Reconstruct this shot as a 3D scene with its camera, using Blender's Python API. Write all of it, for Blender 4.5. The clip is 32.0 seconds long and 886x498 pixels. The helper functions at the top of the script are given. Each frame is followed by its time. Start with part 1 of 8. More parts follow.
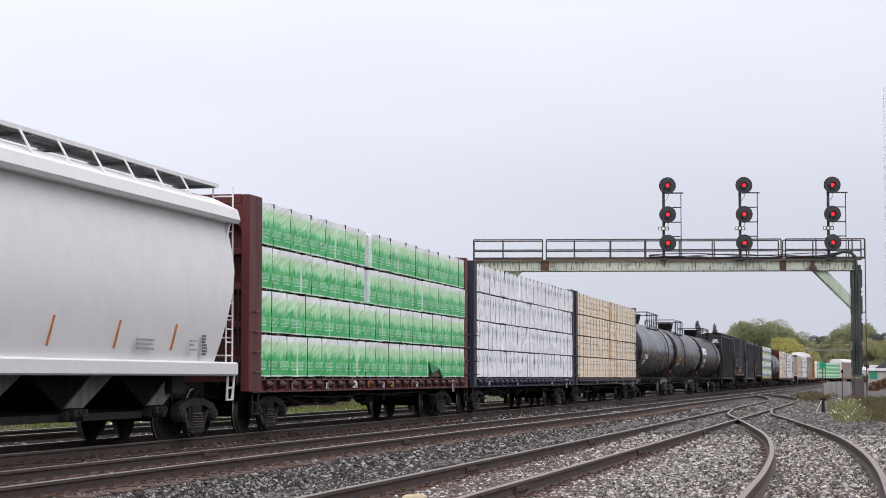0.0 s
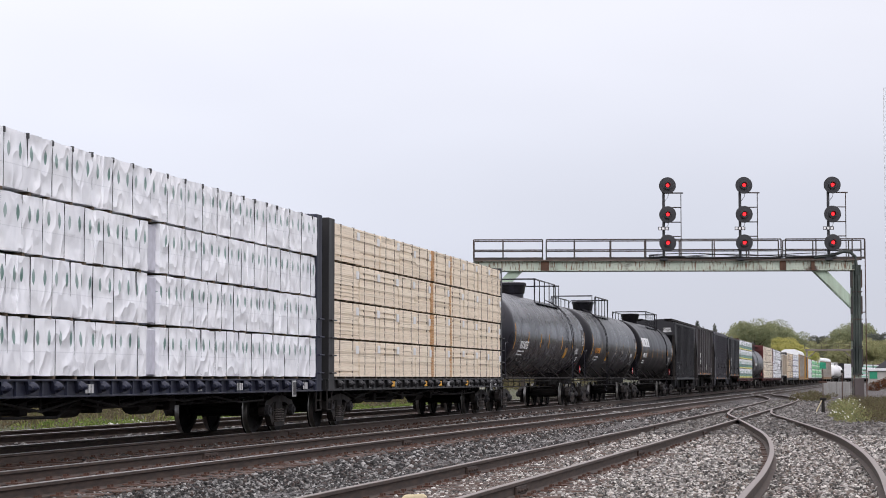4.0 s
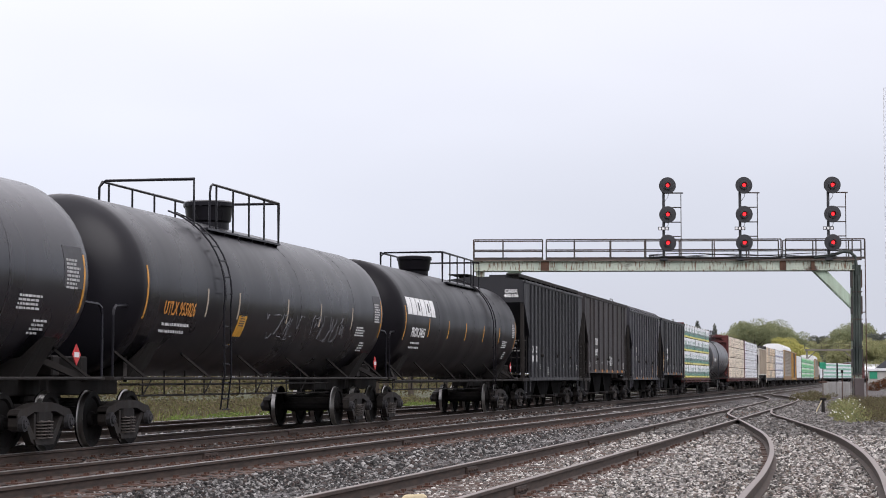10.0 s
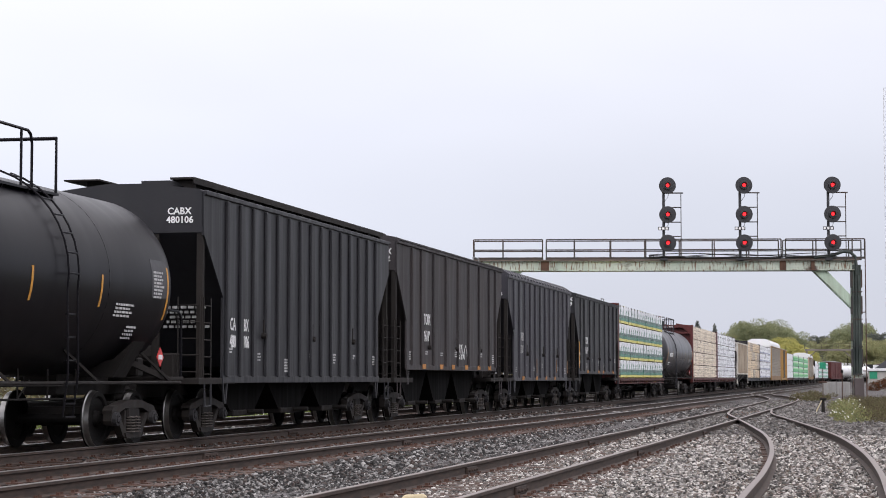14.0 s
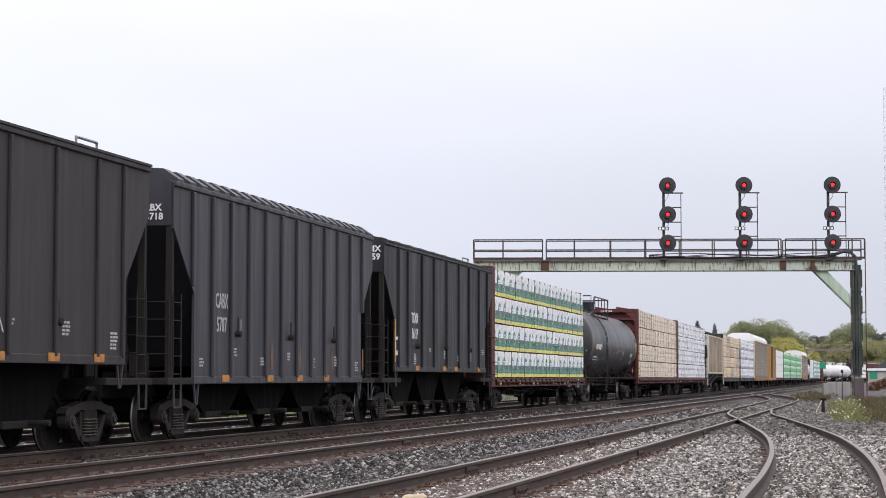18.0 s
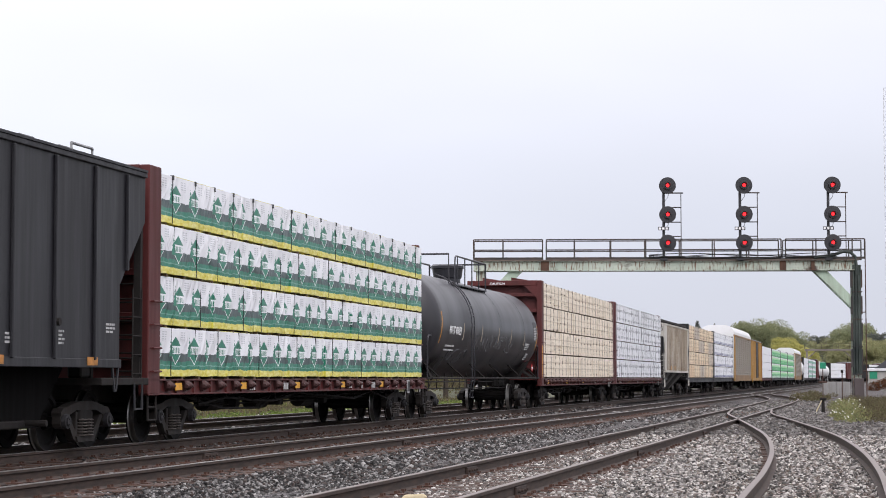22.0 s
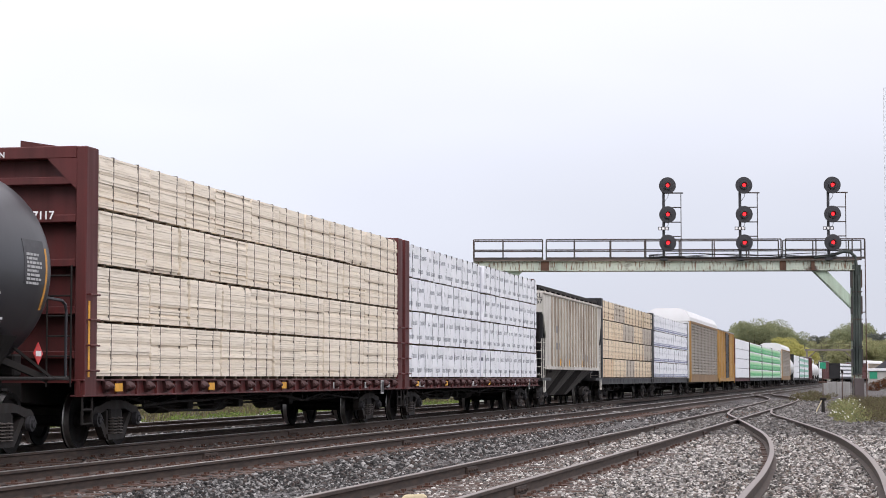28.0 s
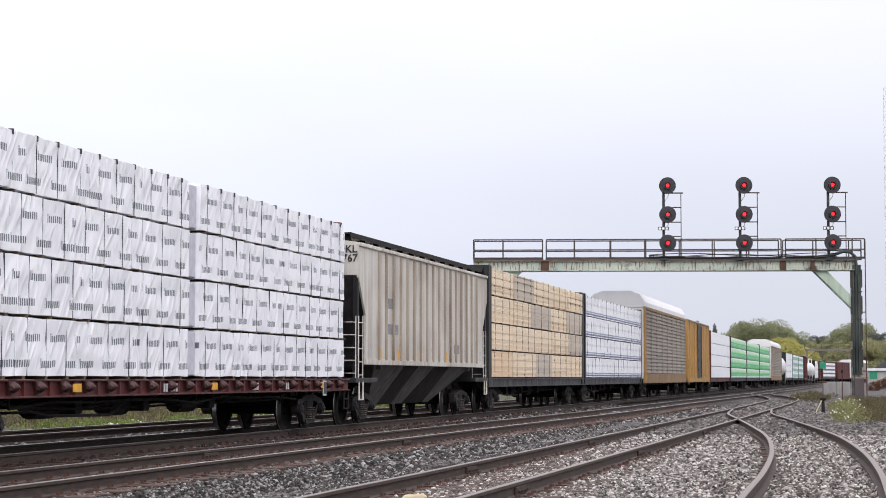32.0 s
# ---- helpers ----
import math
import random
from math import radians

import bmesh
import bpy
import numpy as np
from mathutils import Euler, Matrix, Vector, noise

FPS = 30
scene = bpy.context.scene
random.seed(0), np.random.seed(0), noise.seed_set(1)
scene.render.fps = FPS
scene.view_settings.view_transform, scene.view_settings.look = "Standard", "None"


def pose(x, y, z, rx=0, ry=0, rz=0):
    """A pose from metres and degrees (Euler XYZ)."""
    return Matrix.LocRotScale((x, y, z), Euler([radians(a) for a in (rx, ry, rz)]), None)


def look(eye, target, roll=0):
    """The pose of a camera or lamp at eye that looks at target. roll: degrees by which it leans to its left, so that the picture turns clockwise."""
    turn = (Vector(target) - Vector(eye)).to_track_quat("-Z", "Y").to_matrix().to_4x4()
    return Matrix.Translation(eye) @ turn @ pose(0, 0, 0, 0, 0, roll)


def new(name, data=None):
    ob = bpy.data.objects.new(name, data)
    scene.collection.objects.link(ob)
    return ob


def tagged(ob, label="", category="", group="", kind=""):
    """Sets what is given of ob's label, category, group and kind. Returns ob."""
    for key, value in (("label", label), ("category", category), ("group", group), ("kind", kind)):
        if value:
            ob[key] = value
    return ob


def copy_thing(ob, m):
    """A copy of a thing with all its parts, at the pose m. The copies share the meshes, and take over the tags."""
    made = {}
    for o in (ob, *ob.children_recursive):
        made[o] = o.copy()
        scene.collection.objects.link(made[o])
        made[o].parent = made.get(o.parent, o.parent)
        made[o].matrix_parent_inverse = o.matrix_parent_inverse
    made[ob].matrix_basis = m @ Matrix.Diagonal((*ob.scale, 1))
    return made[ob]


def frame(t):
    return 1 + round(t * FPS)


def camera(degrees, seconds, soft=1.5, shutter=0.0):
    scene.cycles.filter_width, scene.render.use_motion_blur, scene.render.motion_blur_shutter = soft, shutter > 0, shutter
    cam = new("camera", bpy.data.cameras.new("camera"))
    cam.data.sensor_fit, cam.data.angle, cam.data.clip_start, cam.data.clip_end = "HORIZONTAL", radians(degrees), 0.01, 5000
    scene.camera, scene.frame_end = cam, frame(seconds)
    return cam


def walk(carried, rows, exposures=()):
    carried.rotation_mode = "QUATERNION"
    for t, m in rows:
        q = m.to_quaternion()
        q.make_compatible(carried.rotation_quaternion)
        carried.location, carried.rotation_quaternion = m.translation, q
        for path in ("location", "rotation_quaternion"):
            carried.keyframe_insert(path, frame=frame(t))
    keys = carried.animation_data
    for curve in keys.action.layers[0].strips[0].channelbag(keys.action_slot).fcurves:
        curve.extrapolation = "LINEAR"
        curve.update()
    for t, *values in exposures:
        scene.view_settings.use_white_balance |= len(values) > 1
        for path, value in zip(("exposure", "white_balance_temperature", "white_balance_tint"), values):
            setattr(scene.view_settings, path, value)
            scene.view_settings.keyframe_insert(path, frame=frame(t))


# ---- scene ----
# ---------------------------------------------------------------- camera
EYE_HEIGHT = 1.14          # above the rail heads
LENS = 24.57               # degrees across the picture
cam = camera(LENS, 32.0, soft=0.97)
STAND = pose(0, 0, EYE_HEIGHT, 93.624, 0, 11.819)
walk(cam, [(0.0, STAND), (32.0, STAND)], exposures=[(0.0, 0.0), (6.0, 0.02), (13.0, 0.06), (19.0, 0.09), (28.0, 0.14), (32.0, 0.16)])

# ---------------------------------------------------------------- sky and sun
world = bpy.data.worlds.new("overcast_sky")
scene.world = world
world.use_nodes = True


def build_sky():
    nt = world.node_tree
    nt.nodes.clear()
    out = nt.nodes.new("ShaderNodeOutputWorld")
    bg = nt.nodes.new("ShaderNodeBackground")
    sky = nt.nodes.new("ShaderNodeTexSky")
    sky.sky_type, sky.sun_disc = "NISHITA", False
    sky.sun_elevation, sky.sun_rotation = radians(48), radians(150)
    tc = nt.nodes.new("ShaderNodeTexCoord")
    sep = nt.nodes.new("ShaderNodeSeparateXYZ")
    nt.links.new(tc.outputs["Generated"], sep.inputs[0])
    ramp = nt.nodes.new("ShaderNodeValToRGB")     # cloud deck by height
    els = ramp.color_ramp.elements
    els[0].position, els[0].color = 0.0, (0.57, 0.59, 0.70, 1)
    els[1].position, els[1].color = 1.0, (2.2, 2.13, 2.28, 1)
    e = els.new(0.06); e.color = (0.64, 0.655, 0.765, 1)
    e = els.new(0.13); e.color = (0.79, 0.795, 0.89, 1)
    e = els.new(0.22); e.color = (0.93, 0.92, 0.985, 1)
    e = els.new(0.34); e.color = (1.03, 1.0, 1.07, 1)
    e = els.new(0.60); e.color = (1.72, 1.67, 1.79, 1)
    nt.links.new(sep.outputs["Z"], ramp.inputs[0])
    noise_tex = nt.nodes.new("ShaderNodeTexNoise")
    noise_tex.inputs["Scale"].default_value = 3.0
    noise_tex.inputs["Detail"].default_value = 3.0
    stretch = nt.nodes.new("ShaderNodeMapping")
    stretch.inputs["Scale"].default_value = (1, 1, 3)
    nt.links.new(tc.outputs["Generated"], stretch.inputs[0])
    nt.links.new(stretch.outputs[0], noise_tex.inputs["Vector"])
    rng = nt.nodes.new("ShaderNodeMapRange")
    rng.inputs["From Min"].default_value, rng.inputs["From Max"].default_value = 0.3, 0.7
    rng.inputs["To Min"].default_value, rng.inputs["To Max"].default_value = 0.95, 1.05
    nt.links.new(noise_tex.outputs[0], rng.inputs[0])
    ahead = nt.nodes.new("ShaderNodeMath"); ahead.operation = "MAXIMUM"       # the cloud thins out towards the west
    nt.links.new(sep.outputs["Y"], ahead.inputs[0])
    ahead.inputs[1].default_value = 0.0
    across = nt.nodes.new("ShaderNodeMath"); across.operation = "MULTIPLY"
    nt.links.new(sep.outputs["X"], across.inputs[0])
    nt.links.new(ahead.outputs[0], across.inputs[1])
    thin = nt.nodes.new("ShaderNodeMath"); thin.operation = "MULTIPLY_ADD"
    nt.links.new(across.outputs[0], thin.inputs[0])
    thin.inputs[1].default_value, thin.inputs[2].default_value = -0.33, 0.935
    cloud = nt.nodes.new("ShaderNodeMath"); cloud.operation = "MULTIPLY"
    nt.links.new(rng.outputs[0], cloud.inputs[0])
    nt.links.new(thin.outputs[0], cloud.inputs[1])
    mul = nt.nodes.new("ShaderNodeVectorMath"); mul.operation = "SCALE"
    nt.links.new(ramp.outputs[0], mul.inputs[0])
    nt.links.new(cloud.outputs[0], mul.inputs["Scale"])
    dim = nt.nodes.new("ShaderNodeVectorMath"); dim.operation = "SCALE"
    dim.inputs["Scale"].default_value = 0.012
    nt.links.new(sky.outputs[0], dim.inputs[0])
    add = nt.nodes.new("ShaderNodeVectorMath"); add.operation = "ADD"
    nt.links.new(mul.outputs[0], add.inputs[0])
    nt.links.new(dim.outputs[0], add.inputs[1])
    nt.links.new(add.outputs[0], bg.inputs[0])
    bg.inputs[1].default_value = 1.0
    nt.links.new(bg.outputs[0], out.inputs[0])


build_sky()
sun = new("sun", bpy.data.lights.new("sun", "SUN"))
sun.data.energy, sun.data.angle, sun.data.color = 1.38, radians(40), (1.0, 0.965, 0.985)
sun.matrix_world = look((40, -60, 90), (0, 40, 0))

# ---------------------------------------------------------------- materials


class Nodes:
    """Short-hand for building a node material."""

    def __init__(self, name, rough=0.6, metal=0.0):
        self.mat = bpy.data.materials.new(name)
        self.mat.use_nodes = True
        self.t = self.mat.node_tree
        self.b = self.t.nodes["Principled BSDF"]
        self.b.inputs["Roughness"].default_value = rough
        self.b.inputs["Metallic"].default_value = metal
        self.obj = None

    def put(self, socket, v):
        if hasattr(v, "is_output"):
            self.t.links.new(v, socket)
        elif isinstance(v, (tuple, list)) and len(v) == 3 and len(socket.default_value) == 4:
            socket.default_value = (*v, 1)
        else:
            socket.default_value = v

    def coord(self, kind="Object"):
        n = self.t.nodes.new("ShaderNodeTexCoord")
        return n.outputs[kind]

    def xyz(self, vec=None):
        n = self.t.nodes.new("ShaderNodeSeparateXYZ")
        self.t.links.new(vec or self.coord(), n.inputs[0])
        return n.outputs

    def scaled(self, sx, sy, sz, vec=None):
        n = self.t.nodes.new("ShaderNodeMapping")
        n.inputs["Scale"].default_value = (sx, sy, sz)
        self.t.links.new(vec or self.coord(), n.inputs[0])
        return n.outputs[0]

    def world_pos(self):
        return self.t.nodes.new("ShaderNodeNewGeometry").outputs["Position"]

    def m(self, op, a, b=0.0, c=0.0):
        n = self.t.nodes.new("ShaderNodeMath")
        n.operation = op
        for s, v in zip(n.inputs, (a, b, c)):
            self.put(s, v)
        return n.outputs[0]

    def noise(self, scale, vec=None, detail=4.0, rough=0.55):
        n = self.t.nodes.new("ShaderNodeTexNoise")
        n.inputs["Scale"].default_value = scale
        n.inputs["Detail"].default_value = detail
        n.inputs["Roughness"].default_value = rough
        self.t.links.new(vec or self.coord(), n.inputs["Vector"])
        return n.outputs[0]

    def voronoi(self, scale, vec=None, out="Distance"):
        n = self.t.nodes.new("ShaderNodeTexVoronoi")
        n.inputs["Scale"].default_value = scale
        self.t.links.new(vec or self.coord(), n.inputs["Vector"])
        return n.outputs[out]

    def span(self, v, a, b, lo=0.0, hi=1.0):
        n = self.t.nodes.new("ShaderNodeMapRange")
        for s, x in zip(n.inputs, (v, a, b, lo, hi)):
            self.put(s, x)
        return n.outputs[0]

    def mix(self, fac, a, b):
        n = self.t.nodes.new("ShaderNodeMix")
        n.data_type = "RGBA"
        self.put(n.inputs[0], fac)
        self.put(n.inputs[6], a)
        self.put(n.inputs[7], b)
        return n.outputs[2]

    def ramp(self, fac, *stops):
        n = self.t.nodes.new("ShaderNodeValToRGB")
        els = n.color_ramp.elements
        els[0].position, els[0].color = stops[0][0], (*stops[0][1], 1)
        els[1].position, els[1].color = stops[-1][0], (*stops[-1][1], 1)
        for p, c in stops[1:-1]:
            els.new(p).color = (*c, 1)
        self.put(n.inputs[0], fac)
        return n.outputs[0]

    def rand(self):
        return self.t.nodes.new("ShaderNodeObjectInfo").outputs["Random"]

    def island(self):
        return self.t.nodes.new("ShaderNodeNewGeometry").outputs["Random Per Island"]

    def bump(self, height, strength=0.3, dist=0.01):
        n = self.t.nodes.new("ShaderNodeBump")
        n.inputs["Strength"].default_value = strength
        n.inputs["Distance"].default_value = dist
        self.put(n.inputs["Height"], height)
        self.t.links.new(n.outputs[0], self.b.inputs["Normal"])

    def colour(self, v):
        self.put(self.b.inputs["Base Color"], v)
        return self

    def rough(self, v):
        self.put(self.b.inputs["Roughness"], v)
        return self


def inside(n, v, a, b):
    """1 where a < v < b."""
    return n.m("MULTIPLY", n.m("GREATER_THAN", v, a), n.m("LESS_THAN", v, b))


def painted(name, base, dirt, amount=0.5, rough=0.5, metal=0.0, streaks=True, bump=0.15, spec=0.4):
    """Weathered paint: base colour with dirt streaks that run down, blotches and fine grain."""
    n = Nodes(name, rough, metal)
    big = n.noise(0.55, detail=3)
    run = n.noise(1.0, n.scaled(5.0, 5.0, 0.35), detail=5) if streaks else n.noise(2.2, detail=5)
    fine = n.noise(38.0, detail=3)
    f = n.m("ADD", n.m("MULTIPLY", big, 0.5), n.m("MULTIPLY", run, 0.5))
    f = n.m("ADD", f, n.m("MULTIPLY", n.m("SUBTRACT", fine, 0.5), 0.25))
    f = n.span(f, 0.42, 0.72, 0.0, amount)
    n.colour(n.mix(f, base, dirt))
    n.rough(n.span(run, 0.3, 0.7, max(0.05, rough - 0.12), min(1, rough + 0.15)))
    n.bump(n.m("ADD", fine, n.m("MULTIPLY", n.noise(6.0, detail=3), 1.5)), bump, 0.006)
    n.b.inputs["Specular IOR Level"].default_value = spec
    return n.mat


def plain(name, base, rough=0.6, metal=0.0, vary=0.25):
    n = Nodes(name, rough, metal)
    k = n.span(n.noise(7.0, detail=5), 0.3, 0.7, 1 - vary, 1 + vary)
    v = n.t.nodes.new("ShaderNodeVectorMath")
    v.operation = "SCALE"
    v.inputs[0].default_value = base
    n.put(v.inputs["Scale"], k)
    n.colour(v.outputs[0])
    n.bump(n.noise(60.0), 0.1, 0.004)
    return n.mat


def tank_material(name, base, dusty, spec=0.4, streak=0.14, sheen=0.34):
    """Satin black paint with run-down streaks, soft weather marks and faint plate waves."""
    n = Nodes(name, 0.40)
    big = n.noise(0.35, detail=2)
    mark = n.noise(0.9, n.scaled(1.0, 1.2, 0.6), 2)
    runs = n.noise(1.0, n.scaled(0.10, 0.9, 0.12), 3, 0.55)
    c = n.mix(n.span(n.m("ADD", n.m("MULTIPLY", big, 0.6), n.m("MULTIPLY", mark, 0.4)), 0.42, 0.68), base, dusty)
    c = n.mix(n.span(runs, 0.58, 0.74, 0.0, streak), c, (0.07, 0.07, 0.085))
    patch = n.voronoi(0.42, n.scaled(0.3, 1.0, 0.9), "Color")
    c = n.mix(n.m("MULTIPLY", n.m("GREATER_THAN", n.xyz(patch)[0], 0.86), 0.35), c, dusty)
    n.colour(c)
    n.rough(n.m("ADD", n.span(mark, 0.3, 0.8, sheen - 0.03, sheen + 0.05), n.span(runs, 0.5, 0.7, 0.0, 0.06)))
    n.bump(n.m("ADD", n.m("MULTIPLY", n.noise(50.0, detail=2), 0.1), n.noise(0.6, n.scaled(0.6, 0.7, 0.6), 1)), 0.06, 0.02)
    n.b.inputs["Specular IOR Level"].default_value = spec
    return n.mat


def ground_material():
    n = Nodes("ballast_bed", 0.95)
    p = n.world_pos()
    x = n.xyz(p)
    a = n.noise(9.0, p, 6)
    cells = n.voronoi(22.0, p, "Color")
    g = n.xyz(cells)
    stone = n.mix(n.m("POWER", g[0], 2.0), (0.022, 0.019, 0.018), (0.22, 0.205, 0.205))
    brown = n.mix(n.span(n.noise(0.35, p, 4), 0.42, 0.66), stone, (0.045, 0.034, 0.029))
    # bed mixed darker, unevenly, between x -19 and -8.1
    dark_bed = n.m("MULTIPLY", inside(n, x[0], -19.0, -8.1), n.span(n.noise(0.6, p, 3), 0.25, 0.6, 0.55, 0.9))
    brown = n.mix(dark_bed, brown, (0.017, 0.0135, 0.012))
    # grass field past the far track
    wob = n.m("MULTIPLY", n.m("SUBTRACT", n.noise(0.25, p, 4), 0.5), 5.0)
    side = n.m("ADD", x[0], wob)
    path = n.m("MULTIPLY", inside(n, n.m("ADD", x[0], n.m("MULTIPLY", wob, 0.4)), -21.9, -19.4), n.span(n.noise(0.22, n.scaled(1.0, 0.5, 1.0, p), 3), 0.42, 0.55, 0.0, 0.85))
    brown = n.mix(path, brown, n.mix(g[1], (0.16, 0.15, 0.14), (0.40, 0.385, 0.36)))
    field = n.m("LESS_THAN", side, -23.0)
    gr = n.mix(n.span(n.noise(0.35, p, 6), 0.35, 0.65), (0.055, 0.065, 0.026), (0.105, 0.088, 0.06))
    gr = n.mix(n.span(a, 0.35, 0.7), gr, (0.045, 0.055, 0.022))
    right = n.m("GREATER_THAN", n.m("ADD", x[0], n.m("MULTIPLY", wob, 0.5)), 6.0)
    base = n.mix(n.m("MAXIMUM", field, right), brown, gr)
    n.colour(base)
    n.bump(n.m("ADD", n.voronoi(22.0, p), n.m("MULTIPLY", a, 0.5)), 0.9, 0.05)
    return n.mat


def rail_material(name="rail_steel", worn=True):
    n = Nodes(name, 0.6)
    z = n.xyz(n.world_pos())[2]
    a = n.noise(3.0, n.scaled(8, 1.2, 8), 5)
    rust = n.mix(n.span(a, 0.35, 0.65), (0.030, 0.021, 0.017), (0.060, 0.039, 0.029))
    top = n.m("GREATER_THAN", z, -0.006)
    n.colour(n.mix(top, rust, (0.30, 0.28, 0.265) if worn else n.mix(a, (0.11, 0.088, 0.077), (0.20, 0.17, 0.155))))
    n.put(n.b.inputs["Metallic"], n.m("MULTIPLY", top, 0.75 if worn else 0.1))
    n.rough(n.span(top, 0, 1, 0.85, 0.38 if worn else 0.55))
    n.bump(n.noise(40.0), 0.25, 0.004)
    return n.mat


def tie_material():
    n = Nodes("tie_wood", 0.9)
    a = n.noise(4.0, n.scaled(1.0, 12, 12), 6)
    base = n.mix(n.span(a, 0.3, 0.7), (0.028, 0.018, 0.015), (0.085, 0.050, 0.036))
    r = n.rand()
    n.colour(n.mix(n.m("MULTIPLY", r, 0.3), base, (0.085, 0.046, 0.032)))
    n.bump(a, 0.6, 0.02)
    return n.mat


def stone_material(name, dark, light, tint, power=1.9):
    n = Nodes(name, 0.9)
    r = n.island()
    c = n.mix(n.m("POWER", r, power), dark, light)
    c = n.mix(n.m("MULTIPLY", n.m("GREATER_THAN", n.m("FRACT", n.m("MULTIPLY", r, 37.0)), 0.8), 0.6), c, tint)
    grain = n.noise(30.0, n.world_pos(), 4)
    n.colour(n.mix(n.span(grain, 0.3, 0.7, 0.0, 0.35), c, dark))
    n.bump(grain, 0.5, 0.01)
    return n.mat


M = {}
M["ground"] = ground_material()
M["rail"] = rail_material()
M["rail_dull"] = rail_material("rail_brown", False)
M["tie"] = tie_material()
M["stone"] = stone_material("ballast_stone", (0.022, 0.019, 0.017), (0.66, 0.625, 0.58), (0.14, 0.10, 0.075), 2.2)
M["stone_mid"] = stone_material("ballast_dusty", (0.022, 0.019, 0.017), (0.27, 0.255, 0.24), (0.07, 0.052, 0.04))
M["stone_dark"] = stone_material("ballast_dark", (0.009, 0.008, 0.0075), (0.42, 0.405, 0.39), (0.06, 0.036, 0.028), 3.8)
M["iron"] = painted("rusty_iron", (0.050, 0.028, 0.021), (0.11, 0.050, 0.032), 0.8, 0.85)
M["joint_iron"] = painted("dark_joint_iron", (0.032, 0.022, 0.018), (0.055, 0.034, 0.026), 0.8, 0.8)
M["red"] = painted("oxide_red_paint", (0.088, 0.0145, 0.0135), (0.040, 0.013, 0.012), 0.75, 0.55)
M["winch_red"] = painted("grimy_winch_paint", (0.05, 0.016, 0.015), (0.018, 0.011, 0.010), 0.8, 0.6)
M["blue"] = painted("dark_blue_paint", (0.011, 0.014, 0.032), (0.02, 0.019, 0.024), 0.6, 0.55)
M["black"] = painted("black_paint", (0.012, 0.012, 0.014), (0.028, 0.026, 0.024), 0.6, 0.5)
M["tank"] = tank_material("black_tank_paint", (0.0068, 0.0064, 0.0088), (0.0105, 0.0100, 0.0130), 0.21, 0.12, 0.28)
M["tank_gloss"] = tank_material("glossy_tank_paint", (0.009, 0.0086, 0.0128), (0.014, 0.0134, 0.019), 0.42, 0.26, 0.25)
M["tank_matt"] = tank_material("matt_tank_paint", (0.0066, 0.0061, 0.0080), (0.0098, 0.0090, 0.0110), 0.09, 0.08, 0.32)
M["tank_grey"] = tank_material("faded_tank_paint", (0.022, 0.0225, 0.028), (0.038, 0.037, 0.041))
M["hopper"] = painted("black_hopper_paint", (0.014, 0.014, 0.0175), (0.026, 0.026, 0.029), 0.7, 0.5)
M["hopper_brown"] = painted("dusty_hopper_paint", (0.026, 0.0225, 0.0245), (0.048, 0.038, 0.037), 0.7, 0.6)
M["hopper_slate"] = painted("worn_hopper_paint", (0.031, 0.030, 0.038), (0.044, 0.042, 0.047), 0.7, 0.48)
# black bay paint, taken darker still for the shade under the cars
M["bay"] = painted("black_shaded_bay_paint", (0.0045, 0.0043, 0.0045), (0.009, 0.008, 0.0075), 0.7, 0.85, spec=0.07)
M["dull_orange"] = plain("dull_orange_reflector", (0.42, 0.18, 0.04), 0.6, 0, 0.3)
M["under"] = painted("underframe_grime", (0.014, 0.0125, 0.012), (0.032, 0.027, 0.024), 0.8, 0.75, spec=0.2)
M["truck"] = painted("truck_casting", (0.017, 0.015, 0.0145), (0.042, 0.034, 0.029), 0.8, 0.7, spec=0.25)
M["bearing"] = painted("bearing_cap_paint", (0.032, 0.031, 0.034), (0.016, 0.014, 0.013), 0.9, 0.75)
M["spring"] = painted("spring_steel", (0.075, 0.062, 0.055), (0.035, 0.03, 0.027), 0.8, 0.6)
M["wheel"] = painted("wheel_steel", (0.007, 0.0065, 0.0065), (0.016, 0.0135, 0.0125), 0.6, 0.65, spec=0.1)
M["tread"] = plain("wheel_tread", (0.34, 0.33, 0.32), 0.38, 1.0, 0.15)
M["white_paint"] = painted("white_car_paint", (0.655, 0.655, 0.655), (0.60, 0.595, 0.585), 0.5, 0.4, streaks=False, bump=0.01)
M["grey_paint"] = painted("weathered_grey_paint", (0.60, 0.58, 0.53), (0.20, 0.145, 0.10), 0.75, 0.65)
M["yellow_paint"] = painted("yellow_boxcar_paint", (0.40, 0.225, 0.06), (0.20, 0.11, 0.04), 0.8, 0.6)
M["rack"] = painted("autorack_panels", (0.33, 0.30, 0.26), (0.17, 0.13, 0.095), 0.8, 0.6)
M["ochre"] = painted("ochre_sill_paint", (0.25, 0.155, 0.075), (0.15, 0.10, 0.06), 0.8, 0.65)
M["green_steel"] = None
M["letter"] = plain("white_lettering", (0.72, 0.72, 0.72), 0.6, 0, 0.12)
M["letter_dim"] = plain("worn_lettering", (0.42, 0.42, 0.42), 0.7, 0, 0.25)
M["letter_orange"] = plain("orange_lettering", (0.5, 0.2, 0.03), 0.6, 0, 0.2)
M["reflector"] = plain("yellow_reflector", (0.66, 0.33, 0.03), 0.5, 0, 0.15)
M["stripe"] = plain("amber_stripe", (0.55, 0.26, 0.04), 0.5, 0, 0.2)
M["stripe_pale"] = plain("faded_stripe", (0.40, 0.34, 0.27), 0.6, 0, 0.3)
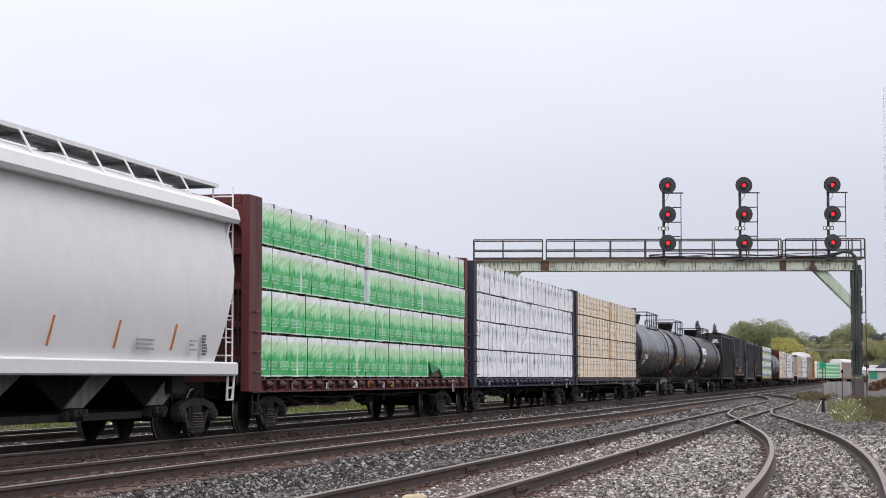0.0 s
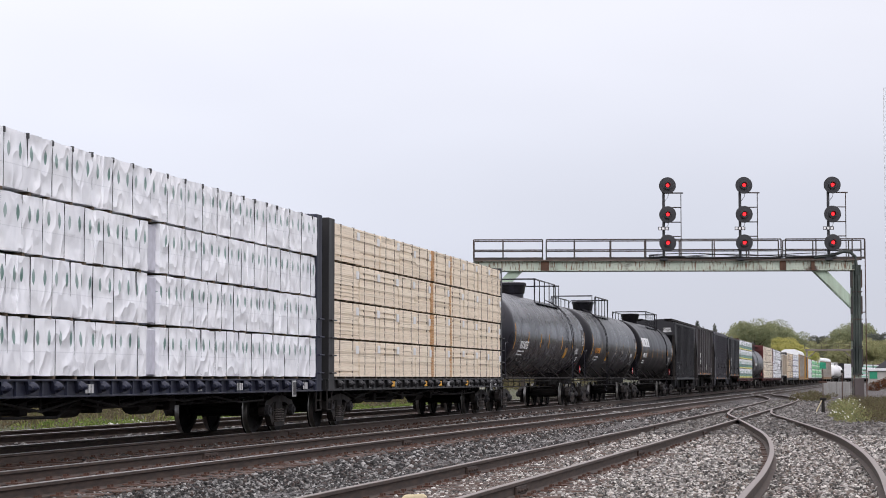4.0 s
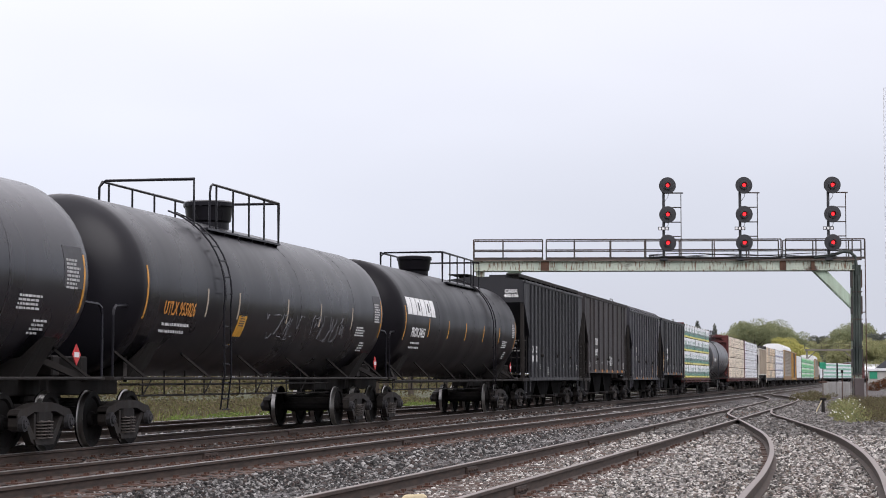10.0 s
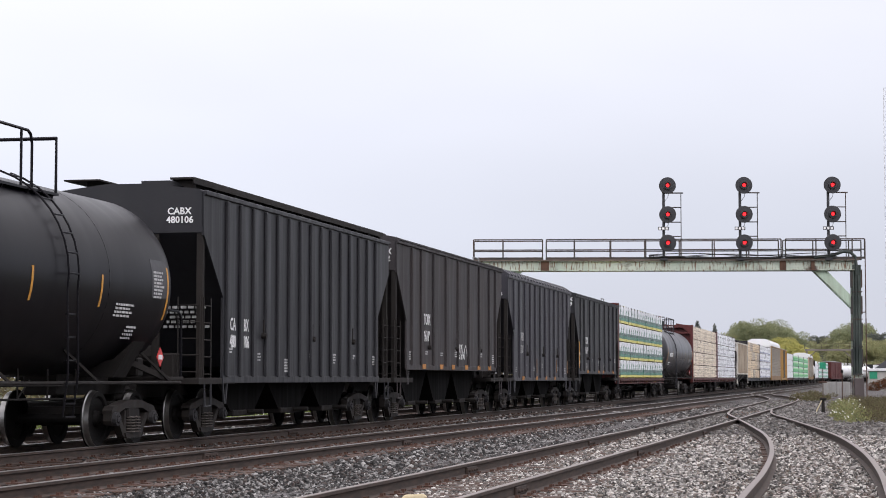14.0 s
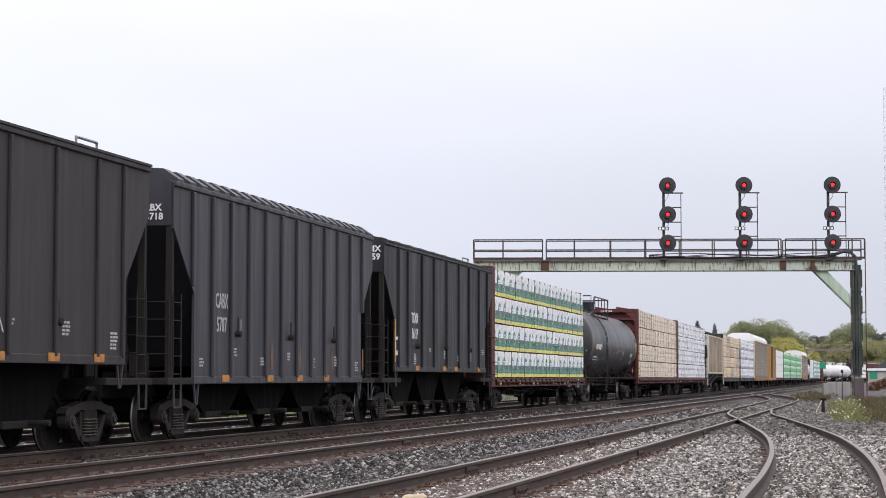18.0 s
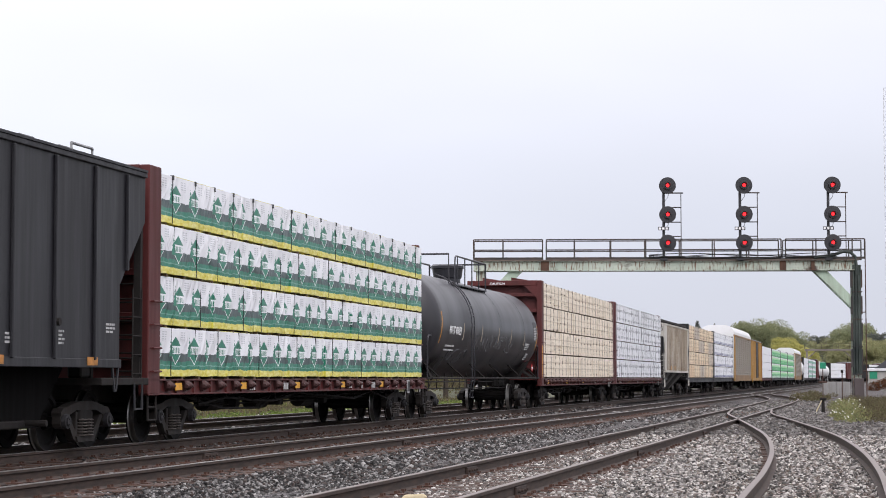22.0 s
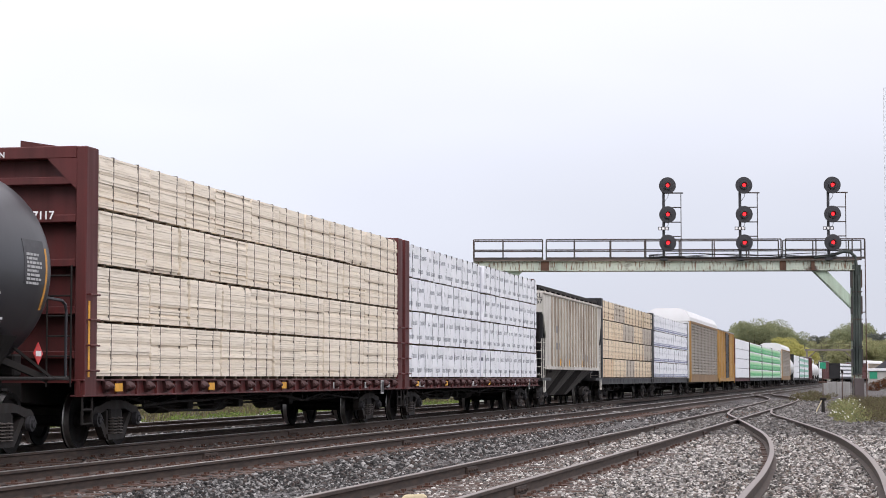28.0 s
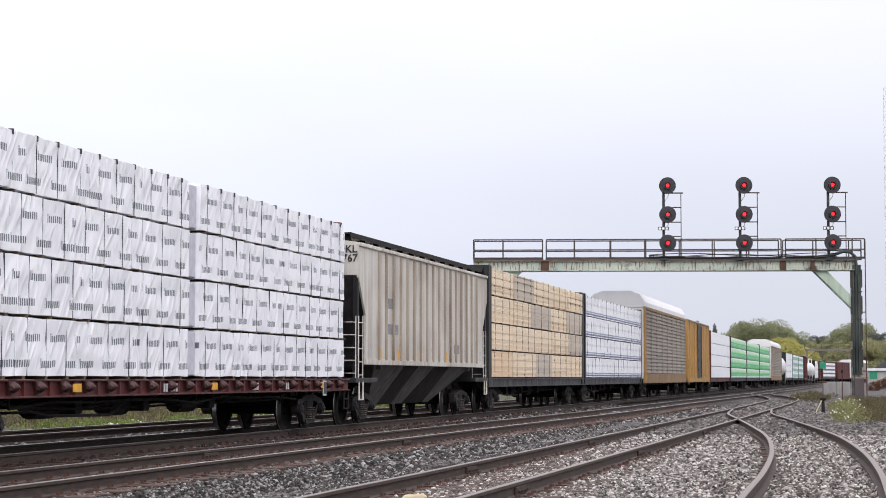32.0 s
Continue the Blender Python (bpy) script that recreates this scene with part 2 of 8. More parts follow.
M["strap_dim"] = plain("dull_steel_strap", (0.15, 0.125, 0.105), 0.6, 0, 0.3)
M["strap"] = plain("black_strap", (0.03, 0.03, 0.033), 0.5, 0, 0.2)
M["cable_black"] = plain("black_cable", (0.012, 0.012, 0.014), 0.5, 0, 0.2)


def gantry_material():
    n = Nodes("faded_green_steel", 0.7)
    a = n.noise(1.1, n.scaled(1, 1, 0.6), 6)
    b = n.noise(3.5, n.scaled(3, 3, 0.5), 5)
    c = n.mix(n.span(a, 0.4, 0.7), (0.42, 0.46, 0.39), (0.30, 0.36, 0.30))
    c = n.mix(n.span(b, 0.52, 0.64), c, (0.13, 0.07, 0.04))
    c = n.mix(n.span(n.noise(0.6, n.scaled(1, 1, 1.5), 5), 0.60, 0.68), c, (0.07, 0.045, 0.035))
    n.colour(c)
    n.bump(n.noise(25.0), 0.2, 0.006)
    return n.mat


M["green_steel"] = gantry_material()
M["dark_steel"] = painted("dark_walkway_steel", (0.03, 0.03, 0.03), (0.10, 0.055, 0.035), 0.7, 0.75)


def lumber_material(name, light, mid, end=None):
    n = Nodes(name, 0.8)
    r = n.island()
    g = n.noise(2.0, n.scaled(18, 1.0, 18), 6)
    c = n.mix(r, light, mid)
    c = n.mix(n.span(g, 0.5, 0.78, 0, 0.5), c, (0.26, 0.17, 0.09))
    c = n.mix(n.m("MULTIPLY", n.m("LESS_THAN", n.m("FRACT", n.m("MULTIPLY", r, 53.0)), 0.14), 0.4), c, (0.30, 0.22, 0.13))
    knots = n.m("LESS_THAN", n.voronoi(1.0, n.scaled(3, 1.3, 9)), 0.06)
    c = n.mix(n.m("MULTIPLY", knots, 0.6), c, (0.12, 0.07, 0.035))
    k = n.span(n.rand(), 0, 1, 0.0, 0.25)
    c = n.mix(k, c, mid)
    if end:                    # some bundles have greyed in the weather, some are fresh and ruddy
        pick = n.rand()
        c = n.mix(n.m("MULTIPLY", n.m("LESS_THAN", pick, 0.2), 0.7), c, end)
        c = n.mix(n.m("MULTIPLY", n.m("GREATER_THAN", pick, 0.86), 0.35), c, (0.66, 0.42, 0.22))
    n.colour(c)
    n.bump(g, 0.2, 0.005)
    return n.mat


M["lumber"] = lumber_material("sawn_spruce", (0.85, 0.75, 0.605), (0.78, 0.665, 0.52))
M["lumber_pale"] = lumber_material("pale_spruce", (0.87, 0.79, 0.67), (0.81, 0.715, 0.58))
M["lumber_old"] = lumber_material("mixed_spruce", (0.86, 0.74, 0.56), (0.72, 0.57, 0.40), (0.44, 0.40, 0.36))
# dark wood; on the bearers its tone stands for shade between the bundles
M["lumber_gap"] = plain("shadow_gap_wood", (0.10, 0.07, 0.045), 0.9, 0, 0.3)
M["lumber_dark"] = plain("brown_edge_boards", (0.46, 0.26, 0.12), 0.85, 0, 0.3)


def wrap_material(name, kind):
    """Printed plastic lumber wrap; the print is laid out along the bundle (y) and up it (z)."""
    n = Nodes(name, 0.42)
    o = n.xyz()
    y = o[1]
    z = n.m("MODULO", o[2], 0.896)          # stacked tiers repeat
    wob = n.m("MULTIPLY", n.m("SUBTRACT", n.noise(3.0, detail=4), 0.5), 0.10)
    zz = n.m("ADD", z, wob)
    white = n.mix(n.span(n.noise(2.5, detail=4), 0.3, 0.7), (0.78, 0.79, 0.825), (0.88, 0.885, 0.905))
    c = white
    if kind == "green":
        spires = n.m("MULTIPLY", n.m("SUBTRACT", n.noise(8.0, n.scaled(1, 1.0, 0.12), 5, 0.75), 0.5), 0.62)
        c = n.ramp(n.span(zz, 0.05, 0.85), (0.0, (0.38, 0.74, 0.36)), (0.62, (0.41, 0.72, 0.38)),
                   (0.86, (0.52, 0.75, 0.48)), (0.925, (0.74, 0.80, 0.74)), (1.0, (0.82, 0.83, 0.85)))
        mid_wood = n.span(n.m("SUBTRACT", n.m("ADD", 0.57, spires), z), -0.03, 0.04)
        c = n.mix(n.m("MULTIPLY", mid_wood, 0.5), c, (0.08, 0.56, 0.17))
        wood = n.span(n.m("SUBTRACT", n.m("ADD", 0.50, n.m("MULTIPLY", spires, 1.1)), z), -0.008, 0.015)
        c = n.mix(wood, c, (0.014, 0.40, 0.085))
        u = n.m("FRACT", n.m("MULTIPLY", y, 1.25))
        word = n.m("MULTIPLY", inside(n, u, 0.10, 0.88), inside(n, zz, 0.245, 0.365))
        stems = n.m("LESS_THAN", n.m("FRACT", n.m("MULTIPLY", u, 15.4)), 0.34)
        caps = n.m("MULTIPLY", n.m("MAXIMUM", inside(n, zz, 0.245, 0.268), inside(n, zz, 0.342, 0.365)), n.m("LESS_THAN", n.m("FRACT", n.m("MULTIPLY", u, 7.7)), 0.68))
        c = n.mix(n.m("MULTIPLY", n.m("MULTIPLY", word, n.m("MAXIMUM", stems, caps)), 0.55), c, (0.78, 0.84, 0.79))
        rule = n.m("MULTIPLY", inside(n, u, 0.2, 0.8), inside(n, zz, 0.19, 0.21))
        c = n.mix(n.m("MULTIPLY", rule, 0.6), c, (0.75, 0.8, 0.75))
    elif kind == "tree":
        grn, slate_c = (0.02, 0.19, 0.12), (0.05, 0.075, 0.075)
        c = n.mix(n.m("LESS_THAN", zz, 0.45), c, slate_c)
        swell = n.m("MULTIPLY", n.m("SUBTRACT", n.noise(1.3, n.scaled(1, 1, 0.05), 1), 0.5), 0.10)
        c = n.mix(n.m("LESS_THAN", n.m("ADD", zz, swell), 0.31), c, grn)
        c = n.mix(n.m("MULTIPLY", inside(n, n.m("ADD", zz, n.m("MULTIPLY", swell, 0.4)), 0.225, 0.245), 0.4), c, (0.35, 0.55, 0.48))
        c = n.mix(n.m("LESS_THAN", zz, 0.17), c, n.mix(n.span(n.noise(6.0, n.scaled(1, 1, 2.5), 3), 0.35, 0.65), (0.62, 0.54, 0.03), (0.80, 0.76, 0.28)))
        lean = n.m("ADD", y, n.m("ADD", n.m("MULTIPLY", wob, 0.5), n.m("MULTIPLY", n.m("SUBTRACT", n.noise(0.35, detail=1), 0.5), 0.12)))
        u = n.m("FRACT", n.m("MULTIPLY", lean, 1.03))
        w = n.m("MULTIPLY", n.m("ABSOLUTE", n.m("SUBTRACT", u, 0.60)), 0.97)             # metres from the sign's middle
        roof = n.m("MULTIPLY", n.m("LESS_THAN", n.m("ADD", n.m("DIVIDE", w, 0.27), n.m("DIVIDE", n.m("SUBTRACT", z, 0.585), 0.17)), 1.0), n.m("GREATER_THAN", z, 0.585))
        c = n.mix(roof, c, grn)
        field = n.m("MULTIPLY", n.m("LESS_THAN", w, 0.24), inside(n, z, 0.445, 0.572))
        c = n.mix(field, c, (0.82, 0.84, 0.85))
        strokes = n.m("MULTIPLY", n.m("LESS_THAN", w, 0.20), inside(n, z, 0.46, 0.555))
        bars = n.m("GREATER_THAN", n.m("FRACT", n.m("MULTIPLY", lean, 12.4)), 0.5)
        c = n.mix(n.m("MULTIPLY", strokes, bars), c, grn)
        vee = n.m("ADD", n.m("DIVIDE", w, 0.25), n.m("DIVIDE", n.m("SUBTRACT", 0.435, z), 0.19))
        tip = n.m("MULTIPLY", n.m("LESS_THAN", vee, 1.0), n.m("LESS_THAN", z, 0.435))
        c = n.mix(tip, c, grn)
        c = n.mix(n.m("MULTIPLY", inside(n, vee, 0.87, 1.0), n.m("LESS_THAN", z, 0.435)), c, (0.80, 0.84, 0.84))
        q = n.m("MULTIPLY", n.m("ABSOLUTE", n.m("SUBTRACT", u, 0.36)), 0.97)
        saw = n.m("MULTIPLY", n.m("ADD", n.m("FRACT", n.m("MULTIPLY", z, 11.0)), n.noise(14.0, detail=2)), 0.045)
        tree = n.m("LESS_THAN", q, n.m("SUBTRACT", n.m("MULTIPLY", n.m("SUBTRACT", 0.88, z), 0.30), saw))
        c = n.mix(n.m("MULTIPLY", tree, inside(n, z, 0.40, 0.86)), c, grn)
        small = n.m("MULTIPLY", inside(n, z, 0.66, 0.84), n.m("MAXIMUM", inside(n, u, 0.86, 0.98), inside(n, u, 0.02, 0.10)))
        rows = n.m("GREATER_THAN", n.m("FRACT", n.m("MULTIPLY", z, 24.0)), 0.5)
        c = n.mix(n.m("MULTIPLY", n.m("MULTIPLY", small, rows), 0.45), c, (0.25, 0.27, 0.3))
    elif kind == "leaf":
        u = n.m("FRACT", n.m("MULTIPLY", y, 2.4))
        du = n.m("ABSOLUTE", n.m("SUBTRACT", u, 0.5))
        dz = n.m("ABSOLUTE", n.m("SUBTRACT", zz, 0.62))
        body = n.m("LESS_THAN", n.m("ADD", n.m("MULTIPLY", du, 7.2), n.m("POWER", n.m("MULTIPLY", dz, 8.0), 2.0)), 1.0)
        pale = n.m("MULTIPLY", body, n.span(n.noise(1.7, detail=1), 0.35, 0.62, 0.6, 1.0))
        c = n.mix(pale, c, (0.04, 0.16, 0.12))
        line = n.m("MULTIPLY", inside(n, z, 0.40, 0.415), inside(n, u, 0.0, 1.0))
        dash = n.m("GREATER_THAN", n.m("FRACT", n.m("MULTIPLY", y, 14.0)), 0.4)
        c = n.mix(n.m("MULTIPLY", n.m("MULTIPLY", line, dash), 0.35), c, (0.3, 0.33, 0.36))
    elif kind == "marks":
        for lift, low in ((0.0, 0.545), (0.42, 0.16)):
            u = n.m("FRACT", n.m("ADD", n.m("MULTIPLY", n.m("ADD", y, n.m("MULTIPLY", wob, 0.3)), 1.04), lift))
            zr = n.m("SUBTRACT", n.m("ADD", z, n.m("MULTIPLY", wob, 0.5)), n.m("MULTIPLY", u, 0.03))
            row = n.m("MULTIPLY", inside(n, u, 0.15, 0.74), inside(n, zr, low, low + 0.105))
            first = n.m("MULTIPLY", inside(n, u, 0.15, 0.215), inside(n, zr, low, low + 0.145))
            cut = n.m("GREATER_THAN", n.m("FRACT", n.m("MULTIPLY", u, 11.9)), 0.34)
            c = n.mix(n.m("MULTIPLY", n.m("MAXIMUM", n.m("MULTIPLY", row, cut), n.m("MULTIPLY", first, cut)), 0.9), c, (0.05, 0.065, 0.09))
            pine = n.m("LESS_THAN", n.m("ABSOLUTE", n.m("SUBTRACT", u, 0.45)), n.m("MULTIPLY", n.m("SUBTRACT", low + 0.34, zr), 0.35))
            c = n.mix(n.m("MULTIPLY", n.m("MULTIPLY", pine, inside(n, zr, low + 0.15, low + 0.33)), 0.14), c, (0.15, 0.35, 0.25))
    elif kind == "blue":
        c = n.mix(n.m("MULTIPLY", inside(n, zz, 0.09, 0.165), 0.95), c, (0.06, 0.08, 0.22))
        c = n.mix(n.m("MULTIPLY", inside(n, zz, 0.20, 0.25), 0.85), c, (0.10, 0.13, 0.28))
        c = n.mix(n.m("MULTIPLY", inside(n, zz, 0.52, 0.60), 0.35), c, (0.40, 0.43, 0.48))
    elif kind == "dark":
        c = n.mix(inside(n, zz, 0.0, 0.35), c, (0.05, 0.05, 0.06))
    elif kind == "mint":
        c = n.mix(inside(n, zz, 0.15, 0.6), c, (0.16, 0.42, 0.30))
    if kind == "green":
        c = n.mix(n.span(n.noise(1.5, n.scaled(1, 1.2, 1.0), 4, 0.7), 0.52, 0.66, 0.0, 0.3), c, (0.03, 0.42, 0.12))
        rim = n.xyz(n.coord("Generated"))              # pale folded edges of each bundle, whitened as if lit along the seams
        hem = n.m("MAXIMUM", n.m("LESS_THAN", rim[2], 0.045), n.m("GREATER_THAN", n.m("ABSOLUTE", n.m("SUBTRACT", rim[1], 0.5)), 0.489))
        c = n.mix(n.m("MULTIPLY", hem, 0.75), c, (0.74, 0.82, 0.76))
    if kind in ("green", "mint"):          # pale patches painted in for glare on the creased film
        c = n.mix(n.span(n.noise(2.4, n.scaled(1, 0.8, 1.6), 3), 0.56, 0.70, 0.0, 0.12 if kind == "green" else 0.7), c, (0.70, 0.80, 0.72))
    n.colour(c)
    ob = n.t.nodes.new("ShaderNodeVectorMath")       # no two bundles crumple alike
    ob.operation = "ADD"
    n.t.links.new(n.coord(), ob.inputs[0])
    n.put(ob.inputs[1], n.m("MULTIPLY", n.rand(), 90.0))
    v = ob.outputs[0]
    p = n.xyz(v)
    skew = n.t.nodes.new("ShaderNodeCombineXYZ")      # tension folds run slantwise
    n.put(skew.inputs[0], n.m("MULTIPLY", n.m("SUBTRACT", p[1], n.m("MULTIPLY", p[2], 0.7)), 1.5))
    n.put(skew.inputs[1], n.m("MULTIPLY", n.m("ADD", p[2], n.m("MULTIPLY", p[1], 0.35)), 0.4))
    n.put(skew.inputs[2], p[0])
    if kind == "green":                               # long pulls between the straps, rising along the car
        n.put(skew.inputs[0], n.m("MULTIPLY", n.m("SUBTRACT", n.m("MULTIPLY", p[1], 0.5), p[2]), 2.3))
        n.put(skew.inputs[1], n.m("MULTIPLY", n.m("ADD", p[1], n.m("MULTIPLY", p[2], 0.5)), 0.45))
    lay = n.scaled(1, 1.1, 0.9, v) if kind in ("leaf", "white") else skew.outputs[0]
    ridge = n.m("ABSOLUTE", n.m("SUBTRACT", n.noise(1.9, lay, 1), 0.5))
    soft = n.noise(1.6, n.scaled(1, 1.0, 1.4, v), 2)
    small = n.m("ABSOLUTE", n.m("SUBTRACT", n.noise(5.0, lay, 1), 0.5))
    folds = n.m("ADD", n.m("MULTIPLY", n.m("POWER", n.m("SUBTRACT", 1.0, ridge), 4.0), 1.6), n.m("ADD", n.m("MULTIPLY", soft, 1.2), n.m("MULTIPLY", small, -0.35)))
    n.bump(folds, 0.9, {"leaf": 0.033, "white": 0.033, "marks": 0.015, "tree": 0.015, "green": 0.010}.get(kind, 0.024))
    n.rough(n.span(n.noise(4.0), 0.3, 0.7, 0.30, 0.5))
    return n.mat


for wrap_kind in ("green", "tree", "leaf", "marks", "blue", "white", "dark", "mint"):
    M["wrap_" + wrap_kind] = wrap_material("lumber_wrap_" + wrap_kind, wrap_kind)

# ---------------------------------------------------------------- mesh helpers


def box(bm, x0, x1, y0, y1, z0, z1, bevel=0.0):
    r = bmesh.ops.create_cube(bm, size=1.0, matrix=Matrix.LocRotScale(
        ((x0 + x1) / 2, (y0 + y1) / 2, (z0 + z1) / 2), None, (abs(x1 - x0), abs(y1 - y0), abs(z1 - z0))))
    if bevel:
        edges = list({e for v in r["verts"] for e in v.link_edges})
        bmesh.ops.bevel(bm, geom=edges, offset=bevel, segments=1, affect="EDGES")
    return bm


def rod(bm, a, b, r, n=8, r2=None):
    a, b = Vector(a), Vector(b)
    d = b - a
    m = Matrix.Translation((a + b) / 2) @ d.to_track_quat("Z", "Y").to_matrix().to_4x4()
    bmesh.ops.create_cone(bm, cap_ends=True, segments=n, radius1=r, radius2=r if r2 is None else r2, depth=d.length, matrix=m)
    return bm


def pipe(bm, pts, r, n=6):
    """One bent pipe through the points."""
    p = [Vector(q) for q in pts]
    rings, up = [], None
    for i, q in enumerate(p):
        d = (p[min(i + 1, len(p) - 1)] - p[max(i - 1, 0)]).normalized()
        if up is None:
            up = d.orthogonal().normalized()
        up = (up - d * up.dot(d)).normalized()
        side = d.cross(up)
        wide = 1.0
        if 0 < i < len(p) - 1:         # keep the bore round a sharp bend
            turn = (p[i] - p[i - 1]).normalized().dot((p[i + 1] - p[i]).normalized())
            wide = 1 / max(0.6, math.sqrt(max(0.0, (1 + turn) / 2)))
        rings.append([bm.verts.new(q + (up * math.cos(2 * math.pi * k / n) + side * math.sin(2 * math.pi * k / n)) * r * wide) for k in range(n)])
    for a, b in zip(rings, rings[1:]):
        for k in range(n):
            bm.faces.new((a[k], a[(k + 1) % n], b[(k + 1) % n], b[k]))
    bm.faces.new(rings[0][::-1])
    bm.faces.new(rings[-1])
    return bm


def bar(bm, a, b, w, h):
    """A square bar from a to b, w wide and h deep."""
    a, b = Vector(a), Vector(b)
    d = b - a
    m = Matrix.Translation((a + b) / 2) @ d.to_track_quat("Y", "Z").to_matrix().to_4x4()
    bmesh.ops.create_cube(bm, size=1.0, matrix=m @ Matrix.Diagonal((w, d.length, h, 1)))
    return bm


def slab(bm, pts, axis, a, b):
    """A polygon of 2D points, thick from a to b along axis (0: points are y, z; 1: x, z; 2: x, y)."""
    def at(p, k):
        return {0: (k, p[0], p[1]), 1: (p[0], k, p[1]), 2: (p[0], p[1], k)}[axis]
    lo = [bm.verts.new(at(p, a)) for p in pts]
    hi = [bm.verts.new(at(p, b)) for p in pts]
    k = len(pts)
    bm.faces.new(lo[::-1])
    bm.faces.new(hi)
    for i in range(k):
        bm.faces.new((lo[i], lo[(i + 1) % k], hi[(i + 1) % k], hi[i]))
    bmesh.ops.recalc_face_normals(bm, faces=bm.faces)
    return bm


def lathe(bm, profile, axis=1, n=32, centre=(0, 0, 0)):
    """Profile of (radius, height) turned about an axis."""
    rings = []
    for r, h in profile:
        ring = []
        for i in range(n):
            c, s = math.cos(2 * math.pi * i / n) * r, math.sin(2 * math.pi * i / n) * r
            p = {0: (h, c, s), 1: (c, h, s), 2: (c, s, h)}[axis]
            ring.append(bm.verts.new(Vector(p) + Vector(centre)))
        rings.append(ring)
    for a, b in zip(rings, rings[1:]):
        for i in range(n):
            bm.faces.new((a[i], a[(i + 1) % n], b[(i + 1) % n], b[i]))
    bm.faces.new(rings[0][::-1])
    bm.faces.new(rings[-1])
    bmesh.ops.recalc_face_normals(bm, faces=bm.faces)
    return bm


def mesh_of(name, bm, material, smooth=0):
    me = bpy.data.meshes.new(name)
    bm.to_mesh(me)
    bm.free()
    me.materials.append(material)
    if smooth:
        me.shade_smooth()
        me.set_sharp_from_angle(angle=radians(smooth))
    return me


def put_part(name, me, parent, label="", at=None, m=None):
    ob = new(name, me)
    ob.parent = parent
    if at:
        ob.location = at
    if m:
        ob.matrix_basis = m
    if label:
        tagged(ob, label)
    return ob


def part(name, bm, material, parent, label="", smooth=0, at=None):
    return put_part(name, mesh_of(name, bm, material, smooth), parent, label, at)


def raw_mesh(name, verts, faces, material, smooth=False):
    me = bpy.data.meshes.new(name)
    me.from_pydata(verts, [], faces)
    me.materials.append(material)
    if smooth:
        me.shade_smooth()
    me.update()
    return me


def written(text, size, material, parent, m, name="lettering", deep=0.002, narrow=1.0, bold=0.014):
    """Raised lettering as a mesh; the letters read along local x and rise along local y of m."""
    cu = bpy.data.curves.new(name, "FONT")
    cu.body, cu.size, cu.extrude, cu.align_x, cu.resolution_u = text, size, deep, "CENTER", 2
    cu.offset = bold * size
    ob = bpy.data.objects.new(name, cu)
    me = bpy.data.meshes.new_from_object(ob)
    bpy.data.objects.remove(ob)
    bpy.data.curves.remove(cu)
    me.transform(Matrix.Diagonal((narrow, 1, 1, 1)))
    me.materials.clear()
    me.materials.append(material)
    return put_part(name, me, parent, m=m)


# a sign board on a side that faces +x: text runs along +y
def facing(x, y, z, lean=0.0):
    return Matrix.Translation((x, y, z)) @ Euler((radians(90 - lean), 0, radians(90))).to_matrix().to_4x4()


# on an end that faces -y: text runs along +x
def facing_end(x, y, z):
    return Matrix.Translation((x, y, z)) @ Euler((radians(90), 0, 0)).to_matrix().to_4x4()


def ink_block(parent, mat, x, y, z, wide, rows, row_h=0.035, pitch=0.06, seed=1, lean=None, name="stencil"):
    """Small stencilled writing that cannot be read, as rows of short bars on a side that faces +x."""
    rng = random.Random(seed)
    bm = bmesh.new()
    for i in range(rows):
        y0 = y
        stop = y + wide * rng.uniform(0.7, 1.0)
        while y0 < stop - 0.02:
            w = rng.uniform(0.05, 0.16)
            y1 = min(y0 + w, stop)
            zt = z - i * pitch
            xx = x if lean is None else lean(zt)
            box(bm, xx - 0.002, xx + 0.003, y0, y1, zt - row_h, zt)
            y0 = y1 + 0.03
    return tagged(part(name, bm, mat, parent), kind="stuff")


# ---------------------------------------------------------------- how the train runs
LINE_X = -13.433           # centre of the line on which the train runs
BEND_FROM, BEND_SLOPE, BEND_SOFT, EASE = 495.0, 0.15, 6.0, 5e-6     # nearly straight, then a turn


def bend(y):
    u = (y - BEND_FROM) / BEND_SOFT
    return EASE * max(0.0, y) ** 2 + BEND_SLOPE * BEND_SOFT * (u if u > 30 else math.log1p(math.exp(u)))


def heading(y):
    u = (y - BEND_FROM) / BEND_SOFT
    return 2 * EASE * max(0.0, y) + (BEND_SLOPE / (1 + math.exp(-u)) if u > -30 else 0.0)


def gone(t):
    """Metres that the train has run by t seconds: it slows from 10.2 to 7 m/s."""
    u = t / 32.0
    return 325.219 * u - 58.226 * u ** 2 - 0.887 * u ** 3 + 11.106 * u ** 4 - 6.651 * u ** 5


RIDE_TIMES = [0, 2, 4, 6, 8, 10, 12, 14, 16, 18, 20, 22, 24, 26, 28, 30, 32]
RIDERS = []                # (thing, metres along the line at the start, offset across, height)


def rides(ob, s, dx=0.0, dz=0.0):
    RIDERS.append((ob, s, dx, dz))
    return ob


def ride_pose(s, dx, dz):
    a = math.atan(heading(s))
    return Matrix.Translation((LINE_X + bend(s) + dx * math.cos(a), s - dx * math.sin(a), dz)) @ pose(0, 0, 0, 0, 0, -math.degrees(a))


# ---------------------------------------------------------------- ground and tracks
def bank(x, y):
    """The stone lies higher between the siding rails, past the near end."""
    u = np.clip((y - 34) / 24, 0, 1)
    v = np.clip((x + 6.4) / 0.9, 0, 1)
    return 0.075 * u * u * (3 - 2 * u) * v


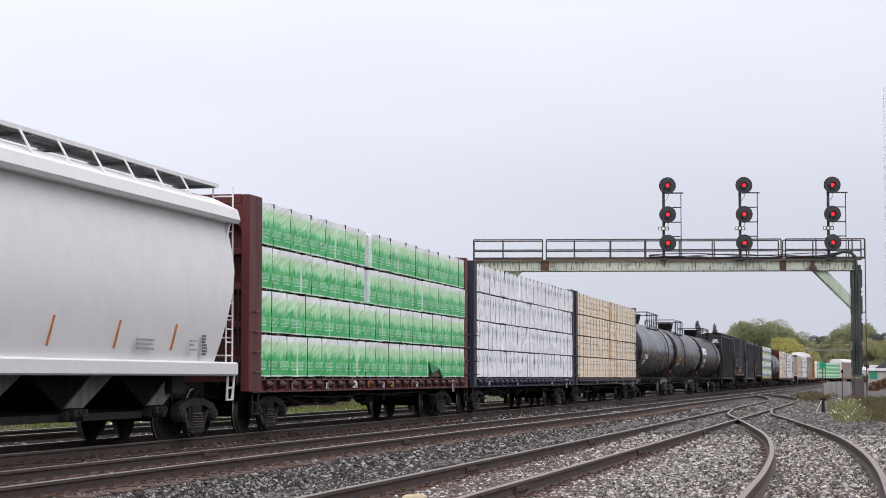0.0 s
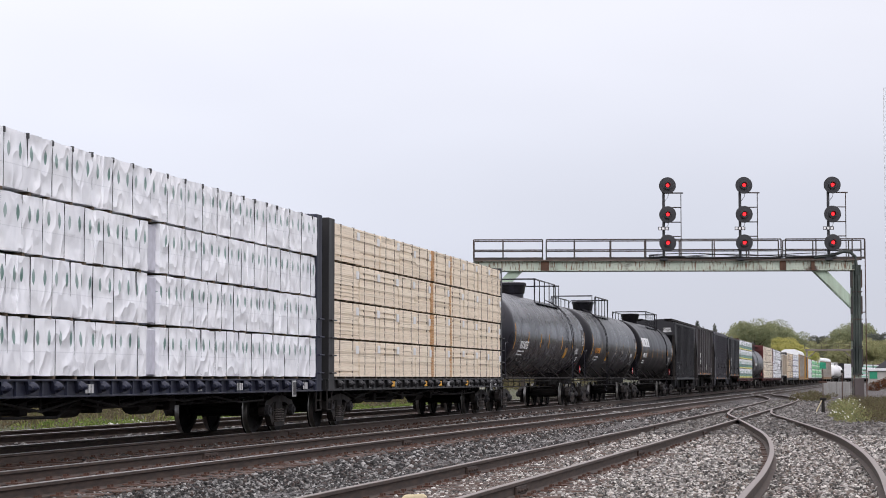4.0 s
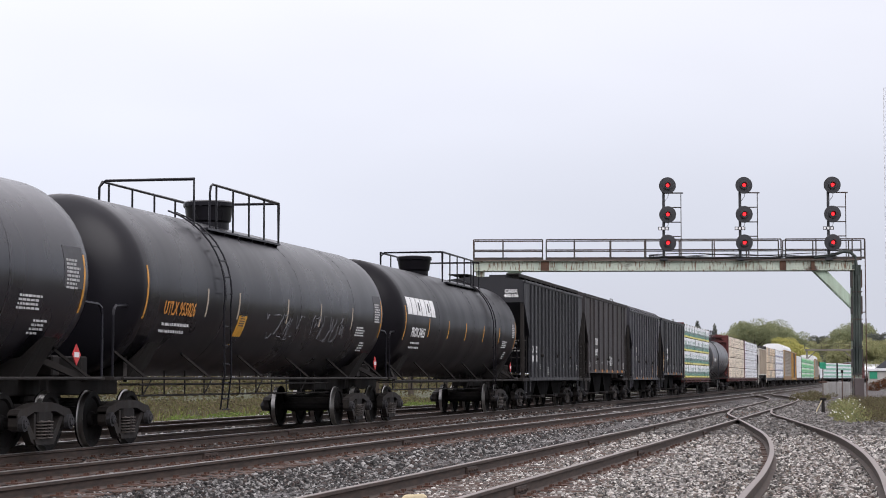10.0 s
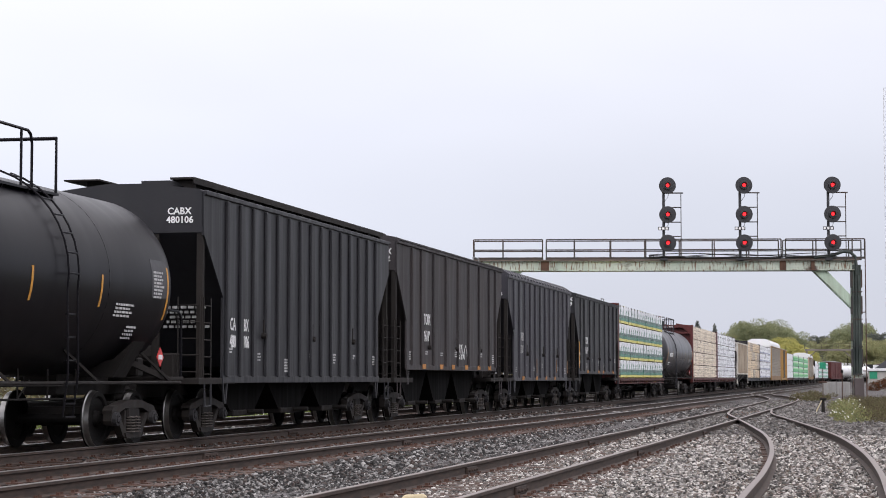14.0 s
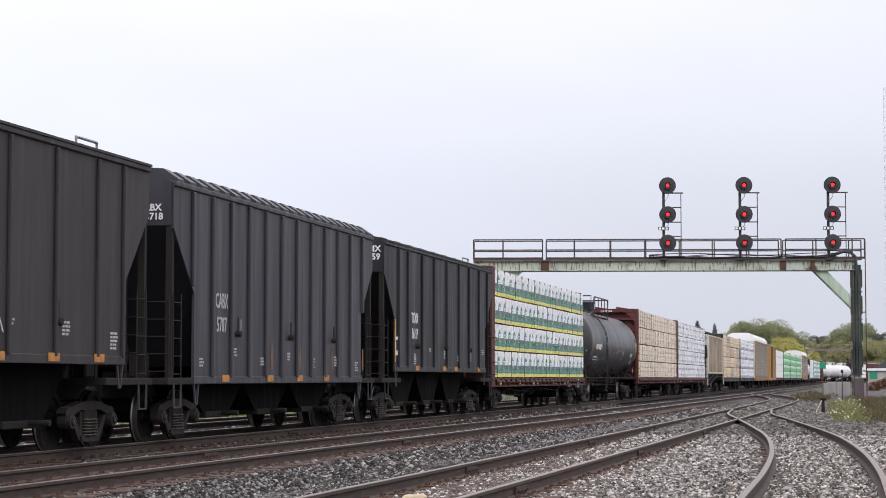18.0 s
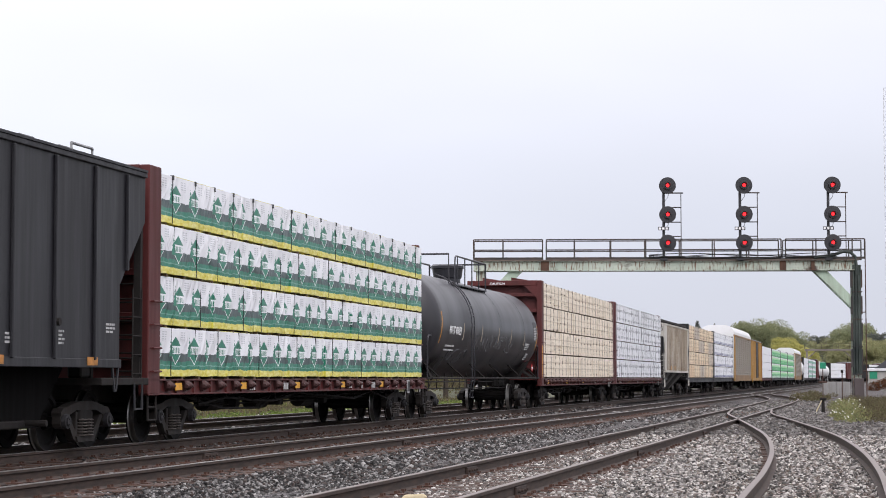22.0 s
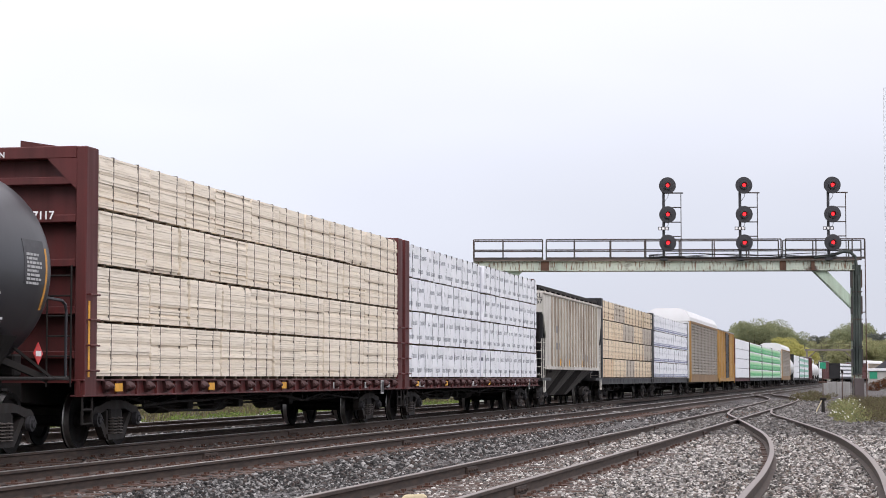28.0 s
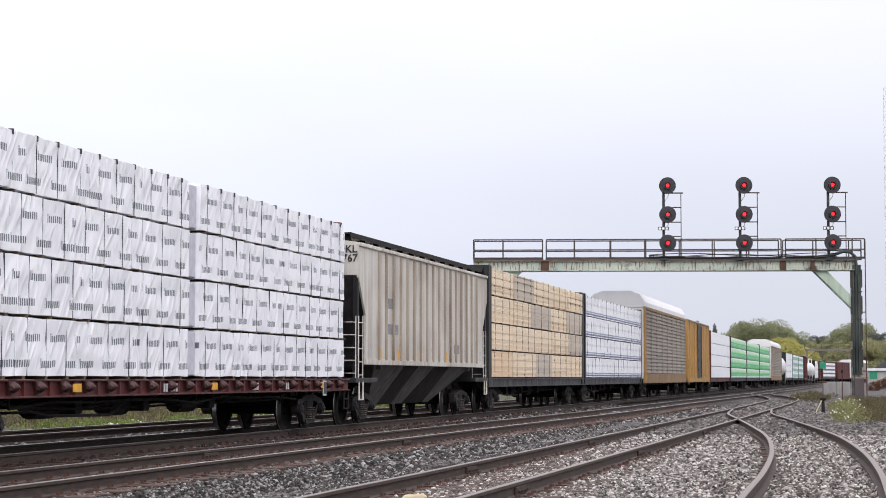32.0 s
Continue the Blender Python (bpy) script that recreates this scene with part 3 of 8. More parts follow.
def build_ground():
    xs = np.concatenate([np.linspace(-2500, -60, 8), np.linspace(-45, 45, 61), np.linspace(60, 2500, 8)])
    ys = np.concatenate([np.linspace(-400, -20, 5), np.linspace(0, 160, 81), np.linspace(180, 600, 18), np.linspace(800, 4000, 6)])
    verts, faces = [], []
    for y in ys:
        for x in xs:
            z = -0.22 + float(bank(x, y))
            if -45 <= x <= 45 and 0 < y < 160:
                z += 0.05 * noise.noise((x * 0.35, y * 0.2, 0))
            if x < -20:
                z -= min(1.0, (-20 - x) / 6) * 0.25
            if x > 1.5:
                z -= min(1.0, (x - 1.5) / 4) * 0.15
            # dip between the running lines
            for c in (-11.5, -7.0):
                z -= 0.10 * math.exp(-((x - c) / 0.7) ** 2)
            verts.append((x, y, z))
    w = len(xs)
    for j in range(len(ys) - 1):
        for i in range(w - 1):
            a = j * w + i
            faces.append((a, a + 1, a + 1 + w, a + w))
    ob = new("ground", raw_mesh("ground", verts, faces, M["ground"], True))
    return tagged(ob, "grey ballast bed and weedy grass field", "ground", kind="structure")


build_ground()

RAIL_PROFILE = ((-0.036, 0.0), (0.036, 0.0), (0.036, -0.036), (0.009, -0.05), (0.009, -0.135), (0.07, -0.155), (0.07, -0.17),
                (-0.07, -0.17), (-0.07, -0.155), (-0.009, -0.135), (-0.009, -0.05), (-0.036, -0.036))


def smooth_line(ctrl, step=1.0):
    """Catmull-Rom through the control points (x, y), sampled about every step metres."""
    p = [Vector((*c, 0)) for c in ctrl]
    p = [2 * p[0] - p[1]] + p + [2 * p[-1] - p[-2]]
    out = []
    for a, b, c, d in zip(p, p[1:], p[2:], p[3:]):
        k = max(1, int((c - b).length / step))
        for i in range(k):
            t = i / k
            out.append(0.5 * (2 * b + (c - a) * t + (2 * a - 5 * b + 4 * c - d) * t * t + (3 * b - a - 3 * c + d) * t ** 3))
    out.append(p[-2])
    return out


def rail_mesh(line, off, name="rail", z=0.0, mat="rail"):
    verts, faces = [], []
    k = len(RAIL_PROFILE)
    for i, c in enumerate(line):
        d = (line[min(i + 1, len(line) - 1)] - line[max(i - 1, 0)]).normalized()
        side = Vector((d.y, -d.x, 0))
        for a, h in RAIL_PROFILE:
            q = c + side * (off + a)
            verts.append((q.x, q.y, h + z))
    for i in range(len(line) - 1):
        for j in range(k):
            a, b = i * k + j, i * k + (j + 1) % k
            faces.append((a, b, b + k, a + k))
    faces.append(tuple(range(k))[::-1])
    faces.append(tuple(range((len(line) - 1) * k, len(line) * k)))
    return raw_mesh(name, verts, faces, M[mat])


def tie_meshes():
    out = []
    for k in range(3):
        bm = bmesh.new()
        box(bm, -1.3, 1.3, -0.115, 0.115, -0.32, -0.168, 0.012)
        rng = random.Random(40 + k)
        for v in bm.verts:
            v.co += Vector((rng.uniform(-0.03, 0.03), rng.uniform(-0.012, 0.012), rng.uniform(-0.006, 0.006)))
        out.append(mesh_of("tie", bm, M["tie"]))
    return out


TIES = tie_meshes()
TIE_SPOTS = {}             # per track: (y, x, slope of the tie)


def spike_mesh():
    bm = bmesh.new()
    box(bm, -0.19, 0.19, -0.09, 0.09, -0.168, -0.155, 0.004)
    for x in (-0.10, 0.10):
        for y in (-0.05, 0.05):
            box(bm, x - 0.02, x + 0.02, y - 0.014, y + 0.014, -0.16, -0.125)
    return mesh_of("tie_plate", bm, M["iron"])


PLATE = spike_mesh()


def joint_bar_mesh():
    bm = bmesh.new()
    for sx in (-1, 1):
        box(bm, sx * 0.012, sx * 0.045, -0.32, 0.32, -0.14, -0.05, 0.006)
        for y in (-0.24, -0.08, 0.08, 0.24):
            rod(bm, (sx * 0.04, y, -0.095), (sx * 0.075, y, -0.095), 0.018, 6)
    return mesh_of("joint_bar", bm, M["joint_iron"])


JOINT = joint_bar_mesh()


def build_track(label, ctrl, tie_from, tie_to, lift=0.0, joints=(), plates=True, gauge=0.753, rails=(-1, 1), tie_lift=0.0, mat="rail"):
    line = smooth_line(ctrl)
    track = tagged(new("railway_track"), label, "track", "parallel railway tracks", "structure")
    for s in rails:
        put_part("rail", rail_mesh(line, s * gauge, z=lift, mat=mat), track)
    # ties every 0.55 m over the stretch that is seen well
    run, nxt, i = 0.0, 0.0, 0
    rng = random.Random(int(abs(ctrl[0][0]) * 100))
    for a, b in zip(line, line[1:]):
        seg = (b - a).length
        while nxt < run + seg:
            q = a + (b - a) * ((nxt - run) / seg)
            if tie_from < q.y < tie_to:
                ang = math.degrees(math.atan2(-(b - a).x, (b - a).y))
                m = pose(q.x + rng.uniform(-0.04, 0.04), q.y, lift + tie_lift + rng.uniform(-0.012, 0.004), 0, 0, ang + rng.uniform(-1.5, 1.5))
                TIE_SPOTS.setdefault(label, []).append((q.y, q.x, -(b - a).x / (b - a).y))
                tie = put_part("tie", TIES[i % 3], track, m=m)
                if plates and 12 < q.y < 75:
                    for s in rails:
                        put_part("tie_plate", PLATE, tie, m=pose(s * gauge, 0, 0))
                i += 1
            nxt += 0.56
        run += seg
    for s, y in joints:
        for a, b in zip(line, line[1:]):
            if a.y <= y < b.y:
                q = a + (b - a) * ((y - a.y) / (b.y - a.y))
                ang = math.degrees(math.atan2(-(b - a).x, (b - a).y))
                put_part("joint_bar", JOINT, track, m=pose(q.x, q.y, lift, 0, 0, ang) @ pose(s * gauge, 0, 0))
    return track


MAIN = [(LINE_X + bend(y), y) for y in (-60, 60, 120, 200, 260, 300, 340, 380, 420, 445, 455, 465, 475, 482, 490, 500, 510, 530, 560, 640, 800, 860)]
SECOND = [(-9.75, -60), (-9.68, 10), (-9.55, 30), (-9.2, 50), (-8.85, 68), (-8.7, 95), (-8.15, 140), (-7.9, 200), (-7.9 + bend(260), 260), (-7.8 + bend(330), 330), (-7.8 + bend(400), 400), (-7.8 + bend(500), 500)]
SIDING = [(-4.7, -60), (-4.62, 10), (-4.55, 25), (-4.42, 45), (-4.33, 70), (-4.27, 92), (-4.55, 112), (-5.9, 130), (-7.2, 142), (-7.9, 155), (-8.03, 175)]
BRANCH = [(0.9, -45), (0.05, -10), (-0.42, 10), (-0.52, 20), (-0.6, 26), (-0.84, 33), (-1.36, 41.5), (-2.25, 51), (-3.0, 58.5), (-3.75, 66), (-4.2, 75)]
FAR_LINE = [(-17.45, -60), (-17.45, 60), (-17.45, 240), (-17.3, 300), (-15, 400)]
build_track("main line of worn steel rails on dark ballast", MAIN, -12, 98, joints=((1, 44.0),))
build_track("second line with rusty tie ends in grey ballast", SECOND, -12, 97, tie_lift=0.012, joints=((1, 38), (-1, 31)))
build_track("siding of brown rails sunk in pale gravel", SIDING, -12, 100, joints=((-1, 27.0), (-1, 38.5), (1, 22.3), (1, 33.6), (1, 46.0), (-1, 50.0)), tie_lift=0.004, mat="rail_dull")
build_track("branch track that curves into the siding", BRANCH, -12, 60, plates=False, gauge=0.70, tie_lift=-0.008, mat="rail_dull")
build_track("far line behind the train on black ties", FAR_LINE, 22, 110, plates=False)


def scatter_stones(name, label, mat, regions, seed):
    """Broken stone as one heap of small rough blocks. regions: x0, x1, y0, y1, stones a square metre, size."""
    rng = np.random.default_rng(seed)
    cube = np.array([(-1, -1, -1), (1, -1, -1), (1, 1, -1), (-1, 1, -1), (-1, -1, 1), (1, -1, 1), (1, 1, 1), (-1, 1, 1)], float)
    quad = np.array([(0, 3, 2, 1), (4, 5, 6, 7), (0, 1, 5, 4), (1, 2, 6, 5), (2, 3, 7, 6), (3, 0, 4, 7)])
    V = []
    for x0, x1, y0, y1, dens, size in regions:
        k = int((x1 - x0) * (y1 - y0) * dens)
        c = np.stack([rng.uniform(x0, x1, k), rng.uniform(y0, y1, k), np.zeros(k)], 1)
        keep = np.ones(k, bool)
        for line in (MAIN, SECOND, SIDING, BRANCH):
            pts = np.array(line)
            cx = np.interp(c[:, 1], pts[:, 1], pts[:, 0])
            for s in (-0.753, 0.753):
                keep &= (np.abs(c[:, 0] - cx - s) > 0.10) | (c[:, 1] > pts[-1, 1])
        for label, share in (("second", 0.9), ("siding", 0.6), ("branch", 0.5)):      # tie tops lie more or less bare
            spots = np.array(next(v for q, v in TIE_SPOTS.items() if q.startswith(label)))
            cx = np.interp(c[:, 1], spots[:, 0], spots[:, 1])
            yy = c[:, 1] - (c[:, 0] - cx) * np.interp(c[:, 1], spots[:, 0], spots[:, 2])
            j = np.clip(np.searchsorted(spots[:, 0], yy), 1, len(spots) - 1)
            near = np.minimum(np.abs(yy - spots[j, 0]), np.abs(yy - spots[j - 1, 0]))
            bare = (near < 0.13) & (np.abs(c[:, 0] - cx) < 1.32)
            keep &= ~(bare & (rng.uniform(size=k) < share))
        c = c[keep]
        k = len(c)
        sz = size * rng.uniform(0.55, 1.25, (k, 1, 1)) * rng.uniform(0.6, 1.25, (k, 1, 3)) * np.array((1.15, 1.15, 0.75))
        v = cube[None] * sz * rng.uniform(0.55, 1.0, (k, 8, 3))
        q = rng.normal(size=(k, 4)) * np.array((1.6, 0.55, 0.55, 1.6))
        q /= np.linalg.norm(q, axis=1)[:, None]
        w, x, y, z = q.T
        R = np.stack([1 - 2 * (y * y + z * z), 2 * (x * y - z * w), 2 * (x * z + y * w),
                      2 * (x * y + z * w), 1 - 2 * (x * x + z * z), 2 * (y * z - x * w),
                      2 * (x * z - y * w), 2 * (y * z + x * w), 1 - 2 * (x * x + y * y)], 1).reshape(k, 3, 3)
        v = np.einsum("kij,kvj->kvi", R, v)
        c[:, 2] = -0.205 + rng.uniform(-0.02, 0.03, k) + bank(c[:, 0], c[:, 1])
        for dip in (-11.5, -7.0):
            c[:, 2] -= 0.10 * np.exp(-((c[:, 0] - dip) / 0.7) ** 2)
        V.append((v + c[:, None, :]).reshape(-1, 3))
    V = np.concatenate(V)
    k = len(V) // 8
    F = (quad[None] + (np.arange(k) * 8)[:, None, None]).reshape(-1, 4)
    me = bpy.data.meshes.new(name)
    me.vertices.add(len(V))
    me.vertices.foreach_set("co", V.ravel())
    me.loops.add(F.size)
    me.loops.foreach_set("vertex_index", F.ravel().astype(np.int32))
    me.polygons.add(len(F))
    me.polygons.foreach_set("loop_start", np.arange(0, F.size, 4, dtype=np.int32))
    me.update(calc_edges=True)
    me.materials.append(mat)
    return tagged(new(name, me), label, "gravel", kind="stuff")


scatter_stones("gravel", "pale grey crushed stone between the tracks", M["stone"],
               [(-5.9, 2.5, 17, 30, 1050, 0.021), (-5.9, 2.5, 30, 46, 520, 0.027)], 5)
scatter_stones("far_gravel", "grey dusty crushed stone round the switch", M["stone_mid"],
               [(-5.6, 3.0, 46, 75, 150, 0.044), (-5.6, 2.0, 75, 110, 60, 0.055)], 15)
scatter_stones("dark_gravel", "dark dusty crushed stone beside the main line", M["stone_dark"],
               [(-9.2, -5.6, 17, 30, 750, 0.022), (-12.4, -9.2, 20, 36, 300, 0.027), (-12.6, -5.6, 30, 60, 230, 0.034), (-12.6, -5.6, 60, 100, 60, 0.055), (-16.5, -14.3, 28, 70, 60, 0.045)], 6)

# ---------------------------------------------------------------- rolling stock: shared parts
def sideframe_mesh():
    bm = bmesh.new()
    arch = ((0.25, 0.765), (0.5, 0.735), (0.78, 0.68), (0.95, 0.665), (1.04, 0.60))
    under = ((1.04, 0.54), (0.72, 0.55), (0.42, 0.625))
    half = arch + under
    slab(bm, [(-y, z) for y, z in arch[::-1]] + list(half) + [(-y, z) for y, z in under[::-1]], 0, -0.085, 0.085)
    for e in (-1, 1):          # pedestal jaw, slanting bar and column
        for w, pts in ((0.07, ((1.04, 0.58), (0.76, 0.58), (0.76, 0.42), (0.80, 0.36), (1.0, 0.36), (1.04, 0.42))),
                       (0.06, ((0.80, 0.55), (0.66, 0.55), (0.28, 0.20), (0.36, 0.13), (0.46, 0.17))),
                       (0.05, ((0.36, 0.60), (0.28, 0.60), (0.28, 0.18), (0.36, 0.18)))):
            slab(bm, [(e * y, z) for y, z in pts], 0, -w, w)
    slab(bm, ((-0.40, 0.21), (0.40, 0.21), (0.34, 0.12), (-0.34, 0.12)), 0, -0.088, 0.088)
    return mesh_of("sideframe", bm, M["truck"])


def spring_mesh():
    bm = bmesh.new()
    prof = [(0.05, 0.20)]
    for i in range(6):
        z = 0.205 + i * 0.049
        prof += [(0.058, z), (0.118, z + 0.008), (0.125, z + 0.017), (0.118, z + 0.027), (0.058, z + 0.036)]
    lathe(bm, prof + [(0.05, 0.5)], 2, 10)
    return mesh_of("coil_spring", bm, M["spring"])


def wheelset_mesh():
    bm = bmesh.new()
    for s in (-1, 1):
        prof = [(0.09, 0.60), (0.12, 0.64), (0.13, 0.66), (0.34, 0.69), (0.375, 0.655), (0.485, 0.655), (0.485, 0.685), (0.462, 0.70), (0.457, 0.79), (0.38, 0.79), (0.355, 0.755), (0.14, 0.735), (0.12, 0.80), (0.085, 0.82)]
        lathe(bm, [(r, s * h) for r, h in prof], 0, 28)
    rod(bm, (-1.05, 0, 0), (1.05, 0, 0), 0.085, 10)
    for f in bm.faces:
        c = f.calc_center_median()
        r = math.hypot(c.y, c.z)
        if r > 0.45 and abs(c.x) > 0.69:
            f.material_index = 1
    me = mesh_of("wheelset", bm, M["wheel"], 30)
    me.materials.append(M["tread"])
    return me


def bearing_mesh():
    bm = bmesh.new()
    rod(bm, (0.93, 0, 0.457), (1.14, 0, 0.457), 0.12, 12)
    rod(bm, (1.14, 0, 0.457), (1.17, 0, 0.457), 0.075, 8)
    for k in range(3):
        a = 2 * math.pi * k / 3
        rod(bm, (1.15, 0.05 * math.cos(a), 0.457 + 0.05 * math.sin(a)), (1.185, 0.05 * math.cos(a), 0.457 + 0.05 * math.sin(a)), 0.014, 6)
    return mesh_of("bearing", bm, M["bearing"], 30)


def bolster_mesh():
    bm = bmesh.new()
    box(bm, -1.08, 1.08, -0.26, 0.26, 0.44, 0.74, 0.03)
    box(bm, -0.55, 0.55, -0.8, 0.8, 0.34, 0.66, 0.04)
    rod(bm, (0, 0, 0.66), (0, 0, 0.80), 0.2, 14)
    for s in (-1, 1):          # brake beams
        bar(bm, (-0.8, s * 0.42, 0.40), (0.8, s * 0.42, 0.40), 0.06, 0.1)
        for x in (-0.72, 0.72):
            box(bm, x - 0.05, x + 0.05, s * 0.36, s * 0.46, 0.30, 0.56, 0.01)
    return mesh_of("truck", bm, M["under"])


SIDEFRAME, SPRINGS, WHEELSET, BEARING, BOLSTER = sideframe_mesh(), spring_mesh(), wheelset_mesh(), bearing_mesh(), bolster_mesh()
WHEELS = []


def truck(car, y):
    t = put_part("truck", BOLSTER, car, "grimy cast steel truck with four wheels", at=(0, y, 0))
    for s in (-1, 1):
        put_part("sideframe", SIDEFRAME, t, at=(s * 1.0, 0, 0))
        for k in (-0.135, 0.135):
            put_part("coil_spring", SPRINGS, t, at=(s * 1.03, k, 0))
        w = put_part("wheelset", WHEELSET, t, at=(0, s * 0.89, 0.457))
        WHEELS.append((w, s))
        for x in (0, 180):
            put_part("bearing", BEARING, t, m=pose(0, s * 0.89, 0, 0, 0, x))


def coupler_mesh():
    bm = bmesh.new()
    box(bm, -0.09, 0.09, -0.35, 0.55, 0.76, 0.95, 0.02)
    box(bm, -0.2, 0.2, 0.5, 0.75, 0.72, 0.99, 0.05)
    pipe(bm, ((0.3, -0.1, 0.8), (0.32, 0.2, 0.45), (0.2, 0.6, 0.36), (0.1, 0.75, 0.5)), 0.028)
    return mesh_of("coupler", bm, M["under"])


COUPLER = coupler_mesh()


def couplers(car, half):
    put_part("coupler", COUPLER, car, m=pose(0, half - 0.35, 0))
    put_part("coupler", COUPLER, car, m=pose(0, -half + 0.35, 0, 0, 0, 180))


def ladder(car, x, y, z0, z1, w, mat, rungs, name="ladder", r=0.016, end=False):
    bm = bmesh.new()
    d = (0, 1) if not end else (1, 0)
    a, b = (x - d[0] * w / 2, y - d[1] * w / 2), (x + d[0] * w / 2, y + d[1] * w / 2)
    rod(bm, (*a, z0), (*a, z1), r, 6)
    rod(bm, (*b, z0), (*b, z1), r, 6)
    for i in range(rungs):
        z = z0 + (z1 - z0) * (i + 0.5) / rungs
        rod(bm, (*a, z), (*b, z), r * 0.9, 6)
    return part(name, bm, mat, car)


def reflectors(car, x, ys, z, w=0.2, h=0.13, mat=None, name="reflector"):
    bm = bmesh.new()
    box(bm, -0.003, 0.006, -w / 2, w / 2, -h / 2, h / 2)
    me = mesh_of(name, bm, mat or M["reflector"])
    for y in ys:
        put_part(name, me, car, at=(x, y, z))


M["amber_dull"] = plain("dull_amber_reflector", (0.33, 0.115, 0.010), 0.5, 0, 0.3)
M["wrap_inside"] = plain("green_wrap_film", (0.012, 0.24, 0.055), 0.45, 0, 0.3)
M["wrap_end"] = plain("pale_wrap_end", (0.50, 0.50, 0.56), 0.55, 0, 0.15)
M["strap_dark"] = plain("dark_card", (0.05, 0.05, 0.05), 0.7, 0, 0.4)


# ---------------------------------------------------------------- centre-beam lumber cars
DECK, LOAD_TOP = 1.165, 4.75
TIER = (LOAD_TOP - DECK) / 4


def winch_mesh(mat):
    bm = bmesh.new()
    slab(bm, ((-0.15, 1.12), (0.15, 1.12), (0.10, 1.0), (0.06, 0.90), (-0.06, 0.90), (-0.10, 1.0)), 0, 1.36, 1.42)
    lathe(bm, ((0.09, 1.40), (0.085, 1.44), (0.065, 1.48), (0.045, 1.51), (0.025, 1.52), (0.02, 1.54)), 0, 12, (0, 0.0, 1.0))
    rod(bm, (1.46, -0.14, 0.99), (1.46, 0.14, 0.99), 0.035, 8)
    return mesh_of("winch", bm, mat, 35)


def centerbeam(s0, s1, paint, label, bulk=(0.62, 0.62), caution=False, number="", far=False, ribs=True, yellow=(), back=1.42, amber=(), mark=""):
    """A car whose loads run from s0 to s1 between two bulkheads."""
    mid, half = (s0 + s1) / 2, (s1 - s0) / 2
    car = tagged(new("lumber_car"), label, "railcar", "cars of the freight train")
    rides(car, mid)
    bm = bmesh.new()               # side sills and deck
    L = half + 0.55
    for s in (-1, 1):
        box(bm, s * 1.30, s * 1.36, -L, L, 0.86, 1.10)
        box(bm, s * 1.20, s * 1.42, -L, L, 1.085, 1.12, 0.008)
        box(bm, s * 1.20, s * 1.42, -L, L, 0.84, 0.87, 0.008)
    box(bm, -1.22, 1.22, -L, L, 1.06, 1.10)
    part("deck", bm, paint, car)
    bm = bmesh.new()               # centre sill
    slab(bm, ((-L, 1.06), (L, 1.06), (L, 0.76), (L - 1.2, 0.70), (L - 3.6, 0.69), (L - 4.6, 0.66), (-L + 4.6, 0.66), (-L + 3.6, 0.69), (-L + 1.2, 0.70), (-L, 0.76)), 0, -0.38, 0.38)
    for y in (-half * 0.45, -half * 0.15, half * 0.2):
        rod(bm, (0.4, y - 0.5, 0.66), (0.4, y + 0.4, 0.66), 0.18, 12)
        box(bm, 0.3, 0.75, y + 0.6, y + 0.9, 0.55, 0.85, 0.02)
    pipe(bm, ((0.9, -half * 0.75, 0.82), (0.95, -half * 0.55, 0.55), (0.95, -half * 0.3, 0.52), (0.9, -half * 0.2, 0.8)), 0.025)
    pipe(bm, ((0.6, -half * 0.75, 0.6), (0.6, half * 0.7, 0.66)), 0.022)
    part("centre_sill", bm, M["under"], car)
    if not far:
        me = winch_mesh(M["winch_red"] if paint == M["red"] else paint)
        k = int(2 * half / 0.95)
        for i in range(k):
            put_part("winch", me, car, at=(0, -half + (i + 0.5) * 2 * half / k, 0))
        bm = bmesh.new()
        for s in (-1, 1):
            for i in range(k + 1):
                y = -half + i * 2 * half / k
                box(bm, s * 1.36, s * 1.40, y - 0.03, y + 0.03, 0.87, 1.085)
        tagged(part("sill_stiffener", bm, paint, car), kind="stuff")
        bm = bmesh.new()               # cross bearers under the deck
        slab(bm, ((-1.28, 1.06), (1.28, 1.06), (1.28, 0.90), (0.5, 0.66), (-0.5, 0.66), (-1.28, 0.90)), 1, -0.05, 0.05)
        me = mesh_of("cross_bearer", bm, M["under"])
        for i in range(15):
            put_part("cross_bearer", me, car, at=(0, -half + 3.2 + i * (2 * half - 6.4) / 14, 0))
        bm = bmesh.new()               # brake rods, cables and hangers along the side
        rng = random.Random(int(mid) + 5)
        for x in (0.75, 1.1):
            pts = [(x, -half + 3.0 + i * (2 * half - 6) / 9, rng.uniform(0.62, 0.82)) for i in range(10)]
            pipe(bm, pts, 0.022)
            for p in pts:
                rod(bm, p, (p[0], p[1], 1.0), 0.016, 6)
        tagged(part("brake_rod", bm, M["under"], car), kind="stuff")
    # centre beam
    bm = bmesh.new()
    box(bm, -0.09, 0.09, -half, half, LOAD_TOP - 0.12, LOAD_TOP - 0.02, 0.01)
    for i in range(10):
        y = -half + (i + 0.5) * 2 * half / 10
        box(bm, -0.06, 0.06, y - 0.07, y + 0.07, 1.10, LOAD_TOP - 0.12)
    part("centre_beam", bm, paint, car)
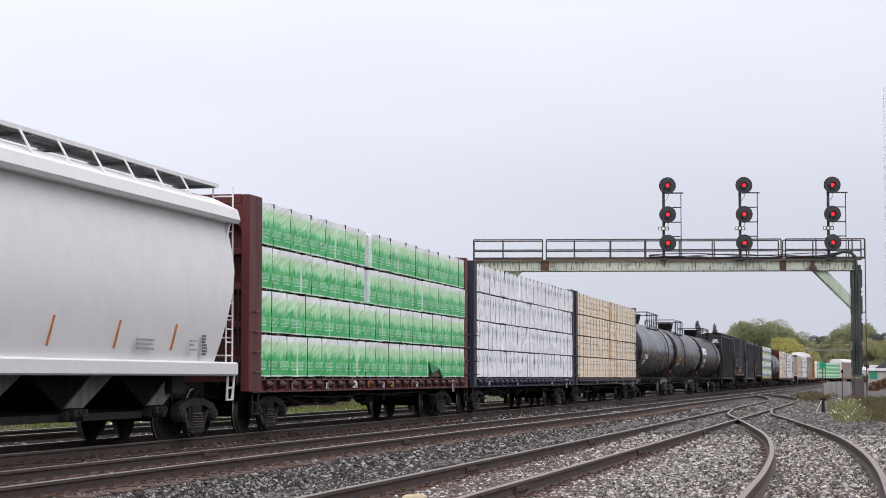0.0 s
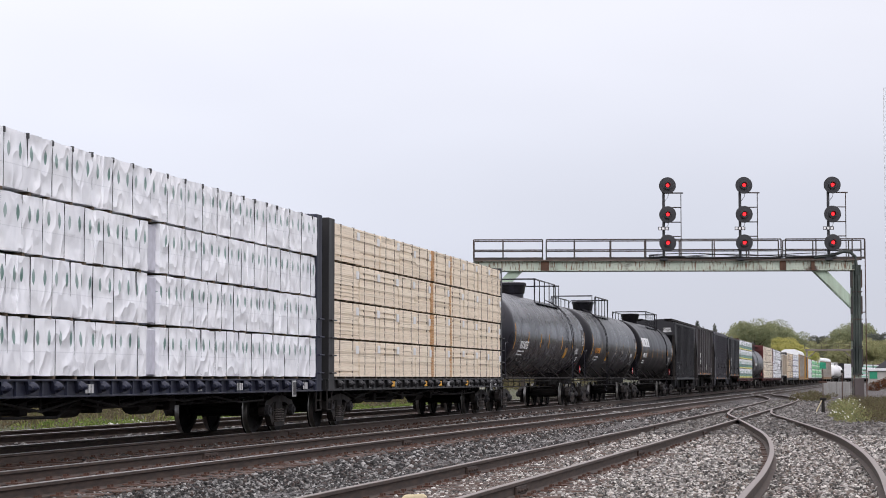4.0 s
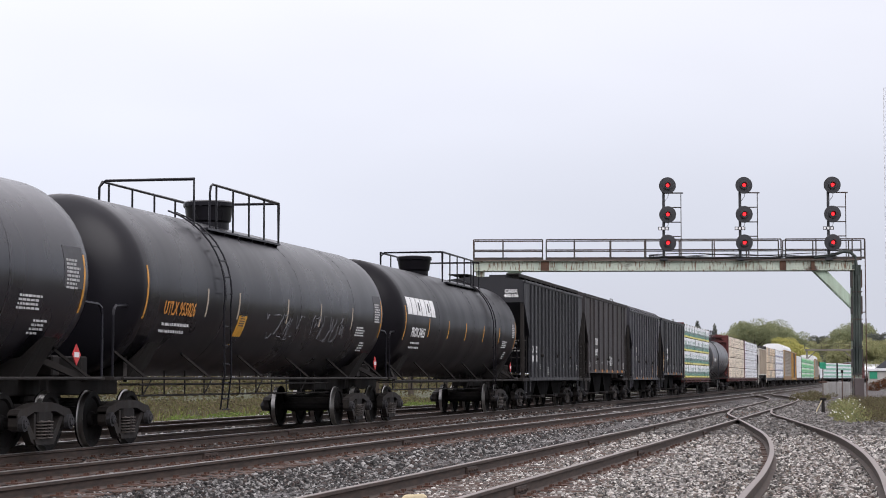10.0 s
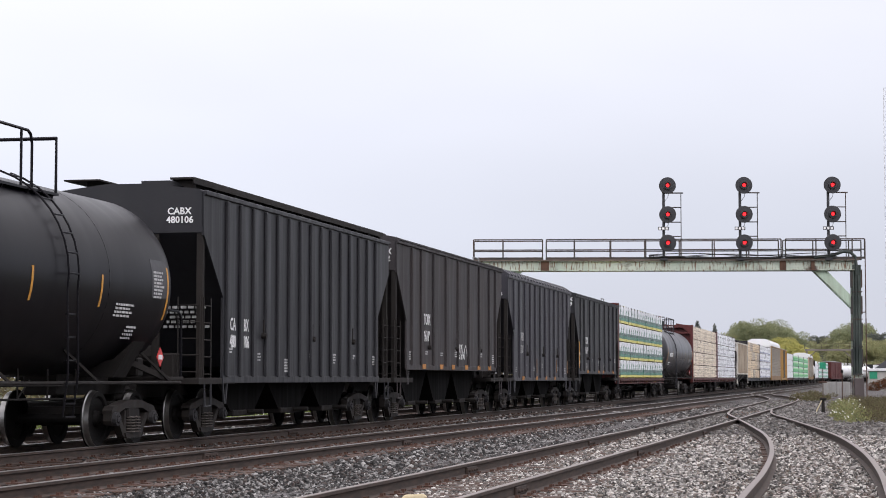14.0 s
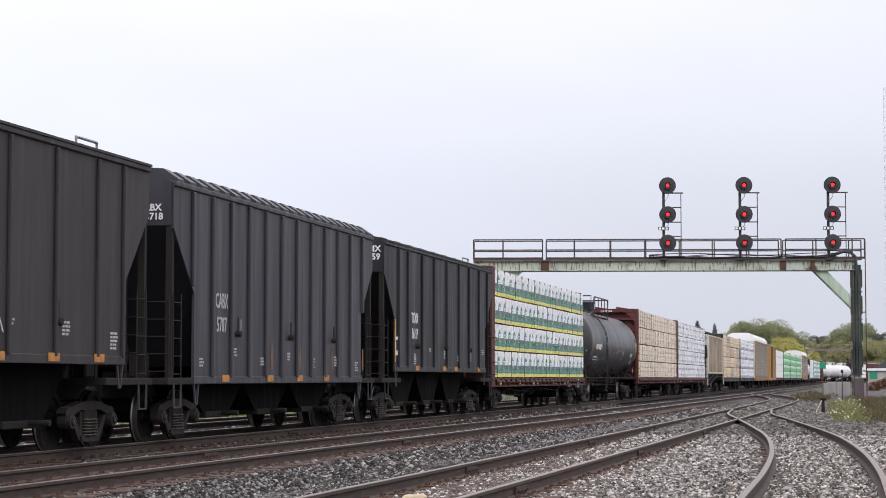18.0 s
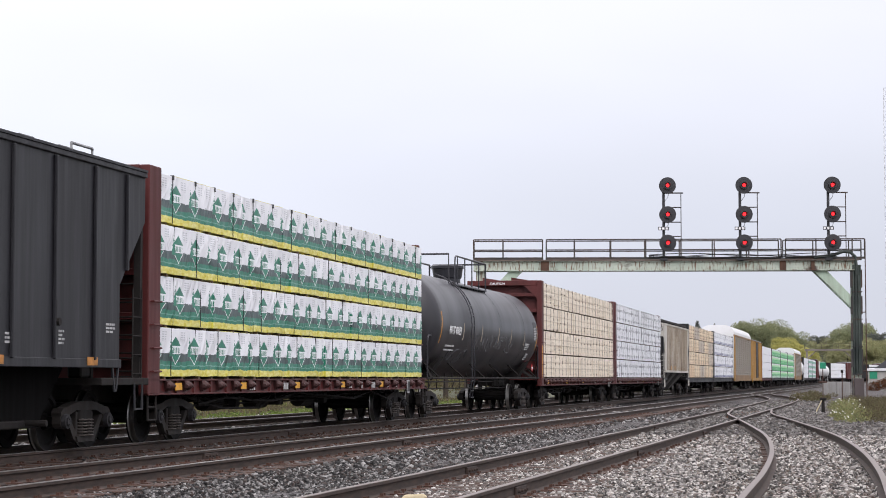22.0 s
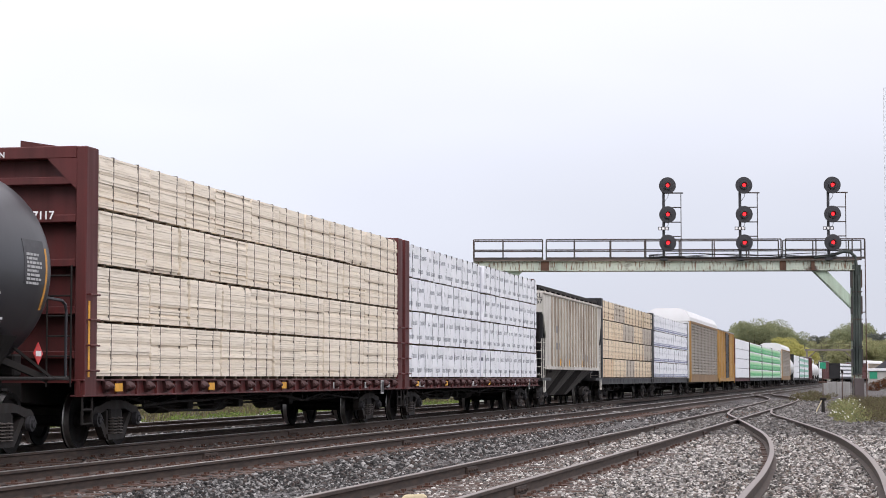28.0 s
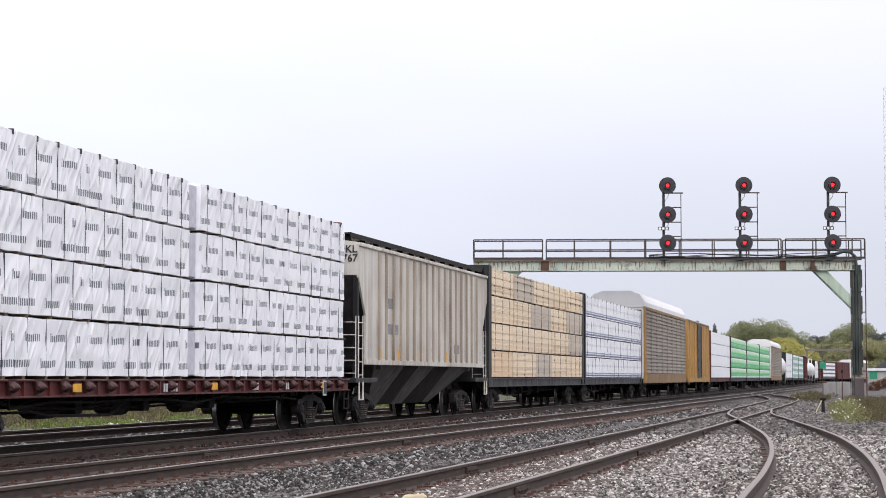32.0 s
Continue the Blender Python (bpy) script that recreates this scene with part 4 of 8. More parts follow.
    # bulkheads
    for e, thick in ((-1, bulk[0]), (1, bulk[1])):
        bm = bmesh.new()
        y0, y1 = e * half, e * (half + thick)
        ya, yb = min(y0, y1), max(y0, y1)
        face = (ya + 0.28, yb) if e < 0 else (ya, yb - 0.28)
        if thick < 0.5:
            face = (ya + 0.08, yb) if e < 0 else (ya, yb - 0.08)
        wide = 1.36 if e < 0 else back - 0.06
        box(bm, -wide, wide, face[0] + 0.02, face[1] - 0.02, 1.1, LOAD_TOP - 0.04)
        b = part("bulkhead", bm, paint, car)
        for sx in (-1, 1):
            bm = bmesh.new()
            wide = 1.42 if e < 0 else back
            box(bm, sx * (wide - 0.18), sx * wide, ya, yb, 0.86, LOAD_TOP + 0.04, 0.015)
            part("corner_post", bm, paint, b)
        bm = bmesh.new()
        box(bm, -1.235, 1.235, ya, yb, LOAD_TOP - 0.15, LOAD_TOP + 0.045, 0.012)
        part("top_beam", bm, paint, b)
        out = ya if e < 0 else yb
        if ribs and not far:
            for z in (1.5, 2.2, 2.95, 3.65, 4.25):
                bm = bmesh.new()
                box(bm, -1.23, 1.23, min(out + e * -0.02, out - e * 0.3), max(out - e * 0.02, out - e * 0.3), z - 0.06, z + 0.06, 0.01)
                part("rib", bm, paint, b)
        if not far:
            ladder(b, 1.0, out + e * 0.05, 1.0, 2.9, 0.4, M["under"], 6, end=True)
            bm = bmesh.new()
            for z in (1.25, 1.65, 2.05, 2.45):
                bm = bmesh.new()
                pipe(bm, ((wide, (ya + yb) / 2 - 0.2, z), (wide + 0.06, (ya + yb) / 2 - 0.2, z), (wide + 0.06, (ya + yb) / 2 + 0.2, z), (wide, (ya + yb) / 2 + 0.2, z)), 0.012)
                part("grab_iron", bm, paint, b)
            gusset_bm = bmesh.new()
            slab(gusset_bm, ((0.75, LOAD_TOP - 0.15), (1.25, LOAD_TOP - 0.15), (1.25, LOAD_TOP - 0.65)), 1, out - 0.004, out + 0.01)
            part("gusset", gusset_bm, paint, b)
            if caution and e < 0:
                written("CAUTION", 0.13, M["letter"], b, facing_end(-0.26, out - 0.01, LOAD_TOP - 0.125), bold=0.02)
                for x in (-0.35, 0.75):
                    fin = bmesh.new()
                    slab(fin, ((x - 0.5, LOAD_TOP + 0.03), (x + 0.3, LOAD_TOP + 0.03), (x - 0.5, LOAD_TOP + 0.16)), 1, out + 0.1, out + 0.16)
                    part("top_fin", fin, paint, b)
                written("7117", 0.18, M["letter"], b, facing_end(0.70, out - 0.012, 3.64), bold=0.02)
            elif number and e < 0:
                written(number, 0.18, M["letter_dim"], b, facing_end(1.06, out - 0.012, 3.68))
                bm = bmesh.new()
                for i, w in enumerate((0.3, 0.42, 0.36, 0.3)):
                    box(bm, 1.22 - w, 1.22, out - 0.012, out - 0.004, 3.02 - i * 0.11, 3.08 - i * 0.11)
                tagged(part("stencil", bm, M["letter_dim"], b), kind="stuff")
    if not far:                    # stencilled panels on the sill that cannot be read
        bm = bmesh.new()
        rng = random.Random(int(mid))
        for k in range(7):
            y = rng.uniform(-half + 0.5, half - 0.6)
            for q in range(rng.choice((1, 2, 3))):
                box(bm, 1.42, 1.424, y + q * 0.13, y + q * 0.13 + 0.09, 0.90, 1.04)
        tagged(part("sill_stencil", bm, M["letter_dim"], car), kind="stuff")
    if not far:                    # framed card board hung on the sill
        bm = bmesh.new()
        box(bm, 1.425, 1.44, half - 1.95, half - 1.67, 0.74, 1.08, 0.006)
        board = part("card_board", bm, M["letter_dim"], car, "white framed card board")
        bm = bmesh.new()
        box(bm, 1.438, 1.446, half - 1.92, half - 1.70, 0.78, 1.05)
        part("card", bm, M["strap_dark"], board)
    if amber:
        reflectors(car, 1.425, amber, 0.985, 0.40, 0.14, M["amber_dull"])
    if mark:
        written(mark, 0.24, M["letter"], car, facing(1.422, -2.93, 0.905), narrow=0.9)
    if yellow:
        k = int(2 * half / 0.95)
        reflectors(car, 1.425, [half * (2 * round((q + 1) / 2 * k) / k - 1) for q in yellow], 0.985, 0.34, 0.13)
        if caution:
            reflectors(car, 1.42, [-half - 0.35], 1.75, 0.07, 1.2, name="yellow_strip")
    for y in (-half + 1.75, half - 1.75):
        truck(car, y)
    couplers(car, half + 0.75)
    bm = bmesh.new()               # step irons at the ends
    pipe(bm, ((0, -0.2, 0.86), (0, -0.2, 0.42), (0, 0.2, 0.42), (0, 0.2, 0.86)), 0.018)
    rod(bm, (0, -0.2, 0.64), (0, 0.2, 0.64), 0.016, 6)
    me = mesh_of("stirrup_step", bm, M["under"])
    for s in (-1, 1):
        for e in (-1, 1):
            put_part("stirrup_step", me, car, at=(s * 1.38, e * (half + 0.3), 0))
    return car


# ---- bundles of lumber
PACKS = {}


def pack_mesh(kind, length, variant):
    key = (kind, round(length, 2), variant)
    if key in PACKS:
        return PACKS[key]
    rng = random.Random(hash((len(kind), round(length * 10), variant)) & 0xffff)
    bm = bmesh.new()
    h, w = TIER - 0.05, 1.26
    if kind.startswith("wrap"):
        box(bm, -w / 2, w / 2, -length / 2, length / 2, 0.05, 0.05 + h)
        bmesh.ops.subdivide_edges(bm, edges=bm.edges[:], cuts=11, use_grid_fill=True)
        for v in bm.verts:
            p = v.co
            k = noise.noise_vector((p.x * 2.2 + variant * 7, p.y * 1.6, p.z * 3.0))
            fold = abs(noise.noise((p.y * 2.4 + variant * 3, p.z * 1.8 + p.y * 0.8, p.x)))
            v.co += Vector(((k.x * 0.02 - fold * 0.014) * (1 if p.x > 0 else -1), k.y * 0.006, k.z * 0.022))
        me = mesh_of("wrapping", bm, M[kind], 60)
    else:
        layers = 19
        w += 0.02
        step = h / layers
        bm.free()
        V, F = [], []
        cube = [(-1, -1, -1), (1, -1, -1), (1, 1, -1), (-1, 1, -1), (-1, -1, 1), (1, -1, 1), (1, 1, 1), (-1, 1, 1)]
        quads = ((0, 3, 2, 1), (4, 5, 6, 7), (0, 1, 5, 4), (1, 2, 6, 5), (2, 3, 7, 6), (3, 0, 4, 7))
        for i in range(layers):
            z = 0.05 + (i + 0.5) * step
            dx = rng.uniform(-0.012, 0.004) - (0.02 if rng.random() < 0.08 else 0)
            a, b = -length / 2 + rng.uniform(0, 0.05), length / 2 - rng.uniform(0, 0.05)
            base = len(V)
            seam = rng.choice((0.0007, 0.001, 0.0013, 0.0035))
            for c in cube:
                V.append((c[0] * w / 2 + dx, (a + b) / 2 + c[1] * (b - a) / 2, z + c[2] * (step / 2 - seam)))
            F += [tuple(base + q for q in f) for f in quads]
        me = raw_mesh("boards", V, F, M[kind])
    PACKS[key] = me
    return me


def strap_mesh(top, out=0.633, mat=None):
    bm = bmesh.new()
    h = TIER - 0.05
    box(bm, 0.60, out, -0.0035, 0.0035, 0.05, 0.05 + h)
    box(bm, -0.2, out, -0.0045, 0.0045, 0.045 + h, 0.054 + h)
    if top:
        box(bm, 0.57, 0.648, -0.022, 0.022, h - 0.02, 0.066 + h, 0.006)
    return mesh_of("strap", bm, mat or M["strap"])


STRAP, STRAP_TOP = strap_mesh(False), strap_mesh(True)
STRAP_BARE, STRAP_BARE_TOP = strap_mesh(False, 0.647, M["strap_dim"]), strap_mesh(True, 0.647, M["strap_dim"])


def tag_mesh():
    bm = bmesh.new()
    box(bm, 0.644, 0.652, -0.13, 0.13, 0.0, 0.19)
    return mesh_of("paper_tag", bm, M["letter"])


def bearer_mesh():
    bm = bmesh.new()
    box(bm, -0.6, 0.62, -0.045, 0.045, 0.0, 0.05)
    # the gap's shade is in the bearer's dark colour
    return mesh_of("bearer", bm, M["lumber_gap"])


TAG = tag_mesh()
BEARER = bearer_mesh()


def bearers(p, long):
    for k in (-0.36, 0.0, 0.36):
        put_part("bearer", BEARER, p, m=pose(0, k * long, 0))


def stack(s0, s1, kind, side, label, cols=4):
    """A whole side of bundles that cannot be told apart, as one heap."""
    L = (s1 - s0) / cols
    bm = bmesh.new()
    src = pack_mesh(kind, L - 0.02, 0)
    for c in range(cols):
        for tier in range(4):
            k = len(bm.verts)
            bm.from_mesh(src)
            bm.verts.ensure_lookup_table()
            bmesh.ops.translate(bm, verts=bm.verts[k:], vec=(0, (c - cols / 2 + 0.5) * L, tier * TIER))
    me = mesh_of("lumber_stack", bm, M[kind], 60 if kind.startswith("wrap") else 0)
    ob = tagged(new("lumber_stack", me), label, "lumber", kind="stuff")
    rides(ob, (s0 + s1) / 2, side * 0.775, DECK - 0.045)


def load(s0, s1, kind, cols, label, straps=2, tags=False, far=False, seed=1, brown=(), gap=(), gap_at=4, gap_s=None, gap_cols=None, uneven=0.15):
    """Bundles stacked four high on both sides of the beam. cols: their lengths as shares of the load's length."""
    rng = random.Random(seed)
    total = sum(cols)
    y = s0
    group = "lumber bundles of one car " + str(seed)
    stack(s0, s1, kind, -1, "far side stack of " + label)
    if far:
        stack(s0, s1, kind, 1, "stack of " + label)
        return
    for tier in range(4):
        shares = [k * rng.uniform(1 - uneven, 1 + uneven) for k in (gap_cols if gap_cols and tier in gap else cols)] if not brown else list(cols)
        total = sum(shares)
        y = s0
        open_at = 0.6 if tier in gap else 0.0          # a slot left between two bundles
        if open_at and gap_s:
            first, rest = sum(shares[:gap_at]), sum(shares[gap_at:])
            shares = [k * (gap_s - s0) / first for k in shares[:gap_at]] + [k * (s1 - gap_s - open_at) / rest for k in shares[gap_at:]]
            total = sum(shares)
        for c, share in enumerate(shares):
            L = (s1 - s0 - open_at) * share / total
            y += open_at if c == gap_at else 0.0
            long = round(L - 0.012, 1 if not brown else 2)
            p = tagged(new("lumber_bundle"), label, "lumber", group)
            variant = rng.randrange(4)
            wrapped = kind.startswith("wrap")
            body = put_part("wrapping" if wrapped else "sawn_timber", pack_mesh(kind, long, variant), p)
            if not wrapped:
                tagged(body, kind="stuff")
            bearers(p, long)
            for k in range(straps):
                u = long * (k - (straps - 1) / 2) * (0.43 if kind == "wrap_green" else 1 / straps) + rng.uniform(-0.05, 0.05)
                tie_up = (STRAP, STRAP_TOP) if wrapped else (STRAP_BARE, STRAP_BARE_TOP)
                put_part("strap", tie_up[tier == 3], p, m=pose(0, u, 0))
            if open_at and c == gap_at and wrapped:        # pale end of the wrap in the slot
                bm = bmesh.new()
                box(bm, -0.6, 0.56, -long / 2 - open_at - 0.01, -long / 2 - 0.01, 0.06, TIER - 0.03, 0.02)
                part("end_cover", bm, M["wrap_end"], p, "pale folded end of the wrap")
            if tags:
                put_part("paper_tag", TAG, p, m=pose(0, long / 2 - 0.16, 0.60 + rng.uniform(-0.05, 0.05)))
            if kind == "wrap_green" and tier == 0 and y < 56.2 <= y + L:       # torn wrap at the foot
                u = 56.2 - y - L / 2
                # dark slab on the wrap stands for the shaded inside of the hole
                bm = bmesh.new()
                slab(bm, ((u - 0.75, 0.05), (u + 1.2, 0.05), (u + 0.75, 0.13), (u + 0.45, 0.30), (u + 0.1, 0.26), (u - 0.6, 0.2)), 0, 0.63, 0.656)
                torn = part("torn_hole", bm, M["under"], p, "dark hole in the wrap")
                bm = bmesh.new()
                for k in range(4):
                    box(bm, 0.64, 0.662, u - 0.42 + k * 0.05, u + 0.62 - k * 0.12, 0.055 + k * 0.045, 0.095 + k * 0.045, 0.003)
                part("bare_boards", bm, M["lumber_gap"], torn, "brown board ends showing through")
                bm = bmesh.new()
                slab(bm, ((u - 0.98, 0.47), (u - 0.5, 0.40), (u + 0.46, 0.28), (u + 0.05, 0.22), (u - 0.62, 0.15)), 0, 0.664, 0.70)
                part("torn_flap", bm, M["wrap_inside"], p, "loose flap of green wrap")
                bm = bmesh.new()
                slab(bm, ((u + 0.46, 0.27), (u + 0.62, 0.24), (u + 1.25, 0.02), (u + 0.95, 0.0)), 0, 0.66, 0.685)
                part("torn_flap", bm, M["wrap_inside"], p, "loose flap of green wrap")
            if c in brown:
                put_part("brown_edge", BROWN, p, m=pose(0, -long / 2 + 0.12, 0) @ Matrix.Diagonal((1, 1.6 if c == brown[0] else 0.7, 1, 1)))
            rides(p, y + L / 2, 0.775 + rng.uniform(-0.022, 0.015), DECK - 0.045 + tier * TIER)
            y += L


def brown_mesh():
    bm = bmesh.new()
    h = TIER - 0.05
    for i in range(19):
        z = 0.05 + i * h / 19
        box(bm, 0.5, 0.648, -0.11, 0.11, z + 0.003, z + h / 19 - 0.003)
    return mesh_of("brown_edge", bm, M["lumber_dark"])


BROWN = brown_mesh()


# ---------------------------------------------------------------- tank cars
def shell_strip(bm, r, zc, y, w, a0, a1, n=8, proud=0.006):
    """A strip that hugs a tank shell: angles in degrees from the horizontal on the +x side."""
    prev = None
    for i in range(n + 1):
        a = radians(a0 + (a1 - a0) * i / n)
        row = [bm.verts.new(((r + k) * math.cos(a), y + s * w / 2, zc + (r + k) * math.sin(a))) for s in (-1, 1) for k in (-0.01, proud)]
        if prev:
            bm.faces.new((prev[1], prev[3], row[3], row[1]))
            bm.faces.new((prev[0], prev[1], row[1], row[0]))
            bm.faces.new((prev[3], prev[2], row[2], row[3]))
        prev = row
    return bm


def shell_x(r, zc, z):
    return math.sqrt(max(0.0, r * r - (z - zc) ** 2))


def shell_text(text, size, mat, car, r, zc, y, z, narrow=0.62):
    lean = math.degrees(math.asin(max(-1, min(1, (z - zc) / r))))
    return written(text, size, mat, car, facing(shell_x(r, zc, z) + 0.004, y, z - size * 0.35, lean), narrow=narrow, deep=0.003)


def tank_car(s0, s1, paint, label, walk_y, ladder_y, marks=(), dome_at=0.0, strips=(-5.75, -2.9, -0.7, 2.42, 5.3), rail_z=1.13, far=False, yellow_at=None, emblem=None, faded=False):
    """Shell from s0 to s1 along the line."""
    mid, half = (s0 + s1) / 2, (s1 - s0) / 2
    r, zc = 1.55, 2.72
    car = tagged(new("tank_car"), label, "railcar", "cars of the freight train")
    rides(car, mid)
    bm = bmesh.new()
    prof = []
    head = 0.62
    for i in range(9):
        a = math.pi / 2 * i / 8
        prof.append((max(0.02, r * math.sin(a)), -half + head * (1 - math.cos(a))))
    prof += [(r, -half + head + 0.4 + k * (2 * half - 2 * head - 0.8) / 6) for k in range(7)]
    prof += [(q, -h) for q, h in reversed(prof[:9])]
    lathe(bm, prof, 1, 56, (0, 0, zc))
    shell = part("shell", bm, paint, car, smooth=40)
    if not far:
        bm = bmesh.new()              # welded seams
        shell_strip(bm, r, zc, 0, 0.04, -60, 100, 22, 0.003)
        me = mesh_of("weld_seam", bm, paint)
        for k in (-0.45, 0.12, 0.62):
            put_part("weld_seam", me, shell, at=(0, half * k, 0))
    # saddle sills and end platforms
    for e in (-1, 1):
        bm = bmesh.new()
        ya, yb = sorted((e * (half - 2.6), e * (half + 0.55)))
        box(bm, -0.3, 0.3, ya, yb, 0.85, 1.30, 0.02)
        ya, yb = sorted((e * (half - 1.9), e * (half - 1.3)))
        slab(bm, ((-1.35, 1.75), (-1.0, 1.15), (1.0, 1.15), (1.35, 1.75), (1.0, 1.45), (0, 1.28), (-1.0, 1.45)), 1, ya, yb)
        ya, yb = sorted((e * (half - 0.3), e * (half + 0.5)))
        box(bm, -1.42, 1.42, ya, yb, 1.10, 1.16, 0.01)
        for s in (-1, 1):
            bar(bm, (s * 1.35, e * (half - 0.2), 1.12), (s * 0.9, e * (half - 1.4), 1.5), 0.06, 0.1)
        box(bm, 0.35, 0.75, e * (half + 0.1) - 0.15, e * (half + 0.1) + 0.15, 1.16, 1.5, 0.03)
        rod(bm, (-0.7, e * (half + 0.1), 1.35), (0.1, e * (half + 0.1), 1.35), 0.16, 10)
        part("stub_sill", bm, M["under"], car)
    # end rails on the platforms
    for e in (-1, 1):
        y = e * (half + 0.35)
        for s in (-1, 1):
            bm = bmesh.new()
            pipe(bm, ((s * 1.38, y + e * 0.1, 1.16), (s * 1.38, y + e * 0.1, 2.16), (s * 1.38, y + e * 0.06, 2.26), (s * 1.37, y - e * 0.04, 2.32), (s * 1.30, y - e * 0.95, 2.36)), 0.024)
            part("end_rail", bm, paint, car)
    # long side hand rails with their braces
    for s in (-1, 1):
        bm = bmesh.new()
        x = s * 1.46
        rod(bm, (x, -half - 0.2, rail_z), (x, half + 0.2, rail_z), 0.026, 6)
        k = 5
        for i in range(k + 1):
            y = -half + 0.6 + i * (2 * half - 1.2) / k
            bar(bm, (x, y + 0.35, rail_z), (s * shell_x(r, zc, 1.6) * 0.99, y - 0.15, 1.58), 0.04, 0.04)
        part("hand_rail", bm, M["under"], car)
    bm = bmesh.new()                  # brake rods and hangers below
    for x in (0.35, 0.7):
        pipe(bm, ((x, -half + 2.6, 1.02), (x, half - 2.6, 1.02)), 0.02)
        pipe(bm, ((x, -half + 2.6, 0.82), (x, half - 2.6, 0.80)), 0.016)
    for i in range(12):
        y = -half + 2.8 + i * (2 * half - 5.6) / 11
        rod(bm, (0.7, y, 0.82), (0.7, y, 1.28), 0.016, 6)
        if i % 3 == 0:
            rod(bm, (0.7, y, 0.82), (0.7, y + 0.45, 1.1), 0.014, 6)
    part("brake_rigging", bm, M["under"], car)
    # walkway on top with its fence and the dome
    wy0, wy1 = walk_y
    top = zc + r
    bm = bmesh.new()
    for s in (-1, 1):
        box(bm, s * 0.60, s * 1.0, wy0 + (0.7 if s > 0 else 0), wy1, top - 0.28, top - 0.24)
        for y in np.linspace(wy0 + 0.9, wy1 - 0.2, 6):
            bar(bm, (s * 0.98, y, top - 0.26), (s * 0.9, y, top - 0.45), 0.04, 0.04)
    plat = part("walkway", bm, paint, car)
    toward = 1 if ladder_y > (wy0 + wy1) / 2 else -1          # the end at which the ladder comes up
    y_in, y_out = (wy0, wy1) if toward > 0 else (wy1, wy0)
    zt, zf = top + 0.63, top - 0.27
    stop = y_out - toward * 0.95
    bm = bmesh.new()
    pipe(bm, ((0.95, y_in, zf), (0.95, y_in, zt), (0.95, stop - toward * 0.16, zt), (0.95, stop - toward * 0.05, zt - 0.05), (0.95, stop, zt - 0.18), (0.95, stop, zf)), 0.024)
    part("fence_side", bm, paint, plat)
    bm = bmesh.new()
    pipe(bm, ((-0.95, y_in, zf), (-0.95, y_in, zt), (-0.95, y_out - toward * 0.15, zt), (-0.95, y_out, zt - 0.12), (-0.95, y_out, zf)), 0.022)
    part("fence_side", bm, paint, plat)
    bm = bmesh.new()
    rod(bm, (0, 0, zf), (0, 0, zt), 0.021, 6)
    upright = mesh_of("fence_post", bm, paint)
    for x, last in ((0.95, stop - toward * 0.4), (-0.95, y_out - toward * 0.5)):
        for y in np.linspace(y_in, last, 5)[1:]:
            put_part("fence_post", upright, plat, at=(x, float(y), 0))
    for y in (y_in, y_out):
        bm = bmesh.new()
        pipe(bm, ((-0.95, y, zf), (-0.95, y, zt - 0.12), (-0.83, y, zt), (0.95, y, zt), (0.95, y, zf)), 0.024)
        part("fence_end", bm, paint, plat)
    dy = dome_at
    bm = bmesh.new()
    lathe(bm, ((0.42, top - 0.12), (0.42, top + 0.08), (0.46, top + 0.12), (0.50, top + 0.40), (0.53, top + 0.42), (0.53, top + 0.50), (0.48, top + 0.53)), 2, 24, (0, dy, 0))
    for k in range(8):
        a = math.pi * k / 4
        box(bm, 0.5 * math.cos(a) - 0.03, 0.5 * math.cos(a) + 0.03, dy + 0.5 * math.sin(a) - 0.03, dy + 0.5 * math.sin(a) + 0.03, top + 0.40, top + 0.47)
    part("dome", bm, paint, car, "black valve dome with a bolted lid", smooth=35)
    # ladder that hugs the shell
    flank = None
    for s in (-1, 1):
        bm = bmesh.new()
        pts = [((r + 0.10) * math.cos(radians(a)), ladder_y + s * 0.2, zc + (r + 0.10) * math.sin(radians(a))) for a in range(72, -11, -9)]
        pts += [(r + 0.1, ladder_y + s * 0.2, 1.2), (r + 0.02, ladder_y + s * 0.2, 0.55)]
        pipe(bm, pts, 0.018)
        if flank is None:
            flank = part("ladder", bm, paint, car)
        else:
            part("ladder_rail", bm, paint, flank)
    bm = bmesh.new()
    rod(bm, (0, -0.2, 0), (0, 0.2, 0), 0.015, 6)
    rung = mesh_of("rung", bm, paint)
    for a in range(66, -10, -11):
        put_part("rung", rung, flank, at=(math.cos(radians(a)) * (r + 0.10), ladder_y, zc + (r + 0.10) * math.sin(radians(a))))
    for z in (2.1, 1.75, 1.4, 1.05, 0.75, 0.55):
        put_part("rung", rung, flank, at=(r + 0.06, ladder_y, z))
    # amber reflector strips and stencils
    if not far:
        bm = bmesh.new()
        shell_strip(bm, r, zc, -half + head + 0.12, 0.06, -22, 12)
        me = mesh_of("amber_strip", bm, M["stripe"])
        put_part("amber_strip", me, car)
        put_part("amber_strip", me, car, m=pose(0, 2 * (half - head) - 0.24, 0))
        bm = bmesh.new()
        shell_strip(bm, r, zc, 0, 0.06, -17, 2)
        me = mesh_of("amber_strip", bm, M["stripe_pale"] if faded else M["stripe"])
        for y in strips:
            put_part("amber_strip", me, car, m=pose(0, y, 0))
        bm = bmesh.new()
        shell_strip(bm, r, zc, half - 1.15, 0.75, -8, 16, 6, 0.004)
        part("stencil_panel", bm, M["panel_grey"], car)
        ends = [(half - 1.45, 2.95, 0.55, 8), (half - 3.1, 2.35, 0.9, 4), (half - 2.3, 2.0, 0.5, 4)]
